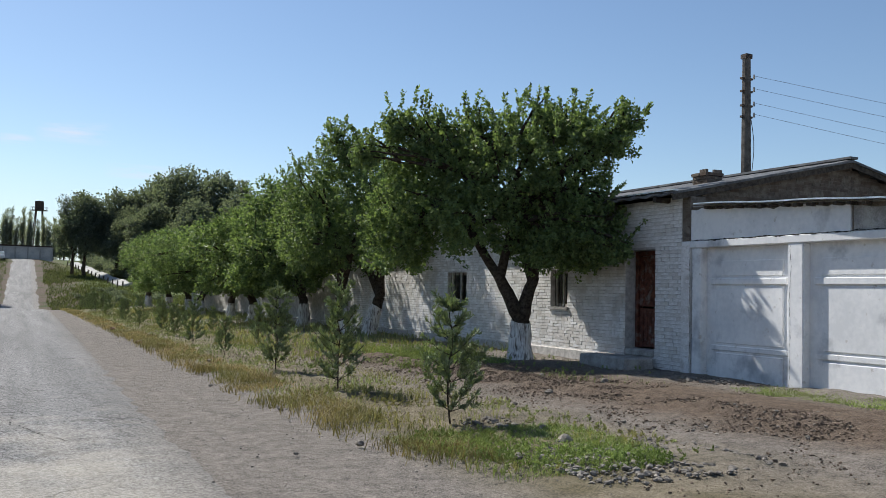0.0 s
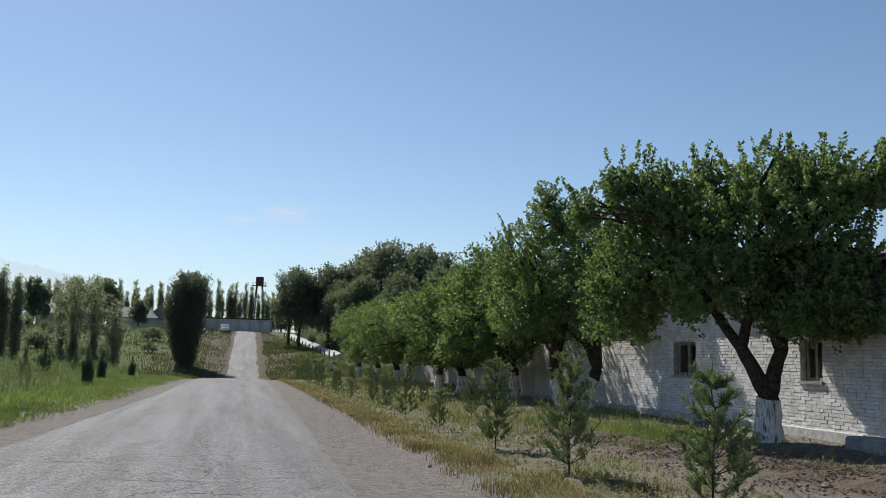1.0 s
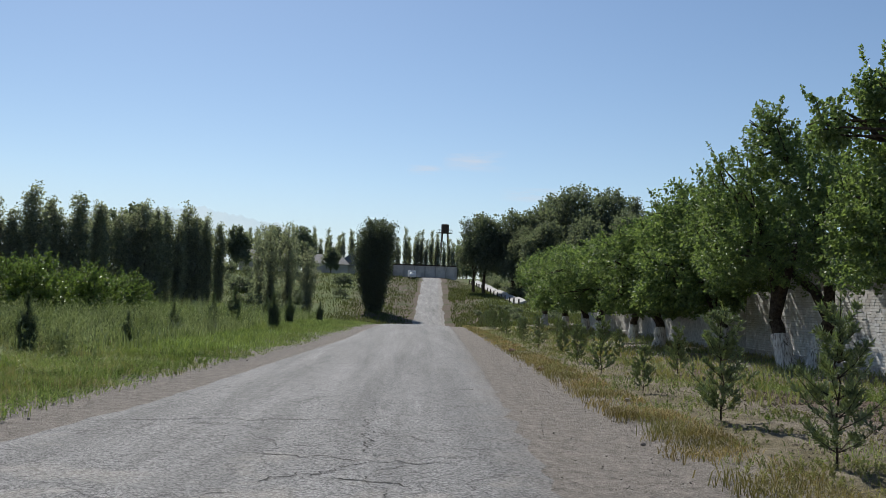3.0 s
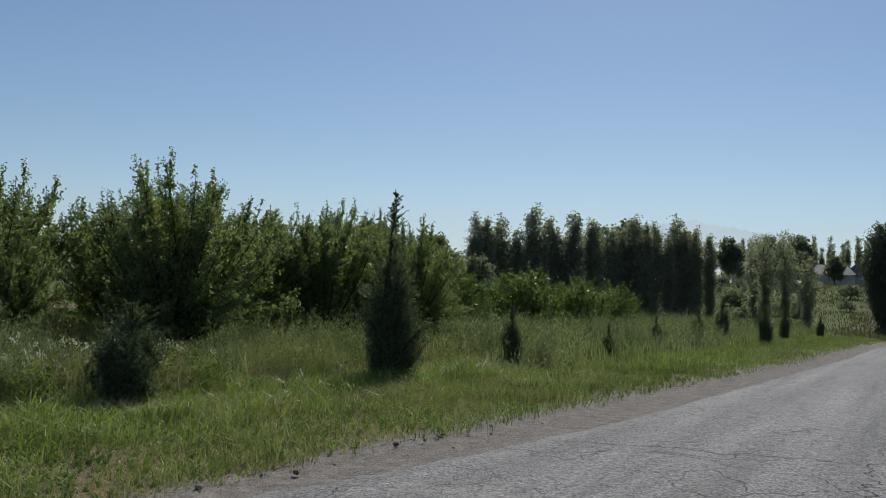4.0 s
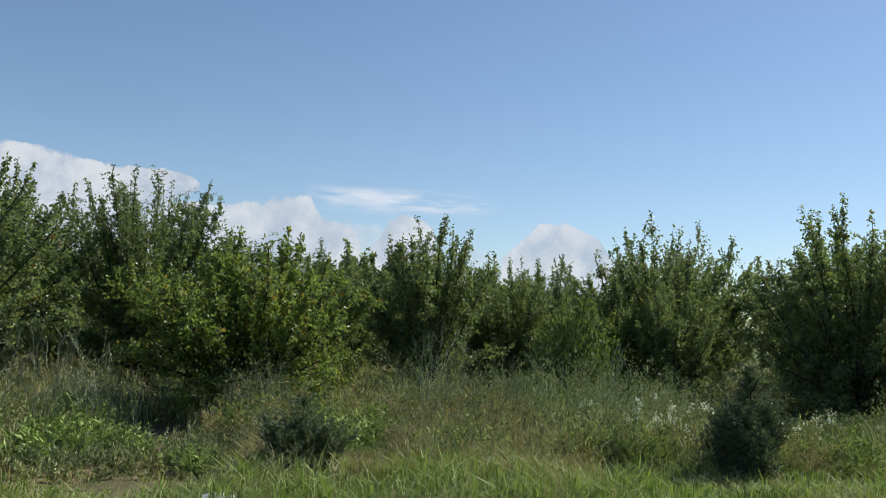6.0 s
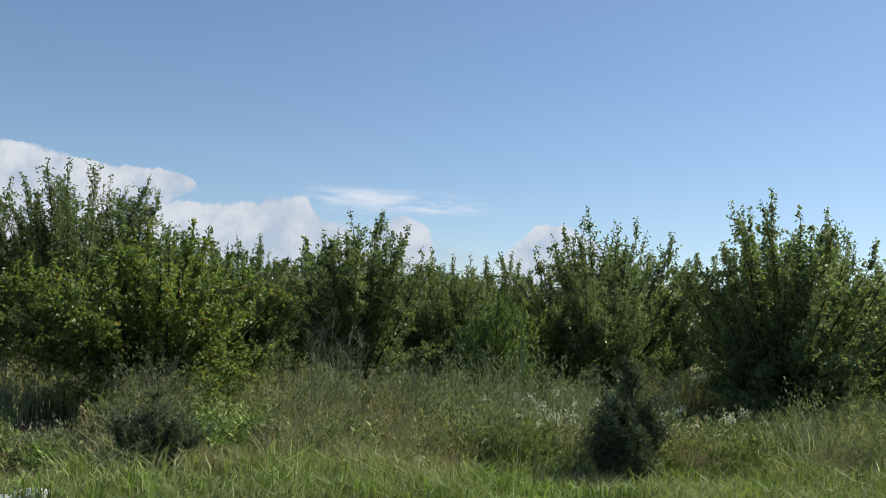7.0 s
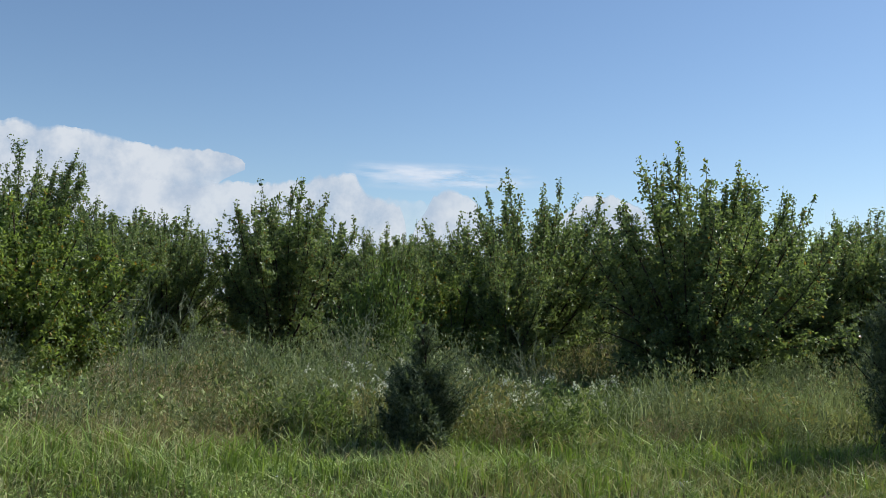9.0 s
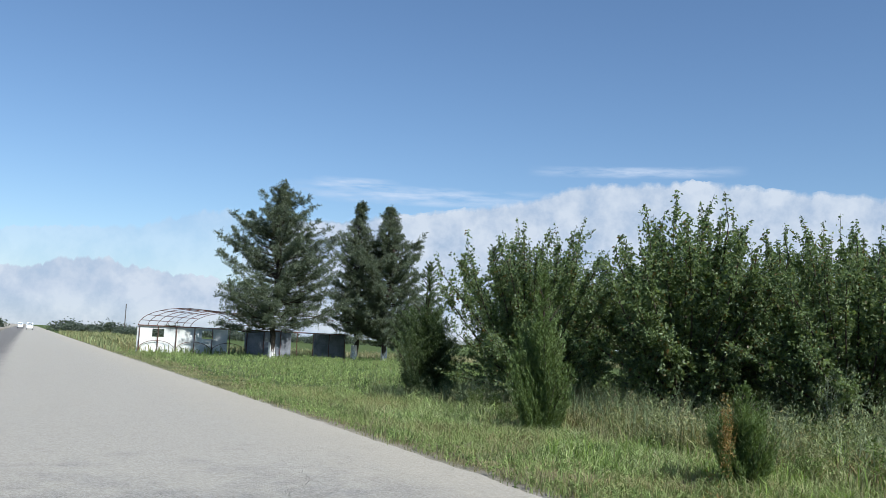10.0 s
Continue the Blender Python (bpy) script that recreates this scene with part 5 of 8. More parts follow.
YELLOWING = leafy("yellowing pear leaf", (0.085, 0.13, 0.035), (0.27, 0.34, 0.095), 0.55, spec=0.5, rough=0.42, odd=(0.32, 0.2, 0.04))
HEIGHTS = (4.7, 4.8, 4.7, 3.3, 5.8)
pears = [orchard_tree(on_ground(-15.8, 21.2), HEIGHTS[0], 2.3, 21, limbs=82, inner=8000, skirt=0.4),
         orchard_tree(on_ground(-20.4, 19.2), HEIGHTS[1], 2.4, 22),
         orchard_tree(on_ground(-21.7, 13.5), HEIGHTS[2], 1.75, 23, limbs=44),
         orchard_tree(on_ground(-16.1, 8.9), HEIGHTS[3], 2.15, 24, mat=YELLOWING, label="rounded pear tree with yellowing green leaves", limbs=64, skirt=0.3),
         orchard_tree(on_ground(-25.5, 6.5), HEIGHTS[4], 2.7, 27, limbs=86, inner=5200)]
# the first row, then the rows behind it
near = [(-17.5, 2.5, 5.35, 0), (-13.2, -1.7, 5.4, 2), (-12.2, -6.4, 5.1, 1), (-16.4, -0.4, 4.9, 1), (-18.2, -4.6, 4.9, 2), (-21.4, 2.6, 5.2, 1), (-16.4, -11.0, 4.7, 2), (-17.6, -7.6, 4.7, 0),
        (-24.5, 10.6, 4.1, 2), (-26.4, 14.6, 4.0, 1), (-26.3, 18.4, 4.1, 0), (-18.9, 17.2, 2.6, 3), (-20.6, 9.6, 3.5, 2), (-23.4, 10.6, 3.6, 1), (-24.2, 16.4, 3.7, 0), (-17.9, 18.0, 3.3, 2), (-18.6, 24.0, 4.4, 0), (-16.8, 28.4, 4.7, 2), (-18.9, 32.6, 5.0, 1), (-15.4, 31.0, 4.2, 0), (-20.6, 29.0, 4.8, 4), (-21.5, 36.0, 5.0, 0), (-18.0, 36.4, 4.4, 2), (-14.6, 1.6, 4.4, 1), (-15.2, -4.0, 4.8, 0), (-19.6, 0.0, 5.0, 4), (-13.8, -9.0, 4.5, 0), (-27.6, 22.6, 4.6, 2), (-22.8, 26.0, 4.7, 0), (-18.4, 26.6, 4.1, 1), (-25.6, 2.2, 5.0, 0), (-24.5, -2.6, 4.9, 1), (-22.6, -7.6, 4.8, 2),
        (-27.6, 29.5, 4.5, 1), (-22.5, 31.0, 4.5, 2), (-30.4, 8.6, 4.4, 0), (-30.8, 3.4, 4.6, 2), (-31.0, 13.0, 3.9, 2), (-31.2, 17.6, 4.0, 0), (-31.0, 27.0, 4.6, 1)]
for k, (x, y, h, which) in enumerate(near):
    q = h / HEIGHTS[which]
    c = copy_thing(pears[which], pose(*on_ground(x, y), 0, 0, 50 + 77 * k))
    c.scale = (q, q, q)
prng = random.Random(3)
far_pears = [orchard_tree(on_ground(-34.5, 9.0), 4.4, 2.6, 25, 34, 0.17, dense=6, per=9, inner=500), orchard_tree(on_ground(-35.0, 3.0), 4.6, 2.6, 26, 34, 0.17, dense=6, per=9, inner=500)]
for gxx in range(5):
    for gyy in range(9):
        x, y = -35 - gxx * 5.5 + prng.uniform(-1, 1), -22 + gyy * 6.0 + prng.uniform(-1, 1)
        if x < -39 and gyy % 2:
            continue
        w = prng.randrange(2)
        s = prng.uniform(0.92, 1.12)
        c = copy_thing(far_pears[w], pose(*on_ground(x, y), 0, 0, prng.uniform(0, 360)))
        c.scale = (s, s, s)

# bright shrubs beyond the orchard
shrub = lobed_tree("shrub", on_ground(-19.5, 41.5), [(0, 0, 1.5, 1.4, 0.9), (1.0, 0.3, 1.3, 1.1, 1.0), (-0.9, 0.4, 1.4, 1.2, 1.0), (0.2, -0.8, 1.2, 1.1, 0.9), (0.1, 0.2, 2.2, 0.9, 0.9)], 0.3, 0.05, 520, 12, 0.12, LEAF_SHRUB, 31, "leafy bright green shrub in tall weeds", "shrubs in the weeds", upright=0.5, category="shrub", stems=2, spikes=110, shoot=0.6)
for k, (x, y, s) in enumerate(((-22.5, 40.0, 1.25), (-17.0, 44.5, 1.05), (-15.5, 47.5, 0.95), (-26.0, 45.0, 1.2), (-20.5, 50.0, 1.0), (-30, 48, 1.2), (-16.5, 55.0, 0.9), (-34, 55, 1.2), (-24, 58, 1.0), (-28.0, 37.5, 1.3), (-33, 42, 1.3))):
    c = copy_thing(shrub, pose(*on_ground(x, y), 0, 0, 63 * k))
    c.scale = (s, s, s)


slim = copy_thing(shrub, pose(*on_ground(-16.5, 15.1), 0, 0, 20))
slim.scale = (0.5, 0.5, 0.8)
tagged(slim, "slim light green sapling between the fruit trees", "sapling", "saplings in the orchard")

# poplars
def poplar(at, h, r, seed, count, leaf, label, group, mat=None, base=0.08, shape=(0.45, 0.8, 0.9, 0.8, 0.5, 0.12)):
    rg = np.random.default_rng(seed)
    ob = thing("poplar", at, rg.random() * 360, label, "tree", group)
    path, tb = limb((0, 0, -0.2), (0.1, 0, h * 0.9), 0.2, 0.02, rg, 0.01, 8, 6)
    wood = [tb]
    cols = 7
    ca, cr, ch = rg.random(cols) * 2 * np.pi, r * (0.2 + 0.4 * rg.random(cols)), 0.66 + 0.34 * rg.random(cols)
    ch[0], cr[0] = 1.0, 0.0
    pick = rg.integers(0, cols, count)
    t = rg.random(count) ** 0.85
    z = h * (base + (0.94 * ch[pick] - base) * t)
    prof = np.interp(t, [0, 0.12, 0.5, 0.85, 0.95, 1.0], shape) * (0.45 + 0.65 * rg.random(count))
    a = rg.random(count) * 2 * np.pi
    q = r * prof * 0.85
    ax, ay = np.cos(ca[pick]) * cr[pick] * (0.4 + 0.6 * t), np.sin(ca[pick]) * cr[pick] * (0.4 + 0.6 * t)
    starts = np.stack([ax + np.cos(a) * q * 0.5, ay + np.sin(a) * q * 0.5, z - 0.3], 1)
    ends = np.stack([ax + np.cos(a) * q, ay + np.sin(a) * q, z + h * 0.04 * (0.4 + rg.random(count))], 1)
    for q2 in range(60):
        wood.append(tube(np.stack([starts[q2] * [0.1, 0.1, 1], starts[q2], ends[q2]]), [0.04, 0.03, 0.01], 3))
    attach("trunk", smooth(np_mesh("trunk", wood[0][0], [wood[0][1]])), BARK, ob)
    wv, wf = joined(wood[1:])
    tagged(attach("branching", np_mesh("branching", wv, [wf]), BARK, ob), kind="stuff")
    v, f = shoot_leaves(starts, ends, 9, leaf, 0.42, rg, spread=leaf * 0.8, droop=0.1)
    attach("crown", np_mesh("crown", v, [f]), mat or LEAF_POPLAR, ob)
    return ob


PO = "row of poplars beyond the field"
poplars = [poplar(on_ground(-49.5, 101.5), 14.4, 1.5, 41, 900, 0.25, "tall narrow dark green poplar in a dense row", PO),
           poplar(on_ground(-48.6, 103), 14.0, 1.35, 42, 850, 0.25, "tall narrow dark green poplar in a dense row", PO)]
for k in range(2, 20):
    t = k / 19
    x, y = -49.5 + 19.0 * t + prng.uniform(-0.5, 0.5), 101.5 + 39.5 * t + prng.uniform(-1, 1)
    c = copy_thing(poplars[k % 2], pose(*on_ground(x, y), 0, 0, 50 * k))
    s = prng.uniform(0.92, 1.14) * (1 + 0.08 * t)
    c.scale = (s * prng.uniform(0.85, 1.2), s * prng.uniform(0.85, 1.2), s)
for x, y, s in ((-76, 138, 0.8), (-79, 136, 0.85), (-82, 137, 0.82), (-72.5, 139, 0.78)):
    c = copy_thing(poplars[0], pose(*on_ground(x, y), 0, 0, 40 * x))
    c.scale = (1.1, 1.1, s)
lone_poplar = poplar(on_ground(-25.4, 150), 14.2, 1.75, 46, 420, 0.27, "slender poplar standing alone in the field", "lone poplars", None, 0.05, (0.2, 0.35, 0.65, 0.95, 0.8, 0.25))
lone = "slender poplar standing alone in the field"
for x, y, s in ((-22.3, 139.5, 1.02), (-19.4, 138.0, 1.05), (-15.9, 133, 0.78)):
    c = copy_thing(lone_poplar, pose(*on_ground(x, y), 0, 0, 140 * s))
    c.scale = (0.95, 0.95, s)
    tagged(c, lone, "tree", "lone poplars")
poplar(on_ground(-6.9, 150), 15.6, 3.5, 44, 5200, 0.27, "broad dense column-shaped dark tree beside the road", "roadside column tree", LEAF_COLUMN, 0.0, (0.3, 0.42, 0.8, 1.0, 0.95, 0.6))
far_poplar = poplar(on_ground(-64, 318), 15.0, 1.6, 45, 240, 0.5, "distant poplar on the hilltop", "hilltop poplars")
for k in range(68):
    x, y = -62 + k * 1.5 + prng.uniform(-1, 1), 318 + prng.uniform(-8, 8)
    c = copy_thing(far_poplar, pose(*on_ground(x, y), 0, 0, 33 * k))
    s = prng.uniform(0.85, 1.2)
    c.scale = (0.62, 0.62, s)
    tagged(c, "distant poplar on the hilltop", "tree", "hilltop poplars")

# the wood on the slope
FT = "tall trees on the slope"
ft = lobed_tree("broadleaf_tree", on_ground(13.5, 186), [(0, 0, 9, 4.2, 1.0), (2.5, 0, 10.5, 3.6, 1.0), (-2.4, 1, 8, 3.6, 1.1), (0, 1, 13.5, 3.2, 0.9), (1, -2, 6, 3.6, 0.9)], 3.5, 0.35, 1500, 9, 0.42, LEAF_HAZY, 51, "tall dark broadleaf tree on the slope", FT, reach=(0.4, 1.05), spread=0.3, shoot=1.2, spikes=110)
ft2 = lobed_tree("broadleaf_tree", on_ground(11.6, 189), [(0, 0, 9, 2.8, 1.4), (1.4, 0.5, 12, 2.2, 1.2), (-1.6, 0, 13, 1.8, 1.6), (-2.4, 0, 7.5, 1.8, 1.0), (0.4, 0, 15, 1.3, 1.5)], 3.5, 0.3, 800, 9, 0.32, LEAF_OLIVE, 52, "tall sparse grey-leaved tree on the slope", FT, reach=(0.3, 1.1), spread=0.3, shoot=1.4, upright=0.4)
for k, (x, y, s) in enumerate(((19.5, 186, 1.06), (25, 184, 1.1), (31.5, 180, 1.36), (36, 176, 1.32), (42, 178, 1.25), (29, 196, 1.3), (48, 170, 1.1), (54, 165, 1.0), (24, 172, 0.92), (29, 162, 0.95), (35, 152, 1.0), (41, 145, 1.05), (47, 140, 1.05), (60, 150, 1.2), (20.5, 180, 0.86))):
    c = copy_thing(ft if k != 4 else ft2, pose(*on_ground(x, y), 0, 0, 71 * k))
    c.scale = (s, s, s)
ft_small = lobed_tree("broadleaf_tree", on_ground(-70, 225), [(0, 0, 9, 4.2, 1.0), (2.5, 0, 10.5, 3.6, 1.0), (-2.4, 1, 8, 3.6, 1.1), (0, 1, 13.5, 3.2, 0.9), (1, -2, 5, 4.0, 0.9)], 3.5, 0.35, 420, 8, 0.95, LEAF_HAZY, 53, "distant rounded tree by the houses", "trees by the houses", reach=(0.5, 1.05), spread=0.4, shoot=1.4)
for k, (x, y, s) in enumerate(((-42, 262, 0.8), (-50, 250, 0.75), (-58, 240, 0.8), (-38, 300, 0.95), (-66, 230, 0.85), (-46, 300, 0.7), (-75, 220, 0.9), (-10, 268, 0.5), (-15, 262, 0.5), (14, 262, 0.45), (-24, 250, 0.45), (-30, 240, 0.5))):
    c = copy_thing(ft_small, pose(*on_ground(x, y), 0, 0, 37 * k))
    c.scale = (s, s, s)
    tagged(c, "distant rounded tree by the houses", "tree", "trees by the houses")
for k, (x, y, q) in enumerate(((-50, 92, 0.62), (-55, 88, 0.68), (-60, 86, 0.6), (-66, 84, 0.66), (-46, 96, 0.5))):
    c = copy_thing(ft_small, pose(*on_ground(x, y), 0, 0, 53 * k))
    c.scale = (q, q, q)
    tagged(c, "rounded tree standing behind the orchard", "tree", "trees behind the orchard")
bush_far = lobed_tree("bush", on_ground(-20, 118), [(0, 0, 1.0, 1.0, 0.9), (0.7, 0.2, 0.9, 0.8, 0.9), (-0.7, 0.1, 0.8, 0.8, 0.9)], 0.3, 0.05, 100, 6, 0.26, LEAF_HAZY, 54, "dark bush scattered on the far slope", "bushes on the far slope", category="shrub", spread=0.15, shoot=0.5, low=-0.9)
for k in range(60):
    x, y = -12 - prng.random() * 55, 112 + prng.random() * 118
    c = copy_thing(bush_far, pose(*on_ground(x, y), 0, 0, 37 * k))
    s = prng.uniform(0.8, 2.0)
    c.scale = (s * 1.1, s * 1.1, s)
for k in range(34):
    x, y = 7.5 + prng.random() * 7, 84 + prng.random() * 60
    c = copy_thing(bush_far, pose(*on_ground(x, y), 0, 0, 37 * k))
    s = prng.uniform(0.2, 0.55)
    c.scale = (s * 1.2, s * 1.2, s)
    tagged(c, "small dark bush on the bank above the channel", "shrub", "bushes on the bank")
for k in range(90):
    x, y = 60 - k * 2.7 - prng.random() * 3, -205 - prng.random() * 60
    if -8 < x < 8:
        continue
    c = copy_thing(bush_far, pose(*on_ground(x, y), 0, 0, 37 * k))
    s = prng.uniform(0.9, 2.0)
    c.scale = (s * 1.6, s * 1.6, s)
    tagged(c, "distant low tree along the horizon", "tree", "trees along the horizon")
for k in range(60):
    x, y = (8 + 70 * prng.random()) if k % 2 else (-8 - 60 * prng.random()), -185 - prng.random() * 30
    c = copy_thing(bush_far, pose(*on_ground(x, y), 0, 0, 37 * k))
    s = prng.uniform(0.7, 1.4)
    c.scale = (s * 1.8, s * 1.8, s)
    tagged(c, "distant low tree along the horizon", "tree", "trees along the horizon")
# bushes added to fill the dark, shaded floor of the wood
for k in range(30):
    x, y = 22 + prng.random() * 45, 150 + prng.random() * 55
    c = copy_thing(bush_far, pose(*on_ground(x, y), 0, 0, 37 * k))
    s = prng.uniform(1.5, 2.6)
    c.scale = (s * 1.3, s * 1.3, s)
    tagged(c, "bushes added for the shaded wood floor on the slope", "shrub", "undergrowth on the slope")

# more bushes added where the bank behind the channel lies in shade
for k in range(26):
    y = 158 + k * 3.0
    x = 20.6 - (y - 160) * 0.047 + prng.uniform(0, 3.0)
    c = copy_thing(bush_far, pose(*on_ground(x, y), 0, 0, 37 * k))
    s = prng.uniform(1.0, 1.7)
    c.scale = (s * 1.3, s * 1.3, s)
    tagged(c, "bushes added for the shaded wood floor on the slope", "shrub", "undergrowth on the slope")


# ---- conifers ----
def juniper(name, at, h, r, seed, count, mat, label, group, tip=0.12, leaf=0.09, category="conifer", sway=0.0, bare=0.0, per=14, out=0.55, tilt=0.9, trunk=None, needle=0.075, full=0.0):
    """A conifer of upward sprays, densest below, with a thin leader."""
    rg = np.random.default_rng(seed)
    ob = thing(name, at, rg.random() * 360, label, category, group)
    wood = [limb((0, 0, -0.1), (sway, 0, h * 0.97), max(0.015, h * 0.016) if trunk is None else trunk, 0.006, rg, 0.01, 8, 6)[1]]
    t = rg.random(count) ** 1.2
    t = np.where((t > 0.5) & (rg.random(count) < 0.3 + 0.42 * t), t * 0.6 * rg.random(count), t)
    z = h * (bare + (0.95 - bare) * t)
    rad = r * np.interp(t, [0, 0.15, 0.35, 0.55, 0.72, 0.88, 1.0], [0.85, 1.0, 0.9, 0.68, 0.44 + tip * 0.1, 0.27 + tip * 0.1, 0.07 + tip * 0.1])
    rad = rad * (1 - full) + full * r * np.interp(t, [0, 0.2, 0.45, 0.7, 0.88, 1.0], [0.75, 0.95, 1.0, 0.85, 0.5, 0.1])
    a = rg.random(count) * 2 * np.pi
    q = rad * (0.55 + 0.6 * rg.random(count)) * (0.8 + 0.35 * np.sin(a * 3 + z * 7 / h))
    thin = t > 0.62
    q = np.where(thin, q * (0.5 + 0.9 * rg.random(count)), q)
    flat = np.where(thin, 0.35, 1.0)
    starts = np.stack([np.cos(a) * q * 0.4 * flat, np.sin(a) * q * 0.4 * flat, z - q * 0.2 * tilt], 1)
    ends = np.stack([np.cos(a) * q, np.sin(a) * q, z + q * 0.55 * tilt], 1)
    starts[:, 0] += sway * z / h
    ends[:, 0] += sway * z / h
    for q2 in range(min(120, count)):
        wood.append(tube(np.stack([[sway * z[q2] / h, 0, max(0.02, z[q2] - q[q2] * 0.6)], (starts[q2] + ends[q2]) / 2, ends[q2]]), [h * 0.004, h * 0.003, 0.002], 3))
    attach("trunk", smooth(np_mesh("trunk", wood[0][0], [wood[0][1]])), BARK, ob)
    wv, wf = joined(wood[1:])
    tagged(attach("branching", np_mesh("branching", wv, [wf]), BARK, ob), kind="stuff")
    v, f = shoot_leaves(starts[~thin], ends[~thin], per, leaf * 1.15, needle, rg, out=out, droop=-0.15, spread=leaf * 0.3)
    fine = starts[thin] * [0.1, 0.1, 1]
    v2, f2 = shoot_leaves(fine, fine + (ends[thin] - fine) * (0.6 + 0.9 * rg.random((len(fine), 1))), per, leaf * 0.75, needle * 1.4, rg, out=0.45, droop=-0.1, spread=leaf * 0.1, first=0.0)
    v, f = joined([(v, f), (v2, f2)])
    core = (rg.random(count) < 0.8) & (t < 0.62)
    v2, f2 = shoot_leaves(starts[core] * [0.5, 0.5, 1], starts[core] + (ends - starts)[core] * 0.5, max(6, per // 2), leaf * 0.95, needle * 1.3, rg, out=0.8, droop=-0.1, spread=leaf * 0.5)
    v, f = joined([(v, f), (v2, f2)])
    v[:, 2] = np.maximum(v[:, 2], 0.02)
    attach("foliage", np_mesh("foliage", v, [f]), mat, ob)
    return ob


JR = "young junipers along the verge"
juniper("juniper", on_ground(-9.45, 20.8), 3.95, 0.66, 61, 1150, NEEDLE_JUNIPER, "dense dark juniper with a thin pointed top on the verge", JR, per=36, leaf=0.055, tip=0.1)
bush_j = juniper("juniper", on_ground(-10.0, 14.8), 1.55, 0.52, 62, 800, NEEDLE_JUNIPER, "small dark bushy juniper in long grass", JR, full=0.55, per=46, leaf=0.052, needle=0.05, out=0.75)
juniper("juniper", on_ground(-10.25, 9.27), 0.9, 0.5, 63, 460, NEEDLE_JUNIPER, "low dark rounded juniper in long grass", JR, tip=1.2, full=0.9, per=46, leaf=0.052, needle=0.05, out=0.75)
juniper("juniper", on_ground(-9.4, -1.5), 3.4, 0.62, 64, 900, NEEDLE_FEATHER, "feathery pale green juniper with upright sprays", JR, per=52, leaf=0.062, out=0.4, tilt=1.8, tip=0.3, needle=0.055)
juniper("juniper", on_ground(-11.6, -12.2), 4.5, 1.15, 65, 1000, NEEDLE_BLUE, "grey-green pointed juniper at the orchard corner", JR, per=54, leaf=0.075, needle=0.055)
for k, (x, y, s) in enumerate(((-9.4, 26.4, 0.95), (-8.9, 37.6, 0.8), (-8.7, 43.0, 1.05), (-9.4, 51.0, 1.3), (-6.9, 48.0, 1.15), (-7.4, 57.0, 1.1), (-9.6, 62.0, 1.0), (-6.6, 66.0, 0.9), (-8.6, 31.5, 0.65))):
    c = copy_thing(bush_j, pose(*on_ground(x, y), 0, 0, 60 * k))
    c.scale = (s * 0.55, s * 0.55, s * 1.1)
gold = juniper("juniper", on_ground(-8.4, 5.2), 1.35, 0.42, 66, 420, NEEDLE_FEATHER, "half-withered juniper with a golden dead side", JR, per=60, leaf=0.048, tilt=2.0, tip=0.6, out=0.4, needle=0.06)
rg = np.random.default_rng(9)
n = 26
a0 = np.stack([0.18 + rg.normal(size=n) * 0.03, -0.1 + rg.normal(size=n) * 0.03, 0.05 + rg.random(n) * 0.55], 1)
side = gold.matrix_basis.to_3x3().inverted() @ Vector((0.36, 0.10, 0.0))
a0 += np.array(tuple(side)) - np.array([0.18, -0.1, 0.0])
v, f = shoot_leaves(a0, a0 + np.array([0.03, -0.03, 0.75]) * (0.6 + 0.5 * rg.random((n, 1))), 22, 0.04, 0.12, rg, out=0.3, spread=0.025)
attach("dead_sprays", np_mesh("dead_sprays", v, [f]), GOLD_TWIG, gold, "withered golden sprays")

# three old spruces by the ruined greenhouse
SP = "old spruces by the greenhouse"


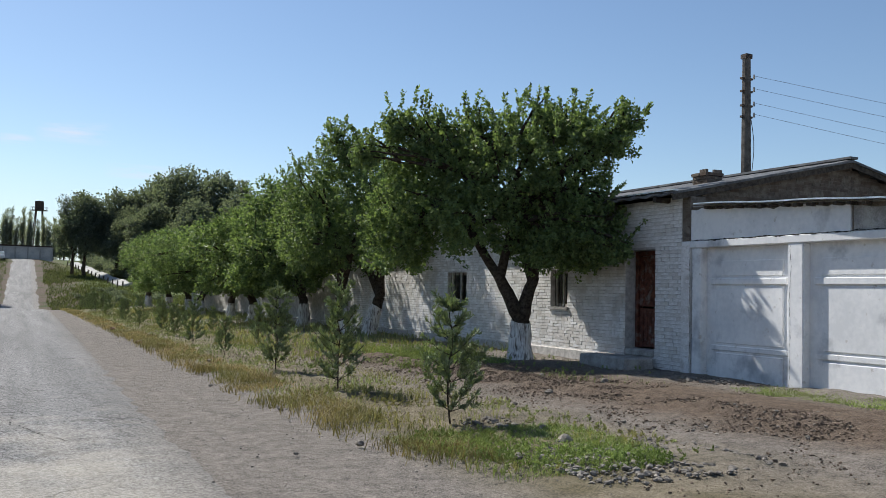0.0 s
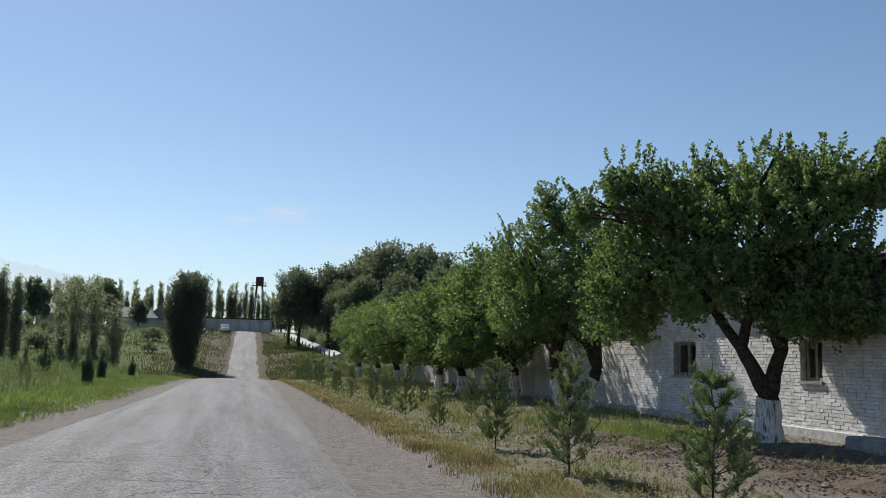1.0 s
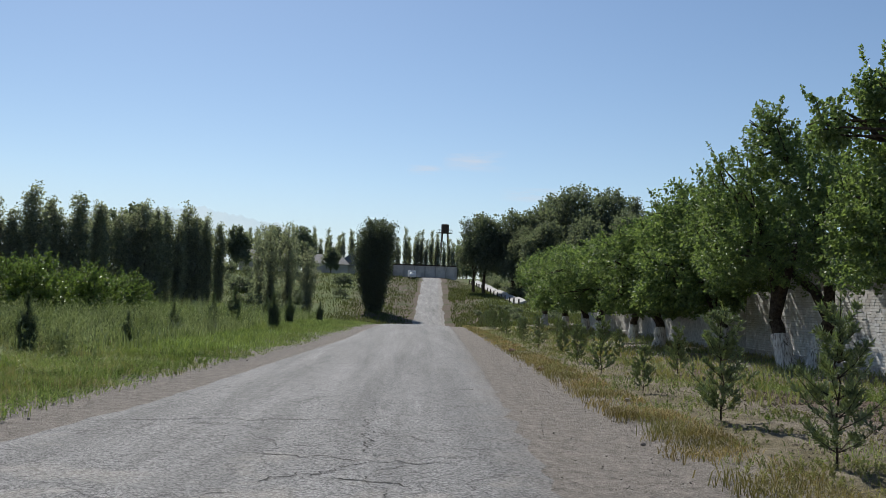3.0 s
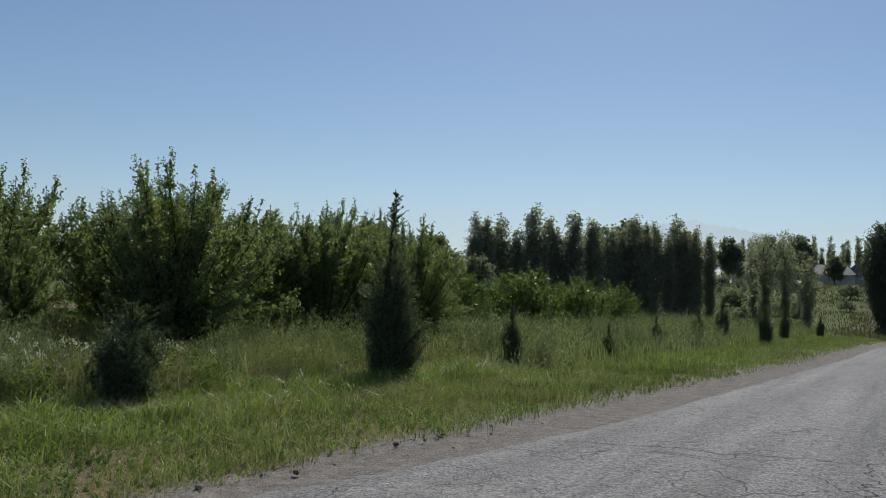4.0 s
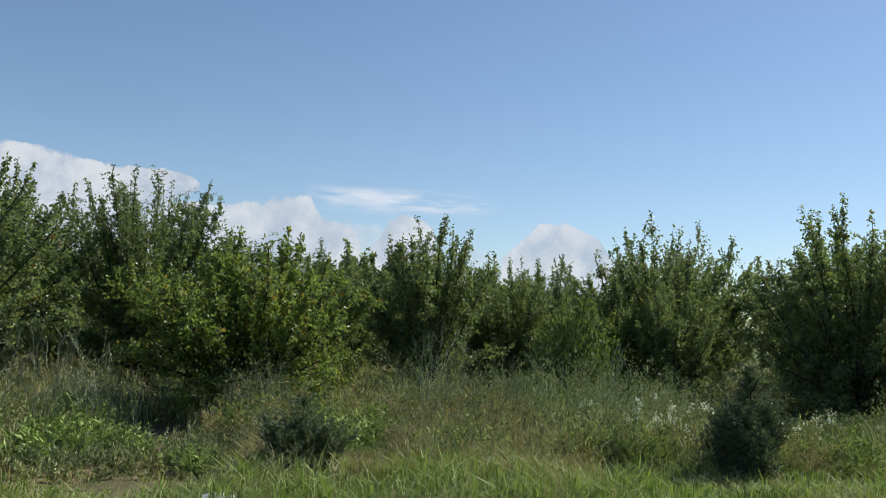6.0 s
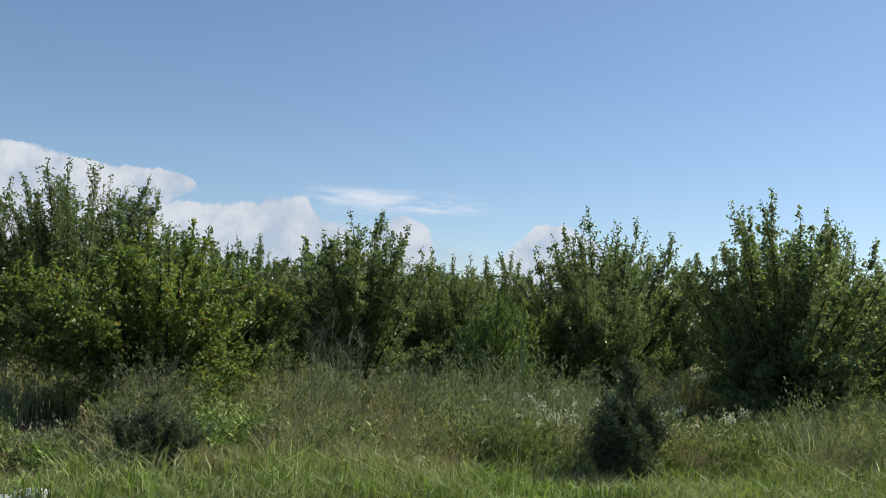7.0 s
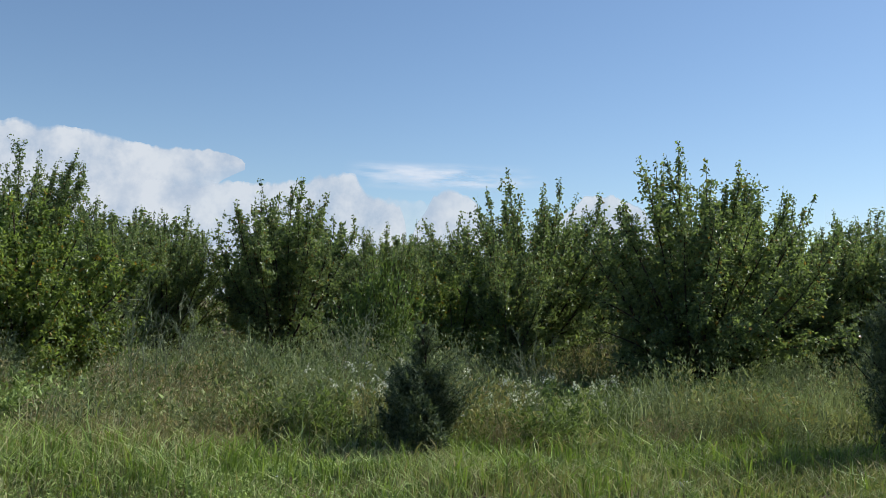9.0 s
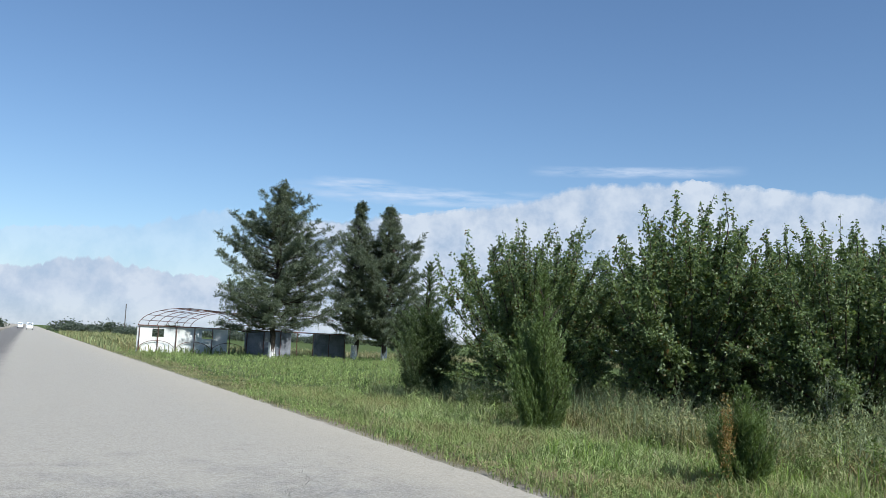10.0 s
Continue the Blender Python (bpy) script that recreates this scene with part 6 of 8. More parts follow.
def spruce(at, h, r, seed, label, sparse, bare):
    rg = np.random.default_rng(seed)
    ob = thing("spruce", at, 0, label, "conifer", SP)
    wood = [limb((0, 0, -0.1), (0, 0, h * 0.98), 0.22, 0.02, rg, 0.005, 10, 8)[1]]
    st, en = [], []
    for k in range(230):
        t = (k + rg.random()) / 230
        z = h * (bare + (0.98 - bare) * t)
        a = rg.random() * 6.283
        d = np.array([math.cos(a), math.sin(a), 0.0])
        clump = noise.noise((d[0] * 1.3 + seed, d[1] * 1.3, z * 0.42))
        L = r * np.interp(t, [0, 0.16, 0.45, 0.62, 0.8, 1.0], [0.8, 1.0, 0.78, 0.52, 0.26, 0.05]) * (0.5 + 0.5 * rg.random()) * (1.0 + 0.75 * clump)
        p0 = np.array([0, 0, z])
        p1 = p0 + d * L + [0, 0, L * (0.22 + 0.5 * t + 0.12 * rg.normal())]
        wood.append(tube(np.stack([p0, (p0 + p1) / 2 - [0, 0, L * 0.1], p1]), [0.04, 0.028, 0.008], 4))
        m = max(4, int(L * sparse))
        q = 0.2 + 0.85 * rg.random(m) ** 0.8
        base = p0 + (p1 - p0) * q[:, None] - np.array([0, 0, 1]) * (L * 0.2 * q * (1 - q))[:, None]
        sd = unit(d * 0.6 + rg.normal(size=(m, 3)) * [0.6, 0.6, 0.4] + [0, 0, 0.25])
        st.append(base)
        en.append(base + sd * (0.3 + 0.5 * rg.random((m, 1))) * (1 - 0.5 * t))
    attach("trunk", smooth(np_mesh("trunk", wood[0][0], [wood[0][1]])), BARK, ob)
    wv, wf = joined(wood[1:])
    tagged(attach("branching", np_mesh("branching", wv, [wf]), BARK, ob), kind="stuff")
    v2, f2 = tube([(0, 0, -0.05), (0, 0, 1.2)], [0.26, 0.235], 10)
    attach("whitewash", np_mesh("whitewash", v2, [f2]), WHITEWASH, ob, "whitewash round the foot of the trunk")
    v, f = shoot_leaves(np.concatenate(st), np.concatenate(en), 18, 0.17, 0.12, rg, out=0.6, droop=0.05, spread=0.05, first=0.0)
    attach("foliage", np_mesh("foliage", v, [f]), NEEDLE_SPRUCE, ob)
    return ob


spruce(on_ground(-16.1, -50), 12.9, 5.9, 71, "broad old grey-green spruce with a whitewashed foot", 9, 0.15)
spruce(on_ground(-23.8, -54), 12.9, 2.9, 72, "slim old spruce with a whitewashed foot", 8, 0.16)
spruce(on_ground(-26.0, -53), 12.6, 4.0, 73, "dark dense spruce with a whitewashed foot", 11, 0.1)


# pine saplings beside the road
PS = "pine saplings planted beside the road"


def pine_sapling(at, h, seed, label="young pine sapling with open whorls of soft needles"):
    rg = np.random.default_rng(seed)
    ob = thing("pine_sapling", at, rg.random() * 360, label, "pine", PS)
    wood = [limb((0, 0, -0.05), (0.02, 0, h * 0.97), 0.014, 0.004, rg, 0.01, 8, 6)[1]]
    st, en = [np.array([[0, 0, h * 0.75]])], [np.array([[0.02, 0, h]])]
    lv = 8
    for k in range(lv):
        z = h * (0.07 + 0.80 * k / lv + 0.04 * rg.random())
        L = h * 0.30 * (0.82 if k == 0 else 1 - 0.085 * k) * (0.8 + 0.4 * rg.random())
        for q in range(4 + int(rg.random() * 2)):
            a = q * 1.37 + k * 0.9 + rg.normal() * 0.3
            p0 = np.array([0, 0, z])
            p1 = p0 + np.array([math.cos(a), math.sin(a), 0.5 + 0.6 * rg.random()]) * L * (0.5 + 0.65 * rg.random())
            bow = (p0 + p1) / 2 - [0, 0, 0.10 * L]
            wood.append(tube(np.stack([p0, bow, p1]), [0.007, 0.005, 0.003], 4))
            st += [(p0 + (bow - p0) * 0.6)[None], bow[None]]
            en += [bow[None], (p1 + unit(p1 - bow) * 0.04)[None]]
            for g in (0.35, 0.6, 0.8):
                if rg.random() < 0.65:
                    b = p0 + (p1 - p0) * g
                    st.append(b[None])
                    en.append((b + unit(unit(p1 - p0) + rg.normal(size=3) * 0.55 + [0, 0, 0.3]) * L * (0.2 + 0.25 * rg.random()))[None])
    attach("trunk", smooth(np_mesh("trunk", wood[0][0], [wood[0][1]])), BARK, ob)
    wv, wf = joined(wood[1:])
    tagged(attach("branching", np_mesh("branching", wv, [wf]), BARK, ob), kind="stuff")
    v, f = shoot_leaves(np.concatenate(st), np.concatenate(en), 36, 0.082, 0.008, rg, out=0.55, droop=-0.2, spread=0.005, first=0.0)
    attach("needles", np_mesh("needles", v, [f]), NEEDLE_PINE, ob)
    return ob


saps = [pine_sapling(on_ground(4.85, 10.3), 1.76, 81), pine_sapling(on_ground(4.72, 14.2), 1.95, 82), pine_sapling(on_ground(4.7, 17.9), 1.82, 83)]
for k in range(13):
    x, y = 4.8 + prng.uniform(-0.2, 0.2) + 0.02 * k, 22.4 + 4.1 * k
    c = copy_thing(saps[k % 3], pose(*on_ground(x, y), 0, 0, 80 * k))
    s = prng.uniform(0.58, 0.8)
    c.scale = (s, s, s)
for k in range(4):
    x, y = 6.6 + prng.uniform(-0.3, 0.3), 26.5 + 6.2 * k
    c = copy_thing(saps[(k + 1) % 3], pose(*on_ground(x, y), 0, 0, 50 * k))
    s = prng.uniform(0.5, 0.7)
    c.scale = (s, s, s)


# ---- grass and weeds ----
def kept_height(x, y):
    """How much of their height the weeds keep: lowered to fit the camera's view of what lies behind."""
    d = ((x + 11.4) / 2.6) ** 2 + ((y - 7.3) / 1.5) ** 2
    e = ((x + 12.3) / 2.3) ** 2 + ((y - 10.1) / 0.6) ** 2
    g = ((x + 14.6) / 2.2) ** 2 + ((y - 19.3) / 2.6) ** 2
    low = 0.55 + 0.45 * np.clip((g - 0.5) / 0.7, 0, 1)
    return low * np.minimum(0.28 + 0.72 * np.clip((d - 0.6) / 0.7, 0, 1), 0.4 + 0.6 * np.clip((e - 0.5) / 0.7, 0, 1))


def blades(n, where, tall, wide, lean, seed, mat, name, label, bend=0.35):
    """Grass blades: two bent triangles each, an island of its own."""
    rg = np.random.default_rng(seed)
    x, y = where(rg, n)
    n = len(x)
    z = height(x, y) - 0.03
    h = tall(x, y) * kept_height(x, y) * (0.5 + 0.65 * rg.random(n)) * np.array([1.0 + 0.7 * noise.noise((p * 0.5, q * 0.5, 4.0)) for p, q in zip(x, y)])
    a = rg.random(n) * 2 * np.pi
    side = np.stack([np.cos(a), np.sin(a), 0 * a], 1)
    d = unit(rg.normal(size=(n, 3)) * [1, 1, 0])
    base = np.stack([x, y, z], 1)
    w = (wide * (0.6 + 0.8 * rg.random(n)))[:, None]
    mid = base + d * (h * lean * 0.35)[:, None] + np.array([0, 0, 1]) * (h * 0.6)[:, None]
    tip = base + d * (h * (lean + bend * rg.random(n)))[:, None] + np.array([0, 0, 1]) * (h * (1 - 0.25 * rg.random(n)))[:, None]
    verts = np.stack([base - side * w, base + side * w, mid + side * w * 0.8, mid - side * w * 0.8, tip], 1).reshape(-1, 3)
    i = np.arange(n)[:, None] * 5
    me = np_mesh(name, verts, [i + [0, 1, 2, 3], i + [3, 2, 4]])
    return tagged(attach(name, me, mat), label, "grass", kind="stuff")


# bare hollows in the weeds: centre and half sizes
HOLLOWS = ((-13.5, 7.6, 1.7, 0.55), (-14.9, 9.9, 1.6, 0.62))


def clumped(x0, x1, y0, y1, scale, cut, seed, near=None):
    """Places in a rectangle, in patches; near thins them with distance from a stretch of the road."""
    def where(rg, n):
        x, y = x0 + (x1 - x0) * rg.random(n * 3), y0 + (y1 - y0) * rg.random(n * 3)
        v = np.array([noise.noise((p * scale, q * scale, seed)) for p, q in zip(x, y)])
        keep = v + rg.normal(size=len(v)) * 0.25 > cut
        if near:
            keep &= rg.random(len(x)) < np.clip(near / (np.hypot(x - 0, np.maximum(0, np.maximum(y - 14, -y))) + 1), 0.02, 1) ** 1.5
        keep &= (x < verge_left(y) + 0.14 * rg.normal(size=len(x)) - 0.05) | (x > verge_right(y) - 0.05 + 0.12 * rg.normal(size=len(x)))
        for hx, hy, hw, hd in HOLLOWS:
            keep &= ((x - hx) / hw) ** 2 + ((y - hy) / hd) ** 2 > 0.5 + 0.8 * rg.random(len(x))
        return x[keep][:n], y[keep][:n]
    return where


# the verge and the strip before the orchard
blades(44000, clumped(-9.5, -4.2, -14, 30, 0.6, -0.2, 1.0, 12), lambda x, y: 0.10 + 0.14 * np.clip((-5.7 - x) / 2.5, 0, 1), 0.007, 0.4, 101, GRASS_GREEN, "grass", "fresh green grass along the verge", 0.6)
blades(26000, clumped(-9.5, -4.2, -14, 30, 0.8, -0.05, 37.0, 12), lambda x, y: 0.13 + 0.2 * np.clip((-5.7 - x) / 2.5, 0, 1), 0.006, 0.45, 126, GRASS_MIX, "grass", "half-dry mixed grass along the verge", 0.7)
blades(5000, clumped(-9.0, -5.6, -10, 24, 1.1, 0.25, 38.0, 12), lambda x, y: 0.34 + 0 * x, 0.0055, 0.3, 127, GRASS_GREEN, "grass", "taller tufts of green grass on the verge", 0.8)
blades(4500, clumped(-9.0, -5.5, -10, 24, 1.0, 0.2, 39.0, 12), lambda x, y: 0.3 + 0 * x, 0.004, 0.3, 128, GRASS_STRAW, "dry_grass", "thin straw stalks among the verge grass", 0.5)
blades(34000, clumped(-9.0, -2.9, 28, 75, 0.5, -0.3, 2.0), lambda x, y: 0.07 + 0.24 * np.clip((verge_left(y) - x) / 1.8, 0, 1), 0.012, 0.25, 102, GRASS_GREEN, "grass", "fresh green grass along the verge")
blades(24000, clumped(-17, -9.3, -14, 32, 0.5, 0.1, 3.0, 14), lambda x, y: 0.30 + 0.25 * np.clip((-8 - x) / 4, 0, 1), 0.0095, 0.4, 103, GRASS_MIX, "weeds", "tall mixed weeds in front of the orchard", 0.6)
blades(10000, clumped(-14, -8.4, -8, 24, 0.9, 0.35, 17.0, 14), lambda x, y: 0.42 + 0 * x, 0.009, 0.3, 117, GRASS_GREEN, "grass", "tufts of long arching green grass", 0.7)
blades(9000, clumped(-15, -10.2, -8, 24, 0.5, 0.1, 5.0, 14), lambda x, y: 0.75 + 0 * x, 0.0065, 0.15, 105, GRASS_GREY, "weeds", "high grey-green weed stalks", 0.2)
blades(4500, clumped(-15, -10.0, -3, 14, 0.45, 0.12, 6.0, 14), lambda x, y: 0.45 + 0 * x, 0.007, 0.35, 106, GRASS_DRY, "dry_grass", "patch of straw-coloured dry grass", 0.5)
blades(24000, clumped(-34, -14, -16, 34, 0.2, -0.3, 7.0), lambda x, y: 0.5 + 0 * x, 0.012, 0.3, 107, GRASS_MIX, "weeds", "weeds under the fruit trees")
blades(12000, clumped(-15.0, -10.3, 8.4, 13.0, 0.6, -0.1, 19.0), lambda x, y: 0.5 + 0 * x, 0.007, 0.35, 119, GRASS_STRAW, "dry_grass", "patch of pale seeding dry grass", 0.5)
blades(6000, clumped(-13.5, -9.4, -4, 24, 0.9, 0.3, 20.0, 14), lambda x, y: 0.5 + 0 * x, 0.0045, 0.25, 120, GRASS_STRAW, "dry_grass", "scattered dry seeding stalks", 0.4)
blades(16000, clumped(-6.3, -5.45, -28, 14, 1.2, -0.2, 32.0), lambda x, y: 0.07 + 0 * x, 0.005, 0.5, 121, GRASS_STRAW, "dry_grass", "fringe of short dry grass along the road edge", 0.6)
blades(16000, clumped(-11.5, -8.6, -8, 26, 0.5, -0.2, 36.0, 14), lambda x, y: 0.24 + 0 * x, 0.008, 0.4, 125, GRASS_GREEN, "grass", "soft green grass round the young junipers", 0.6)
def tufts(x0, x1, y0, y1, count, each, seed, spread=0.09):
    def where(rg, n):
        cx, cy = x0 + (x1 - x0) * rg.random(count), y0 + (y1 - y0) * rg.random(count)
        k = rg.integers(0, count, count * each)
        x, y = cx[k] + rg.normal(size=len(k)) * spread, cy[k] + rg.normal(size=len(k)) * spread
        keep = x < verge_left(y) - 0.5
        return x[keep], y[keep]
    return where


GRASS_LIME = leafy("broad lime grass", (0.10, 0.16, 0.035), (0.30, 0.40, 0.09), 0.35, spec=0.2, rough=0.5)
blades(1, tufts(-10.6, -7.2, 1, 24, 150, 16, 51), lambda x, y: 0.40 + 0 * x, 0.0085, 0.3, 141, GRASS_LIME, "grass", "tufts of broad lime green grass blades", 0.8)
blades(1, tufts(-10.2, -8.2, 10, 24, 110, 20, 52, 0.14), lambda x, y: 0.42 + 0 * x, 0.008, 0.25, 142, GRASS_LIME, "grass", "dense tufts of lime green grass by the junipers", 0.7)
blades(1, tufts(-12.5, -8.6, 2, 22, 70, 5, 53), lambda x, y: 0.62 + 0 * x, 0.009, 0.35, 143, GRASS_LIME, "grass", "long arching reed blades", 0.9)
blades(7000, clumped(-7.6, -5.7, 2.5, 10.5, 1.0, 0.05, 55.0), lambda x, y: 0.12 + 0 * x, 0.0055, 0.5, 144, GRASS_STRAW, "dry_grass", "trodden dry grass at the edge of the verge", 0.6)
blades(6000, clumped(-13.0, -9.6, 9.6, 12.8, 0.8, 0.0, 56.0), lambda x, y: 0.36 + 0 * x, 0.0055, 0.35, 145, GRASS_STRAW, "dry_grass", "seeding straw-coloured grass before the orchard", 0.5)
# the open field beyond the orchard
blades(50000, clumped(-32, -7.5, 26, 80, 0.2, -0.4, 4.0), lambda x, y: 0.8 + 0.3 * np.clip((-9 - x) / 6, 0, 1), 0.013, 0.22, 104, GRASS_GREY, "weeds", "high grey-green weeds on the open field")
blades(26000, clumped(-40, -5.5, -60, -10, 0.2, -0.4, 8.0), lambda x, y: 0.10 + 0.14 * np.clip((-7.0 - x) / 3, 0, 1), 0.011, 0.3, 108, GRASS_GREEN, "grass", "green meadow beside the old road")
# the strip with the saplings, and the yard
blades(9000, clumped(2.9, 4.2, 7.5, 32, 0.9, 0.0, 9.0), lambda x, y: 0.19 + 0 * x, 0.0055, 0.55, 129, GRASS_DRY, "dry_grass", "band of orange dry grass along the road", 0.6)
blades(9000, clumped(3.0, 4.1, 32, 75, 0.9, -0.1, 9.0), lambda x, y: 0.17 + 0 * x, 0.007, 0.5, 109, GRASS_DRY, "dry_grass", "band of orange dry grass along the road", 0.6)
blades(2600, clumped(3.3, 6.4, 7, 26, 0.9, 0.22, 10.0), lambda x, y: 0.15 + 0 * x, 0.0065, 0.5, 130, GRASS_MIX, "weeds", "weeds between the saplings", 0.6)
blades(7000, clumped(3.3, 6.4, 26, 70, 0.7, 0.0, 10.0), lambda x, y: 0.13 + 0 * x, 0.0045, 0.5, 110, GRASS_MIX, "weeds", "weeds between the saplings", 0.6)
blades(9000, clumped(3.6, 6.0, 7.0, 9.6, 0.6, -0.1, 11.0), lambda x, y: 0.10 + 0 * x, 0.0045, 0.4, 111, GRASS_GREEN, "grass", "patch of fresh grass beside the rubble")
blades(4000, clumped(10.3, 11.7, 7.6, 11.2, 0.6, -0.1, 18.0), lambda x, y: 0.10 + 0 * x, 0.005, 0.4, 118, GRASS_GREEN, "grass", "strip of fresh grass below the garages")
blades(7000, clumped(5.0, 11.3, 12, 60, 0.5, 0.3, 15.0), lambda x, y: 0.12 + 0 * x, 0.005, 0.4, 115, GRASS_GREEN, "grass", "patches of green grass in the yard")
blades(14000, clumped(6.0, 11.5, 20, 68, 0.4, -0.1, 12.0), lambda x, y: 0.25 + 0 * x, 0.010, 0.35, 112, GRASS_MIX, "weeds", "weeds below the storehouse wall")
blades(16000, clumped(4.0, 30, 75, 200, 0.06, -0.05, 13.0), lambda x, y: 0.5 + 0 * x, 0.05, 0.3, 113, GRASS_FAR, "weeds", "rough grass on the far bank")
blades(9000, clumped(-13, 0.4, 72, 232, 0.12, -0.25, 33.0), lambda x, y: 0.45 + 0 * x, 0.04, 0.3, 122, GRASS_FAR, "weeds", "rough grass on the bank beside the hill road")
blades(7000, clumped(4.2, 15, 72, 232, 0.12, -0.2, 34.0), lambda x, y: 0.45 + 0 * x, 0.04, 0.3, 123, GRASS_FAR, "weeds", "rough grass on the bank beside the hill road")
blades(24000, clumped(-70, -4, 90, 240, 0.05, -0.1, 14.0), lambda x, y: 0.6 + 0 * x, 0.06, 0.3, 114, GRASS_FAR, "weeds", "rough grass on the far slope")


def weeds(n, where, tall, per, leaf, seed, mat, name, label, wide=0.22, out=0.8, lean=0.25, first=0.05):
    """Leafy weed stalks, each leaf an island of its own."""
    rg = np.random.default_rng(seed)
    x, y = where(rg, n)
    n = len(x)
    base = np.stack([x, y, height(x, y) - 0.02], 1)
    h = tall * kept_height(x, y) * (0.45 + 0.6 * rg.random(n)) * np.array([1.0 + 0.75 * noise.noise((p * 0.45, q * 0.45, 7.0)) for p, q in zip(x, y)])
    ends = base + np.stack([rg.normal(size=n) * lean, rg.normal(size=n) * lean, np.ones(n)], 1) * h[:, None]
    v, f = shoot_leaves(base, ends, per, leaf, wide, rg, out=out, droop=-0.25, spread=0.03 * tall, first=first)
    return tagged(attach(name, np_mesh(name, v, [f]), mat), label, "weeds", kind="stuff")


weeds(5200, clumped(-9.2, -4.4, -12, 30, 0.7, -0.3, 21.0, 12), 0.17, 18, 0.042, 201, GRASS_GREEN, "weeds", "low leafy green weeds on the verge", 0.2)
weeds(3000, clumped(-14, -9.9, -10, 30, 0.5, 0.0, 22.0, 14), 0.75, 22, 0.075, 202, GRASS_MIX, "weeds", "tall leafy weeds before the orchard", 0.14)
weeds(2400, clumped(-16, -10.4, -8, 24, 0.4, 0.12, 23.0, 14), 1.0, 26, 0.06, 203, GRASS_GREY, "weeds", "feathery grey-green weeds before the orchard", 0.12, out=0.55)
weeds(9000, clumped(-32, -7.4, 25, 75, 0.2, -0.3, 24.0), 1.1, 12, 0.11, 204, GRASS_GREY, "weeds", "dense grey-green weeds on the open field", 0.15, out=0.6)
weeds(4500, clumped(-34, -13, -14, 34, 0.2, -0.3, 25.0), 0.8, 14, 0.10, 205, GRASS_MIX, "weeds", "dense weeds under the fruit trees", 0.18)
weeds(3400, clumped(3.5, 6.4, 7, 60, 0.9, 0.12, 26.0), 0.13, 14, 0.035, 206, GRASS_MIX, "weeds", "low weeds along the row of saplings", 0.25)
weeds(700, clumped(5.0, 11.4, 13, 60, 0.5, 0.3, 27.0), 0.12, 12, 0.045, 207, GRASS_GREEN, "weeds", "small green weeds on the bare yard", 0.25)
weeds(700, clumped(3.8, 5.8, 7.0, 9.4, 0.6, -0.1, 30.0), 0.13, 14, 0.035, 210, GRASS_GREEN, "weeds", "fresh green weeds beside the rubble", 0.25)
blades(5000, clumped(7.0, 9.8, 16.8, 23, 0.6, 0.0, 44.0), lambda x, y: 0.16 + 0 * x, 0.006, 0.4, 131, GRASS_GREEN, "grass", "green grass behind the ridge of dug earth")
weeds(700, clumped(7.0, 9.8, 16.8, 23, 0.6, 0.05, 44.0), 0.2, 16, 0.04, 224, GRASS_GREEN, "weeds", "green weeds behind the ridge of dug earth", 0.25)
weeds(2600, clumped(-17.5, -11.6, 12.6, 25, 0.35, -0.2, 31.0), 1.05, 24, 0.07, 211, GRASS_GREY, "weeds", "dense belt of feathery grey-green weeds below the fruit trees", 0.09, out=0.55)
weeds(150, clumped(-13.6, -11.4, 13.6, 18.6, 0.9, 0.22, 28.0), 1.0, 22, 0.034, 208, FLOWER_WHITE, "flowers", "white flower heads among the weeds", 0.5, first=0.93)
weeds(2600, clumped(-30, -6.0, -58, -12, 0.2, -0.3, 29.0), 0.35, 14, 0.09, 209, GRASS_GREEN, "weeds", "low green crop beside the old road", 0.25)
blades(9000, clumped(-16, -5.6, -190, -55, 0.05, -0.4, 16.0), lambda x, y: 0.8 + 0 * x, 0.05, 0.25, 116, GRASS_MIX, "weeds", "tall weeds along the far road")


def weed_plant(at, h, r, seed, shoots, per, leaf, wide, mat, label, group, out=0.6, splay=0.5):
    """A bushy weed: many leafy stalks from one foot."""
    rg = np.random.default_rng(seed)
    ob = thing("weed_plant", at, 0, label, "weed", group)
    a = rg.random(shoots) * 2 * np.pi
    q = r * np.sqrt(rg.random(shoots))
    ends = np.stack([np.cos(a) * q, np.sin(a) * q, h * (0.55 + 0.5 * rg.random(shoots)) * (1 - splay * 0.6 * (q / r) ** 2)], 1)
    starts = np.stack([np.cos(a) * q * 0.15, np.sin(a) * q * 0.15, np.full(shoots, -0.03)], 1)
    wv, wf = joined([tube(np.stack([p, p * [0.6, 0.6, 1] + (e - p) * [0.25, 0.25, 0.6], e]), [0.004, 0.003, 0.001], 3) for p, e in zip(starts, ends)])
    tagged(attach("stalk", np_mesh("stalk", wv, [wf]), mat, ob), kind="stuff")
    v, f = shoot_leaves(starts, ends, per, leaf, wide, rg, out=out, droop=-0.1, spread=leaf * 0.35, first=0.1)
    attach("leaves", np_mesh("leaves", v, [f]), mat, ob)
    return ob


STALK_GREY = plain("pale dry stalk", (0.15, 0.17, 0.10), (0.28, 0.30, 0.19), 9, 0.9, 0.1, 0.3, 0.002)


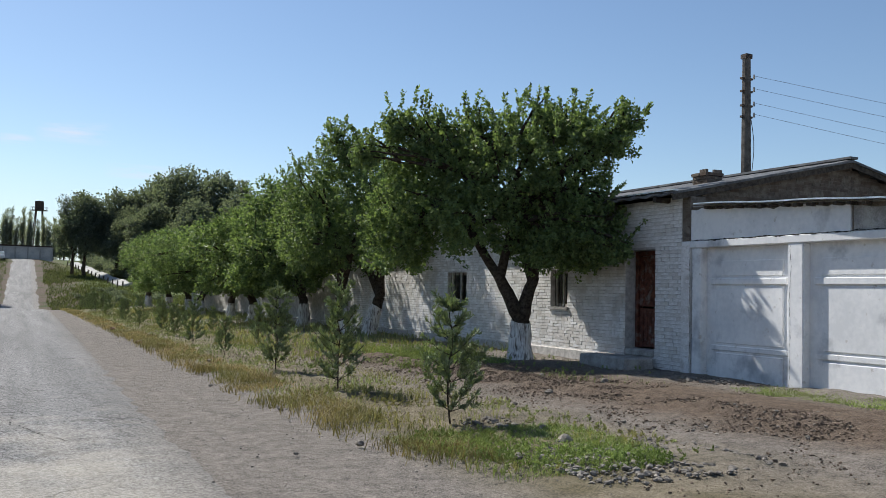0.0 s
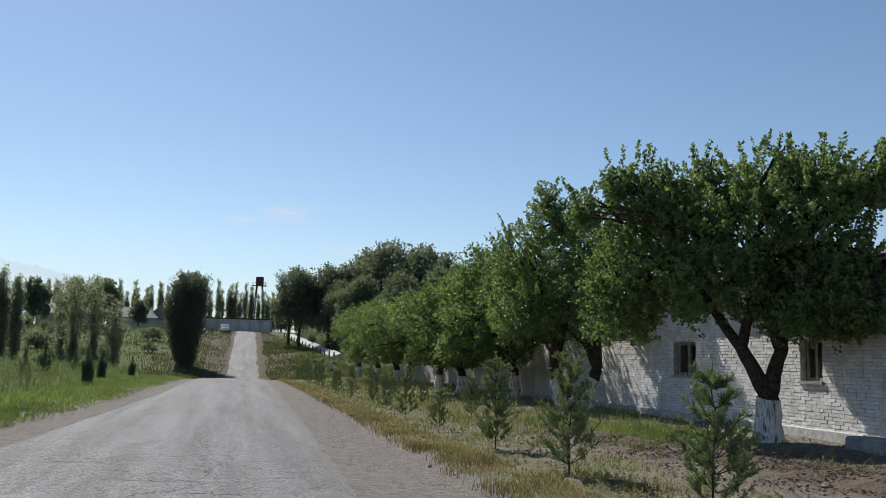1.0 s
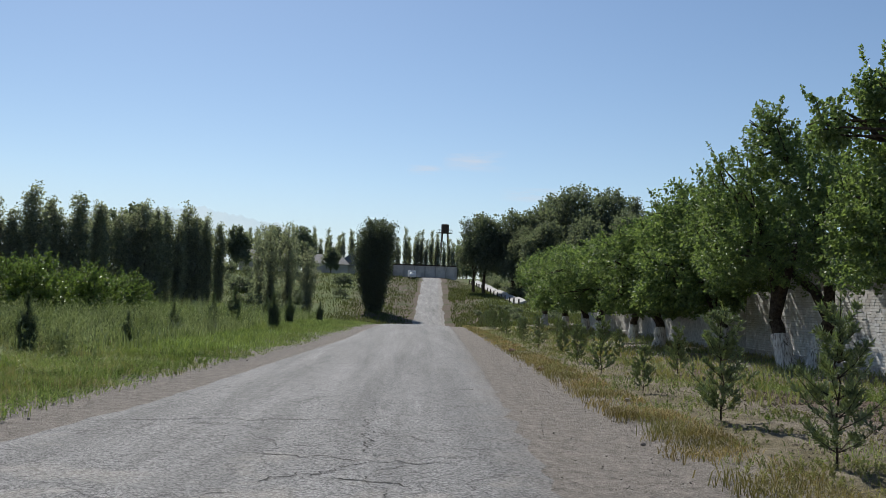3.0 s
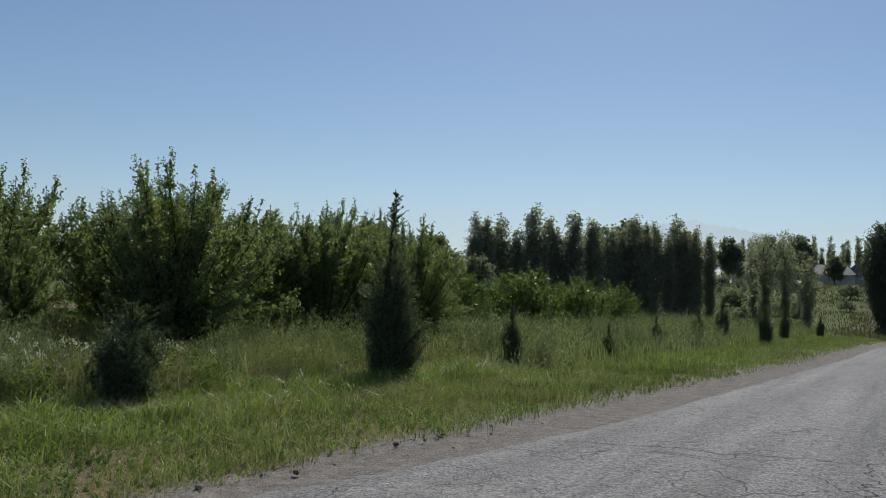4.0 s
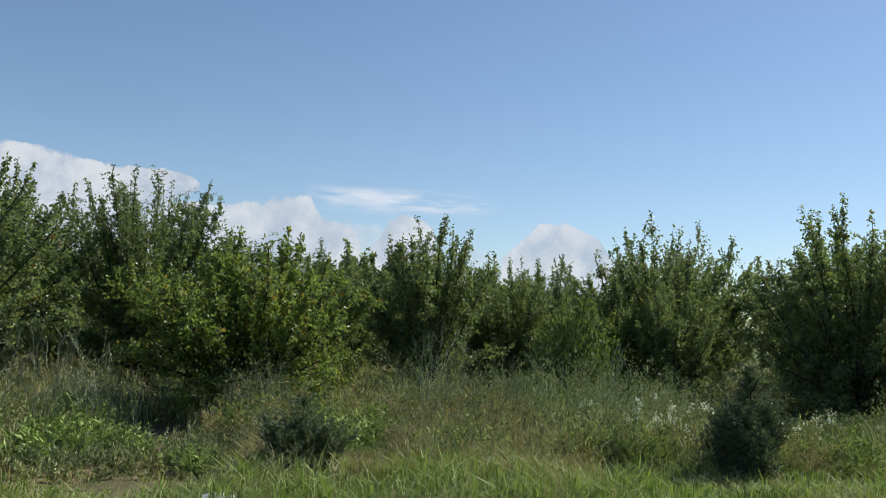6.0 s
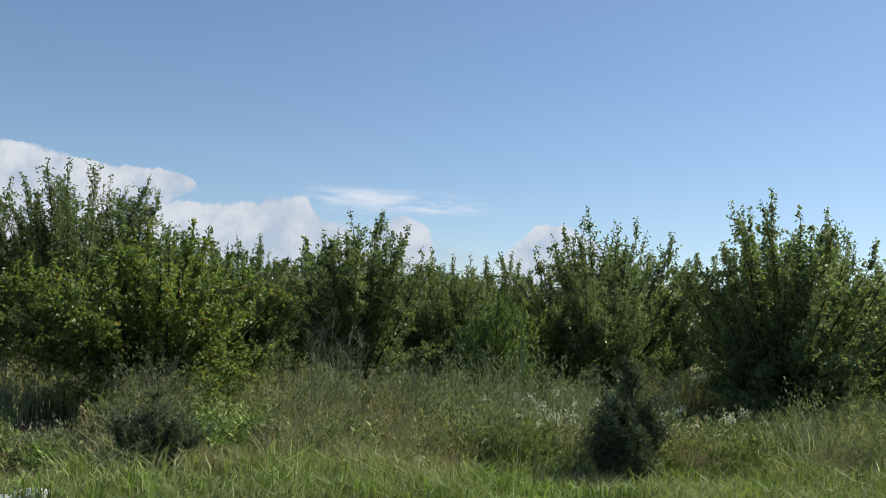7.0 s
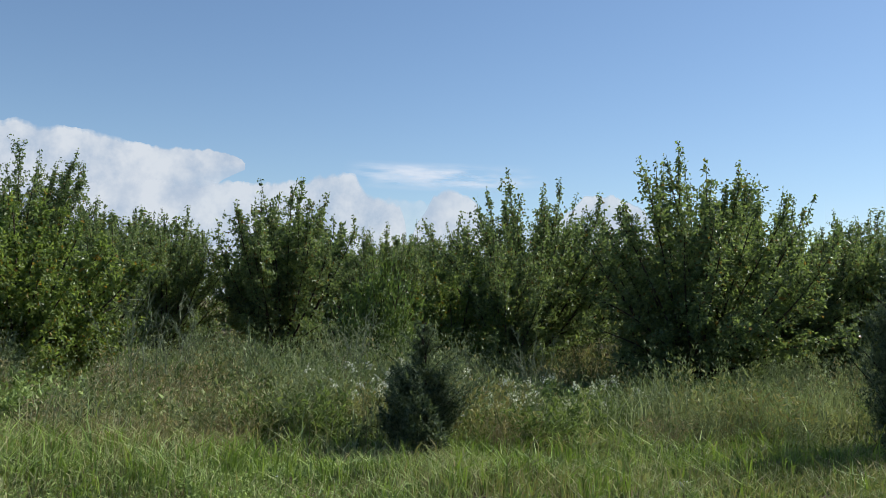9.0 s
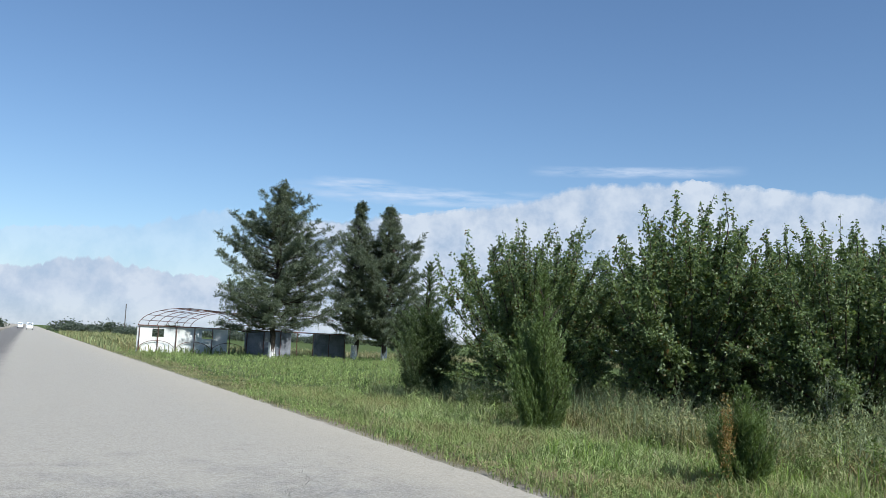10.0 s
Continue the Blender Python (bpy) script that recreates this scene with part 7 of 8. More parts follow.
def branching_weed(at, h, seed):
    """A bare candelabra of thin stalks, forking twice."""
    rg = np.random.default_rng(seed)
    ob = thing("dry_weed", at, 0, "tall bare branching weed with thin grey-green stalks", "weed", "bare branching weeds")
    twigs = []
    for k in range(7):
        a = k * 0.9 + rg.normal() * 0.3
        lean = np.array([math.cos(a), math.sin(a), 0]) * h * (0.1 + 0.25 * rg.random())
        path, tb = limb((0, 0, -0.03), lean + [0, 0, h * (0.75 + 0.3 * rg.random())], 0.007, 0.003, rg, 0.05, 8, 4)
        attach("stalk", np_mesh("stalk", tb[0], [tb[1]]), STALK_GREY, ob)
        for q in range(3, 8):
            for _ in range(2):
                d = unit(unit(path[7] - path[3]) + unit(rg.normal(size=3)) * 0.75)
                e = path[q] + d * h * (0.10 + 0.12 * rg.random())
                twigs.append(tube(np.stack([path[q], (path[q] + e) / 2 - [0, 0, 0.01], e]), [0.004, 0.0035, 0.002], 3))
                e2 = (path[q] + e) / 2 + unit(d + rg.normal(size=3) * 0.6) * h * 0.09
                twigs.append(tube(np.stack([(path[q] + e) / 2, e2]), [0.003, 0.002], 3))
    v, f = joined(twigs)
    tagged(attach("branching", np_mesh("branching", v, [f]), STALK_GREY, ob), kind="stuff")
    return ob


bare = [branching_weed(on_ground(-12.8, 11.3), 1.75, 451), branching_weed(on_ground(-12.8, 6.1), 1.6, 452)]
for k, (x, y, s) in enumerate(((-13.0, 5.5, 0.95), (-12.7, 6.7, 0.8), (-13.1, 11.9, 0.9), (-13.2, 12.9, 0.75), (-13.3, 4.7, 0.9), (-12.9, 17.0, 0.8), (-13.2, 14.4, 0.85), (-13.0, 2.6, 0.9))):
    c = copy_thing(bare[k % 2], pose(*on_ground(x, y), 0, 0, 75 * k))
    c.scale = (s, s, s)

WP = "bushy weeds before the orchard"
plants = [weed_plant(on_ground(-11.4, 11.6), 0.9, 0.5, 401, 50, 34, 0.034, 0.11, LEAF_WORMWOOD, "feathery grey-green weed bush in the long grass", WP),
          weed_plant(on_ground(-10.9, 13.0), 0.7, 0.45, 402, 36, 20, 0.065, 0.2, LEAF_DOCK, "dark green leafy weed bush in the long grass", WP),
          weed_plant(on_ground(-11.0, 10.6), 0.75, 0.4, 403, 40, 12, 0.045, 0.16, LEAF_STRAW, "withered straw-brown weed bush in the long grass", WP, splay=0.8),
          weed_plant(on_ground(-9.9, 16.6), 0.45, 0.45, 404, 40, 14, 0.075, 0.16, GRASS_GREEN, "low fresh green weed clump in the grass", WP, splay=0.9)]
weeds(1900, clumped(-15.5, -10.3, 8.2, 13.0, 0.6, -0.05, 41.0), 0.75, 22, 0.04, 221, LEAF_STRAW, "weeds", "withered brown feathery stalks before the orchard", 0.12, out=0.5, lean=0.18)
weeds(700, clumped(-14.5, -9.6, -6, 5, 0.6, 0.1, 42.0), 0.8, 24, 0.024, 222, LEAF_STRAW, "weeds", "scattered withered brown stalks in the weeds", 0.12, out=0.5, lean=0.18)
weeds(650, clumped(-16.5, -11.5, -6, 24, 0.5, 0.05, 43.0), 1.4, 34, 0.042, 223, LEAF_WORMWOOD, "weeds", "tall thin grey-green stalks against the fruit trees", 0.1, out=0.4, lean=0.1)
wrng = random.Random(12)
for k in range(200):
    x, y = wrng.uniform(-15.5, -9.9), wrng.uniform(-7, 25)
    if any(abs(x - hx) < hw and abs(y - hy) < hd + 0.3 for hx, hy, hw, hd in HOLLOWS):
        y += 2.2
    kind = wrng.choice((0, 0, 1, 1, 2, 3, 3)) if kept_height(x, y) > 0.9 else 3
    c = copy_thing(plants[kind], pose(*on_ground(x, y), 0, 0, wrng.uniform(0, 360)))
    s = wrng.uniform(0.6, 1.1) * (1.0 + 0.45 * min(1.0, max(0.0, (-10.5 - x) / 2)))
    c.scale = (s * wrng.uniform(0.9, 1.4), s * wrng.uniform(0.9, 1.4), s)
for k in range(90):
    x, y = wrng.uniform(-30, -7.6), wrng.uniform(25, 72)
    kind = wrng.choice((0, 0, 1, 1, 3))
    c = copy_thing(plants[kind], pose(*on_ground(x, y), 0, 0, wrng.uniform(0, 360)))
    s = wrng.uniform(0.9, 2.0)
    c.scale = (s * 1.3, s * 1.3, s)
    tagged(c, category="weed", group="bushy weeds on the open field")

weed_plant(on_ground(-8.15, 5.1), 0.28, 0.35, 410, 16, 22, 0.05, 0.14, GOLD_TWIG, "withered golden conifer sprig lying in the grass", "withered sprigs", splay=1.2)
weed_plant(on_ground(-7.06, 6.29), 0.16, 0.4, 411, 14, 22, 0.05, 0.14, GOLD_TWIG, "withered golden conifer sprig lying in the grass", "withered sprigs", splay=1.2)
blades(16000, clumped(-30, -5.4, -56, -10, 0.35, 0.0, 40.0), lambda x, y: 0.2 + 0 * x, 0.010, 0.35, 132, GRASS_MIX, "grass", "rough mixed grass beside the old road")
blades(15000, clumped(-7.0, -5.3, -46, 3, 0.7, -0.1, 46.0), lambda x, y: 0.03 + 0.09 * np.clip((verge_left(y) - x) / 1.2, 0, 1), 0.009, 0.6, 134, GRASS_STRAW, "dry_grass", "dusty straw-coloured margin of the old road", 0.7)
blades(9000, clumped(-7.6, -5.3, -75, -12, 0.5, -0.1, 45.0), lambda x, y: 0.1 + 0 * x, 0.012, 0.5, 133, GRASS_STRAW, "dry_grass", "dry fringe along the old road", 0.6)
blades(8000, clumped(-75, -17, -78, -58, 0.1, -0.5, 35.0), lambda x, y: 0.6 + 0 * x, 0.03, 0.3, 124, GRASS_STRAW, "dry_grass", "strip of ripe straw field behind the spruces")


# ---- far things ----
WALL_FAR = plain("grey far wall", (0.36, 0.35, 0.33), (0.52, 0.50, 0.47), 0.6, 0.9, 0.1, 0.3, 0.02)
far_wall = thing("far_wall", (0, 0, 0), 0, "long low grey concrete wall at the top of the road", "wall")
zt = ground_z(3, 238)
for k in range(6):
    boxed("wall_panel", (-6.5 + k * 2.75, -3.79 + k * 2.75, 238, 238.4, zt - 0.4, zt + 3.0), WALL_FAR, far_wall)
for k in range(7):
    boxed("pier", (-6.62 + k * 2.75, -6.3 + k * 2.75, 237.75, 237.995, zt - 0.4, zt + 2.99), CONCRETE, far_wall)
boxed("coping", (-6.7, 10.1, 237.8, 238.6, zt + 3.0, zt + 3.3), STEEL_DARK, far_wall)
tower = thing("water_tower", on_ground(9.26, 327), 0, "dark cylindrical water tank on a steel lattice stand", "water tower")
v, f = tube([(0, 0, 17.1), (0, 0, 17.11), (0, 0, 20.0), (0, 0, 20.01), (0, 0, 20.25)], [0.02, 1.4, 1.4, 1.2, 0.1], 18)
attach("tank", np_mesh("tank", v, [f]), STEEL_DARK, tower)
v, f = tube([(0, 0, 16.85), (0, 0, 16.86), (0, 0, 17.0), (0, 0, 17.01)], [0.02, 2.7, 2.7, 0.02], 18)
attach("platform", np_mesh("platform", v, [f]), STEEL_DARK, tower)
v, f = tube([(math.cos(q) * 2.6, math.sin(q) * 2.6, 18.0) for q in np.linspace(0, 6.283, 25)], np.full(25, 0.05), 4)
attach("railing", np_mesh("railing", v, [f]), STEEL_DARK, tower)
for q in range(10):
    a = q * math.pi / 5
    v, f = tube([(math.cos(a) * 2.6, math.sin(a) * 2.6, 17.0), (math.cos(a) * 2.6, math.sin(a) * 2.6, 18.0)], [0.04, 0.04], 4)
    attach("railing_post", np_mesh("railing_post", v, [f]), STEEL_DARK, tower)
for q in range(4):
    a = q * math.pi / 2 + 0.6
    v, f = tube([(math.cos(a) * 3.0, math.sin(a) * 3.0, -0.5), (math.cos(a) * 1.35, math.sin(a) * 1.35, 16.9)], [0.24, 0.18], 6)
    attach("leg", np_mesh("leg", v, [f]), STEEL_DARK, tower)
    a2 = a + math.pi / 2
    for z0, z1 in ((0.5, 6.5), (6.5, 12)):
        r0, r1 = 3.0 - 1.65 * z0 / 16.9, 3.0 - 1.65 * z1 / 16.9
        v, f = tube([(math.cos(a) * r0, math.sin(a) * r0, z0), (math.cos(a2) * r1, math.sin(a2) * r1, z1)], [0.07, 0.07], 4)
        attach("brace", np_mesh("brace", v, [f]), STEEL_DARK, tower)

HOUSE_WALL = plain("far house wall", (0.35, 0.33, 0.30), (0.5, 0.48, 0.45), 0.5, 0.9, 0.1, 0.2, 0.02)


def far_house(at, w, d, h, rise, turn, label):
    ob = thing("house", at, turn, label, "house", "houses on the hill")
    boxed("wall", (-w / 2, w / 2, -d / 2, d / 2, -1, h), HOUSE_WALL, ob)
    bm = bmesh.new()
    o = 0.5
    vs = [bm.verts.new(p) for p in ((-w / 2 - o, -d / 2 - o, h - 0.1), (w / 2 + o, -d / 2 - o, h - 0.1), (w / 2 + o, d / 2 + o, h - 0.1), (-w / 2 - o, d / 2 + o, h - 0.1), (-w / 2 + d * 0.2, 0, h + rise), (w / 2 - d * 0.2, 0, h + rise))]
    for fc in ((0, 1, 5, 4), (1, 2, 5), (2, 3, 4, 5), (3, 0, 4), (3, 2, 1, 0)):
        bm.faces.new([vs[q] for q in fc])
    part("roof", bm, ROOFING, ob, "grey hipped roof")
    for q in range(3):
        boxed("window", (-w / 2 + 1.2 + q * w / 3.2, -w / 2 + 2.4 + q * w / 3.2, -d / 2 - 0.03, -d / 2 + 0.1, 1.2, 2.6), GLASS, ob)


far_house(on_ground(-28.5, 285), 12, 9, 3.2, 3.0, 10, "far house with a grey hipped roof behind trees")
far_house(on_ground(-20.5, 288), 10, 9, 2.8, 4.2, 80, "far house with a steep grey roof behind trees")
far_house(on_ground(-46, 272), 14, 9, 3.4, 3.0, 5, "far long house half hidden by trees")
boxed_shed = thing("shed", on_ground(-9.5, 232), 0, "low brown roadside shed at the top of the road", "shed")
boxed("wall", (-2.5, 2.5, -2, 2, -0.3, 2.4), plain("brown boards", (0.10, 0.07, 0.05), (0.18, 0.13, 0.1), 2), boxed_shed)
boxed("roof", (-2.8, 2.8, -2.3, 2.3, 2.4, 2.6), ROOFING, boxed_shed)

CAR_WHITE, nt, bs = material("white car paint", 0.3, 0.5)
bs.inputs["Base Color"].default_value = (0.75, 0.75, 0.74, 1)
TYRE = plain("tyre rubber", (0.015, 0.015, 0.015), (0.035, 0.035, 0.035), 20)


def van(at, turn, label):
    ob = thing("van", at, turn, label, "van", "far vehicles")
    bm = bmesh.new()
    prof = [(-2.3, 0.35), (2.2, 0.35), (2.3, 1.0), (1.75, 1.15), (1.2, 1.95), (-2.2, 2.0), (-2.35, 1.0)]
    rings = [[bm.verts.new((x, y, z)) for x, z in prof] for y in (-0.85, 0.85)]
    bm.faces.new(rings[0])
    bm.faces.new(rings[1][::-1])
    for k in range(len(prof)):
        bm.faces.new((rings[0][k], rings[1][k], rings[1][(k + 1) % 7], rings[0][(k + 1) % 7]))
    bmesh.ops.recalc_face_normals(bm, faces=bm.faces[:])
    part("body", bevelled(bm, 0.08), CAR_WHITE, ob)
    boxed("windscreen", (1.28, 1.72, -0.7, 0.7, 1.2, 1.8), GLASS, ob)
    for x in (-1.5, 1.5):
        for y in (-0.82, 0.82):
            v, f = tube([(x, y - 0.12, 0.33), (x, y - 0.119, 0.33), (x, y + 0.119, 0.33), (x, y + 0.12, 0.33)], [0.02, 0.33, 0.33, 0.02], 14)
            attach("wheel", np_mesh("wheel", v, [f]), TYRE, ob)


van(on_ground(-1.5, 228, 0.03), -84, "small white van parked by the far wall")
van((-0.6, -262, 0.06), 90, "white van far away on the road")
van((2.2, -330, 0.06), 90, "white minibus far away on the road")

# pale concrete channel on the bank
chan = thing("concrete_channel", (0, 0, 0), 0, "pale sloping concrete lining of a channel down the bank", "channel")
LINING = plain("pale channel concrete", (0.27, 0.265, 0.255), (0.44, 0.43, 0.41), 1)
for k in range(13):
    y0, y1 = 156 + k * 6.0, 161.9 + k * 6.0
    x0, x1 = 16.9 - (y0 - 160) * 0.047, 16.9 - (y1 - 160) * 0.047
    wide = 1.7 + 0.3 * math.sin(k * 1.7)
    bm = bmesh.new()
    ring = []
    for x, y in ((x0, y0), (x1, y1)):
        z = ground_z(x, y)
        ring.append([bm.verts.new(p) for p in ((x, y, z + 0.16), (x + wide, y, z + 0.75), (x + wide, y, z + 0.4), (x, y, z - 0.3))])
    for a in range(4):
        b = (a + 1) % 4
        bm.faces.new((ring[0][a], ring[0][b], ring[1][b], ring[1][a]))
    bm.faces.new(ring[0])
    bm.faces.new(ring[1][::-1])
    bmesh.ops.recalc_face_normals(bm, faces=bm.faces[:])
    part("slab", bm, LINING, chan)
fence = thing("fence", (0, 0, 0), 0, "row of short weathered posts along the channel", "fence")
for k in range(16):
    y = 150 + k * 5.2
    x = 16.2 - (y - 160) * 0.047
    z = ground_z(x, y)
    boxed("post", (x - 0.11, x + 0.11, y - 0.11, y + 0.11, z - 0.2, z + 1.05), WOOD_DARK, fence)

# ---- the ruined greenhouse ----
HOOP = plain("rusted hoop steel", (0.07, 0.035, 0.028), (0.17, 0.085, 0.06), 6, 0.8)
green = thing("ruined_greenhouse", (0, 0, 0), 0, "ruined greenhouse with white block walls and bare rusted hoops", "greenhouse")
YW = -56.5
BLOCK_WHITE = plain("white painted block", (0.62, 0.61, 0.56), (0.76, 0.75, 0.70), 0.8)
# the blue-grey shade on these walls is put into the block colour
BLOCK_SHADED = plain("block greyed for shade", (0.15, 0.155, 0.17), (0.26, 0.265, 0.285), 1.5)
for x0, x1, mat, holes in ((-14.2, -7.45, BLOCK_WHITE, [(-13.14, -12.23), (-9.41, -8.54)]), (-19.3, -15.6, BLOCK_SHADED, []), (-23.9, -21.2, BLOCK_SHADED, [])):
    bm = bmesh.new()
    x = x0
    for a, b in holes:
        box(bm, x, a, YW - 0.2, YW, -0.2, 1.95)
        box(bm, a, b, YW - 0.2, YW, -0.2, 1.17)
        box(bm, a, b, YW - 0.2, YW, 1.78, 1.95)
        x = b
    box(bm, x, x1, YW - 0.2, YW, -0.2, 1.95)
    bmesh.ops.remove_doubles(bm, verts=bm.verts[:], dist=0.0005)
    bmesh.ops.recalc_face_normals(bm, faces=bm.faces[:])
    part("wall", bm, mat, green, "white block wall with two small openings" if mat is BLOCK_WHITE else "block wall with blue-grey shade in its colour")
for xc, half, rows in ((-11.2, 3.7, 7), (-19.6, 3.6, 4)):
    for k in range(rows):
        y = YW - 0.25 - k * 1.3
        path = [(xc - k * 0.85 + half * math.cos(q), y, 1.95 + 1.5 * math.sin(q)) for q in np.linspace(0, math.pi, 17)]
        v, f = tube(path, np.full(17, 0.024), 5)
        attach("hoop", np_mesh("hoop", v, [f]), HOOP, green)
    for q in (0.02, 0.3, 0.6, 0.95, 1.3, 1.57, 1.85, 2.2, 2.55, 2.85, 3.12):
        p = (xc + half * math.cos(q), 1.95 + 1.5 * math.sin(q))
        v, f = tube([(p[0], YW - 0.2, p[1]), (p[0] - (rows - 1) * 0.85, YW - 0.3 - (rows - 1) * 1.3, p[1])], [0.025, 0.025], 5)
        attach("purlin", np_mesh("purlin", v, [f]), HOOP, green)
for k in range(13):
    x = -7.6 - k * 1.35
    v, f = tube([(x, YW + 0.12, -0.1), (x, YW + 0.12, 2.0)], [0.035, 0.035], 5)
    attach("post", np_mesh("post", v, [f]), HOOP, green)
v, f = tube([(-7.5, YW + 0.12, 2.0), (-24, YW + 0.12, 2.0)], [0.045, 0.045], 5)
attach("eave_rail", np_mesh("eave_rail", v, [f]), HOOP, green)
for xc in (-8.9, -11.6, -14.3):
    path = [(xc + 1.35 * math.cos(q), YW + 0.16, 0.15 + 0.75 * math.sin(q)) for q in np.linspace(0, math.pi, 13)]
    v, f = tube(path, np.full(13, 0.022), 5)
    attach("front_bow", np_mesh("front_bow", v, [f]), HOOP, green)
post = thing("field_post", on_ground(-19, -190), 0, "thin distant pole standing in the field", "pole")
v, f = tube([(0, 0, -0.2), (0, 0, 7.0)], [0.12, 0.09], 6)
attach("shaft", np_mesh("shaft", v, [f]), POLE_GREY, post)

# ---- stones and litter ----
STONE = plain("field stone", (0.14, 0.122, 0.102), (0.29, 0.262, 0.225), 15)
BRICK_RED = plain("broken brick", (0.13, 0.075, 0.06), (0.25, 0.145, 0.11), 14)


def rock(name, at, size, seed, mat, label, group, squash=0.65):
    rg = random.Random(seed)
    bm = bmesh.new()
    bmesh.ops.create_icosphere(bm, subdivisions=2, radius=1.0)
    for v in bm.verts:
        k = 1 + 0.35 * noise.noise(v.co * 1.3 + Vector((seed * 3.1, 0, 0)))
        v.co = Vector((v.co.x * k * size, v.co.y * k * size * (0.7 + 0.3 * rg.random()), v.co.z * k * size * squash))
    me = bpy.data.meshes.new(name)
    bm.to_mesh(me)
    bm.free()
    me.materials.append(mat)
    ob = new(name, me)
    ob.matrix_basis = pose(at[0], at[1], at[2] + size * squash * 0.55, 0, 0, rg.random() * 360)
    return tagged(ob, label, "stone", group)


for k, (x, y, s, red) in enumerate(((-5.45, 11.6, 0.035, 0), (-5.2, 12.6, 0.04, 1), (-5.35, 14.6, 0.04, 1), (-5.3, 15.6, 0.03, 0), (-4.9, 27.9, 0.06, 0), (-4.7, 29.5, 0.05, 0), (3.2, 12.3, 0.05, 0), (3.9, 20.6, 0.06, 0), (3.3, 27.5, 0.09, 1), (3.45, 36.0, 0.12, 1), (3.2, 9.2, 0.05, 0), (5.3, 8.4, 0.10, 0), (5.6, 9.3, 0.06, 0), (6.4, 11.3, 0.05, 0), (2.4, 8.9, 0.03, 0), (2.9, 15.5, 0.04, 0), (7.5, 12.1, 0.07, 0), (9.1, 12.8, 0.08, 0), (8.7, 14.2, 0.06, 0))):
    rock("stone", on_ground(x, y), s, k + 1, BRICK_RED if red else STONE, "broken brick lying at the road edge" if red else "small grey stone on the dusty ground", "loose stones")
PLASTIC, nt, bs = material("thin white plastic", 0.4, 0.5)
bs.inputs["Base Color"].default_value = (0.42, 0.44, 0.44, 1)
for k, (x, y, s) in enumerate(((-8.6, 8.35, 0.2), (-8.45, 8.15, 0.15), (-8.58, 13.17, 0.09), (-8.22, 17.1, 0.09))):
    bag = rock("plastic_bag", on_ground(x, y), s, 77 + k, PLASTIC, "crumpled white plastic bag in the grass", "litter", 0.42)
    tagged(bag, category="litter")


def rubble(n, where, small, large, seed, mat, name, label, rough=0.16):
    """Loose clods and gravel, each a small uneven lump."""
    rg = np.random.default_rng(seed)
    x, y = where(rg, n)
    n = len(x)
    bm = bmesh.new()
    if rough < 0.15:
        bmesh.ops.create_icosphere(bm, subdivisions=1, radius=1.0)
    else:
        bmesh.ops.create_cube(bm, size=1.5)
    base = np.array([tuple(q.co) for q in bm.verts]) * [1.0, 0.75, 0.6]
    count = len(base)
    tri = np.array([[q.index for q in fc.verts] for fc in bm.faces])
    bm.free()
    size = small + (large - small) * rg.random(n) ** 3
    v = base[None] * (0.85 + 0.3 * rg.random((n, count, 1))) + rg.normal(size=(n, count, 3)) * rough
    a = rg.random(n) * 6.283
    c, s = np.cos(a)[:, None], np.sin(a)[:, None]
    v = np.stack([v[..., 0] * c - v[..., 1] * s, v[..., 0] * s + v[..., 1] * c, v[..., 2]], -1) * size[:, None, None]
    ridge = np.exp(-(((x - (8.3 - 0.1 * (y - 12))) / 0.55) ** 2)) * np.clip((24 - y) / 5, 0, 1) * np.clip((y - 5) / 3, 0, 1)
    v += np.stack([x, y, height(x, y) + ridge * 0.065 + size * 0.15], 1)[:, None]
    f = (tri[None] + np.arange(n)[:, None, None] * count).reshape(-1, tri.shape[1])
    return tagged(attach(name, np_mesh(name, v.reshape(-1, 3), [f]), mat), label, "gravel", kind="stuff")


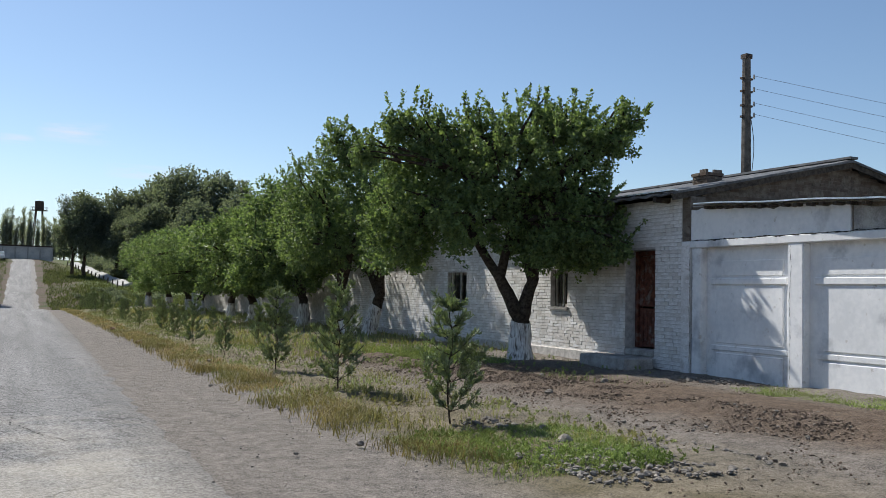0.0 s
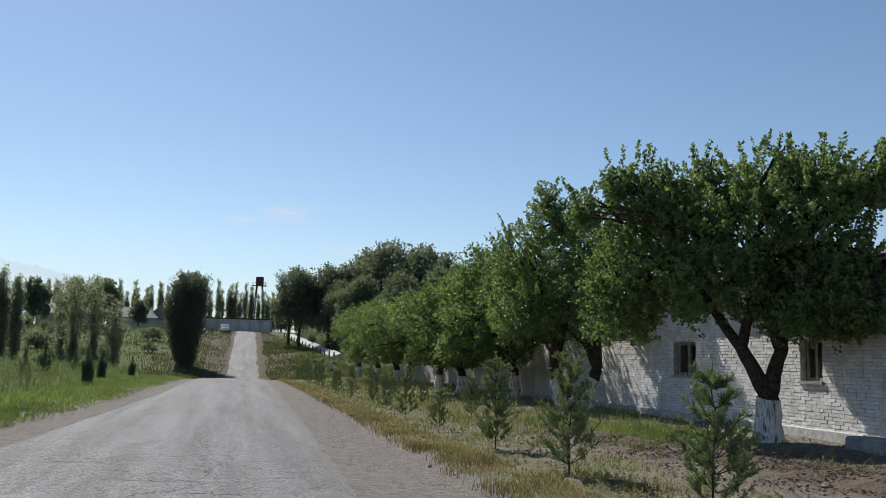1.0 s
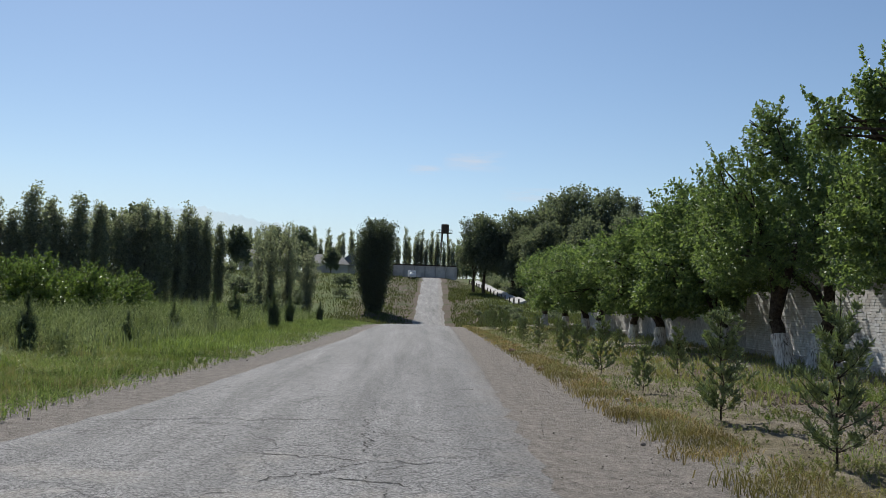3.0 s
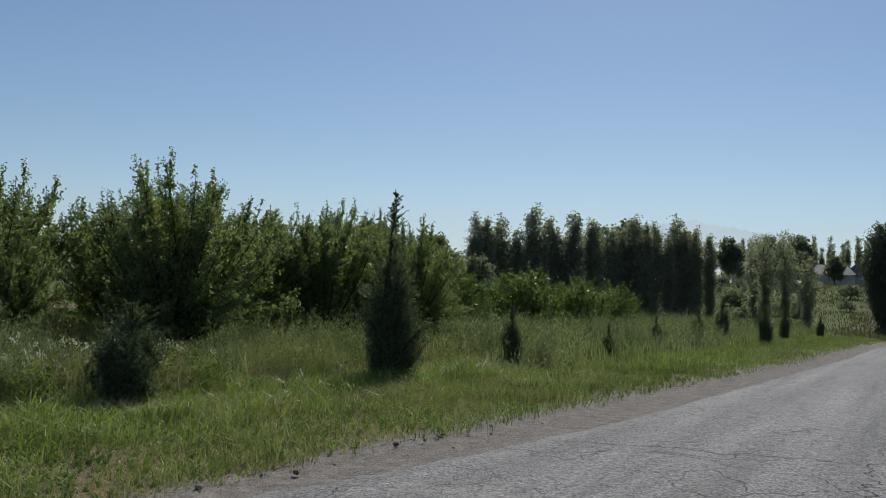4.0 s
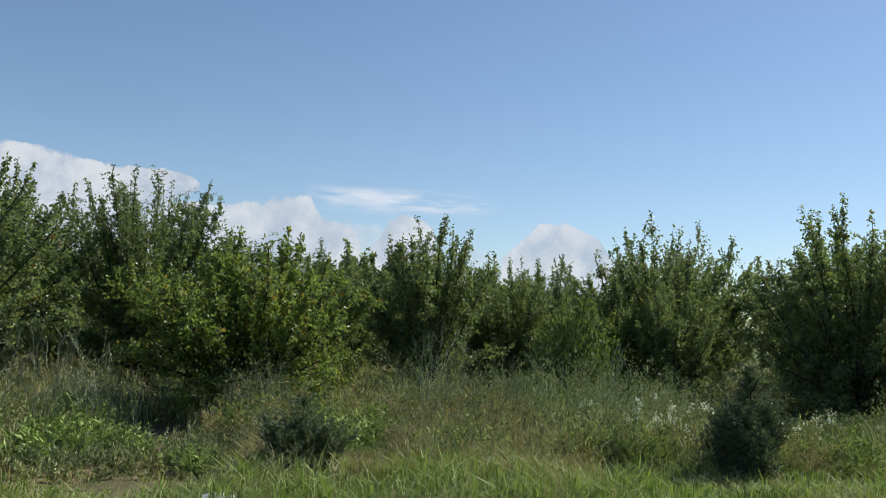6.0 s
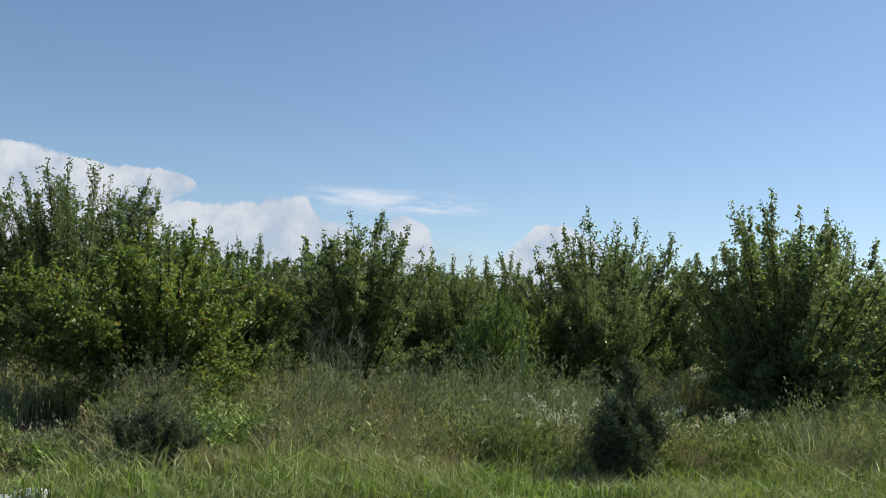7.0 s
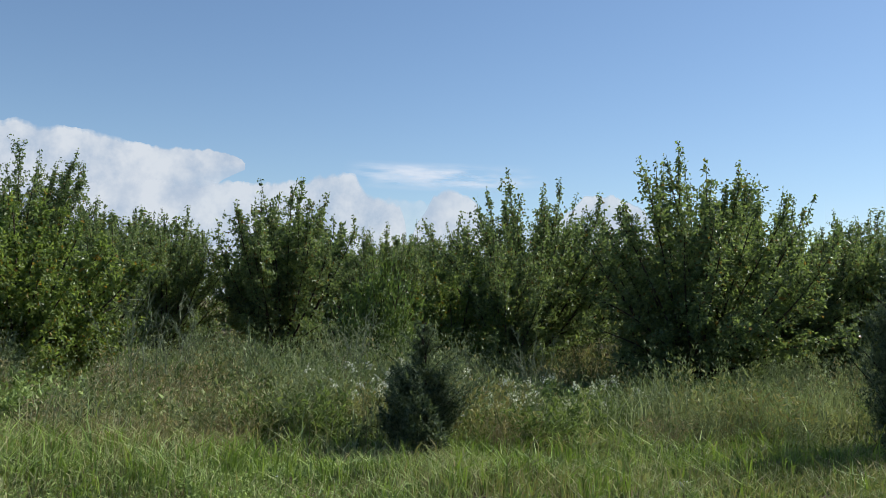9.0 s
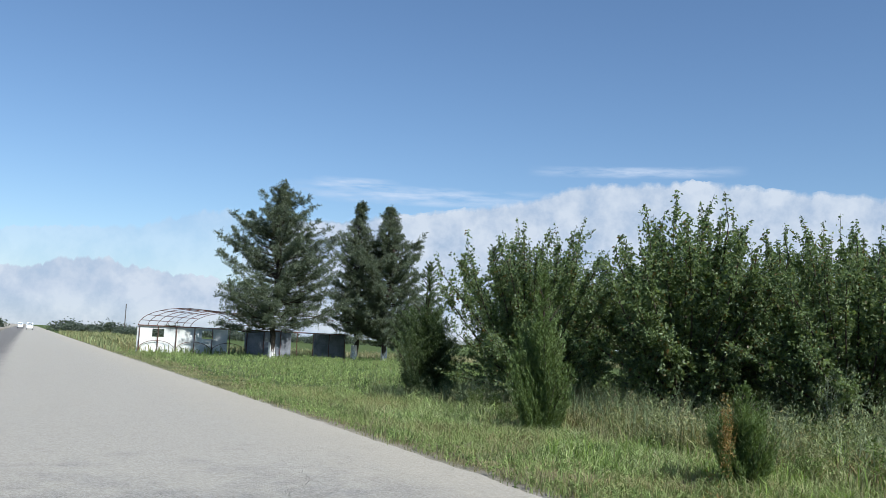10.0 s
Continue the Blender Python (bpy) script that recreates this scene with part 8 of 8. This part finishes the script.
def strip(x0, x1, y0, y1, mid=None, wide=1.0):
    def where(rg, n):
        y = y0 + (y1 - y0) * rg.random(n)
        x = x0 + (x1 - x0) * rg.random(n) if mid is None else mid(y) + rg.normal(size=n) * wide
        return x, y
    return where


CLOD = plain("brown clods", (0.105, 0.082, 0.064), (0.245, 0.192, 0.148), 9, 0.95, 0.1, 0.6, 0.02)
GRAVEL = plain("grey gravel", (0.12, 0.11, 0.098), (0.30, 0.275, 0.245), 20, 0.95, 0.1, 0.5, 0.01)
PEBBLE = plain("grey river pebble", (0.13, 0.117, 0.10), (0.26, 0.236, 0.205), 12, 0.85, 0.2, 0.3, 0.01)
rubble(16000, strip(0, 0, 6, 22, lambda y: 8.3 - 0.1 * (y - 12), 0.75), 0.004, 0.026, 301, CLOD, "clods", "brown clods on the ridge of dug earth", 0.25)
rubble(900, strip(-15.0, -12.0, 7.1, 8.1), 0.006, 0.035, 308, CLOD, "clods", "brown clods in a bare hollow among the weeds", 0.25)
rubble(1200, strip(-16.4, -13.4, 9.3, 10.4), 0.008, 0.05, 309, CLOD, "clods", "brown clods in a bare hollow below the fruit trees", 0.25)
rubble(14000, strip(4.6, 11.6, 5.5, 24), 0.003, 0.018, 302, CLOD, "clods", "brown clods strewn over the yard", 0.22)
rubble(3000, strip(0, 0, 4, 40, lambda y: verge_right(y) - 0.5, 0.7), 0.002, 0.014, 303, GRAVEL, "gravel", "loose gravel on the dusty road shoulder")
rubble(600, strip(0, 0, 4, 45, verge_left, 0.35), 0.004, 0.02, 304, GRAVEL, "gravel", "loose gravel along the grassy verge")
rubble(900, strip(4.4, 6.6, 6.4, 8.2), 0.012, 0.055, 305, PEBBLE, "pebbles", "heap of grey pebbles at the end of the grass", 0.06)
rubble(250, strip(6.6, 11.0, 7.0, 9.5), 0.01, 0.04, 306, PEBBLE, "pebbles", "grey pebbles strewn over the yard", 0.06)
rubble(60, strip(4.9, 5.6, 9.6, 10.4), 0.02, 0.06, 307, PEBBLE, "pebbles", "small heap of pebbles below a sapling", 0.06)
rubble(120, strip(0, 0, 11.5, 14.6, lambda y: 11.0 + 0 * y, 0.25), 0.02, 0.06, 308, PEBBLE, "pebbles", "broken stones along the foot of the wall", 0.1)
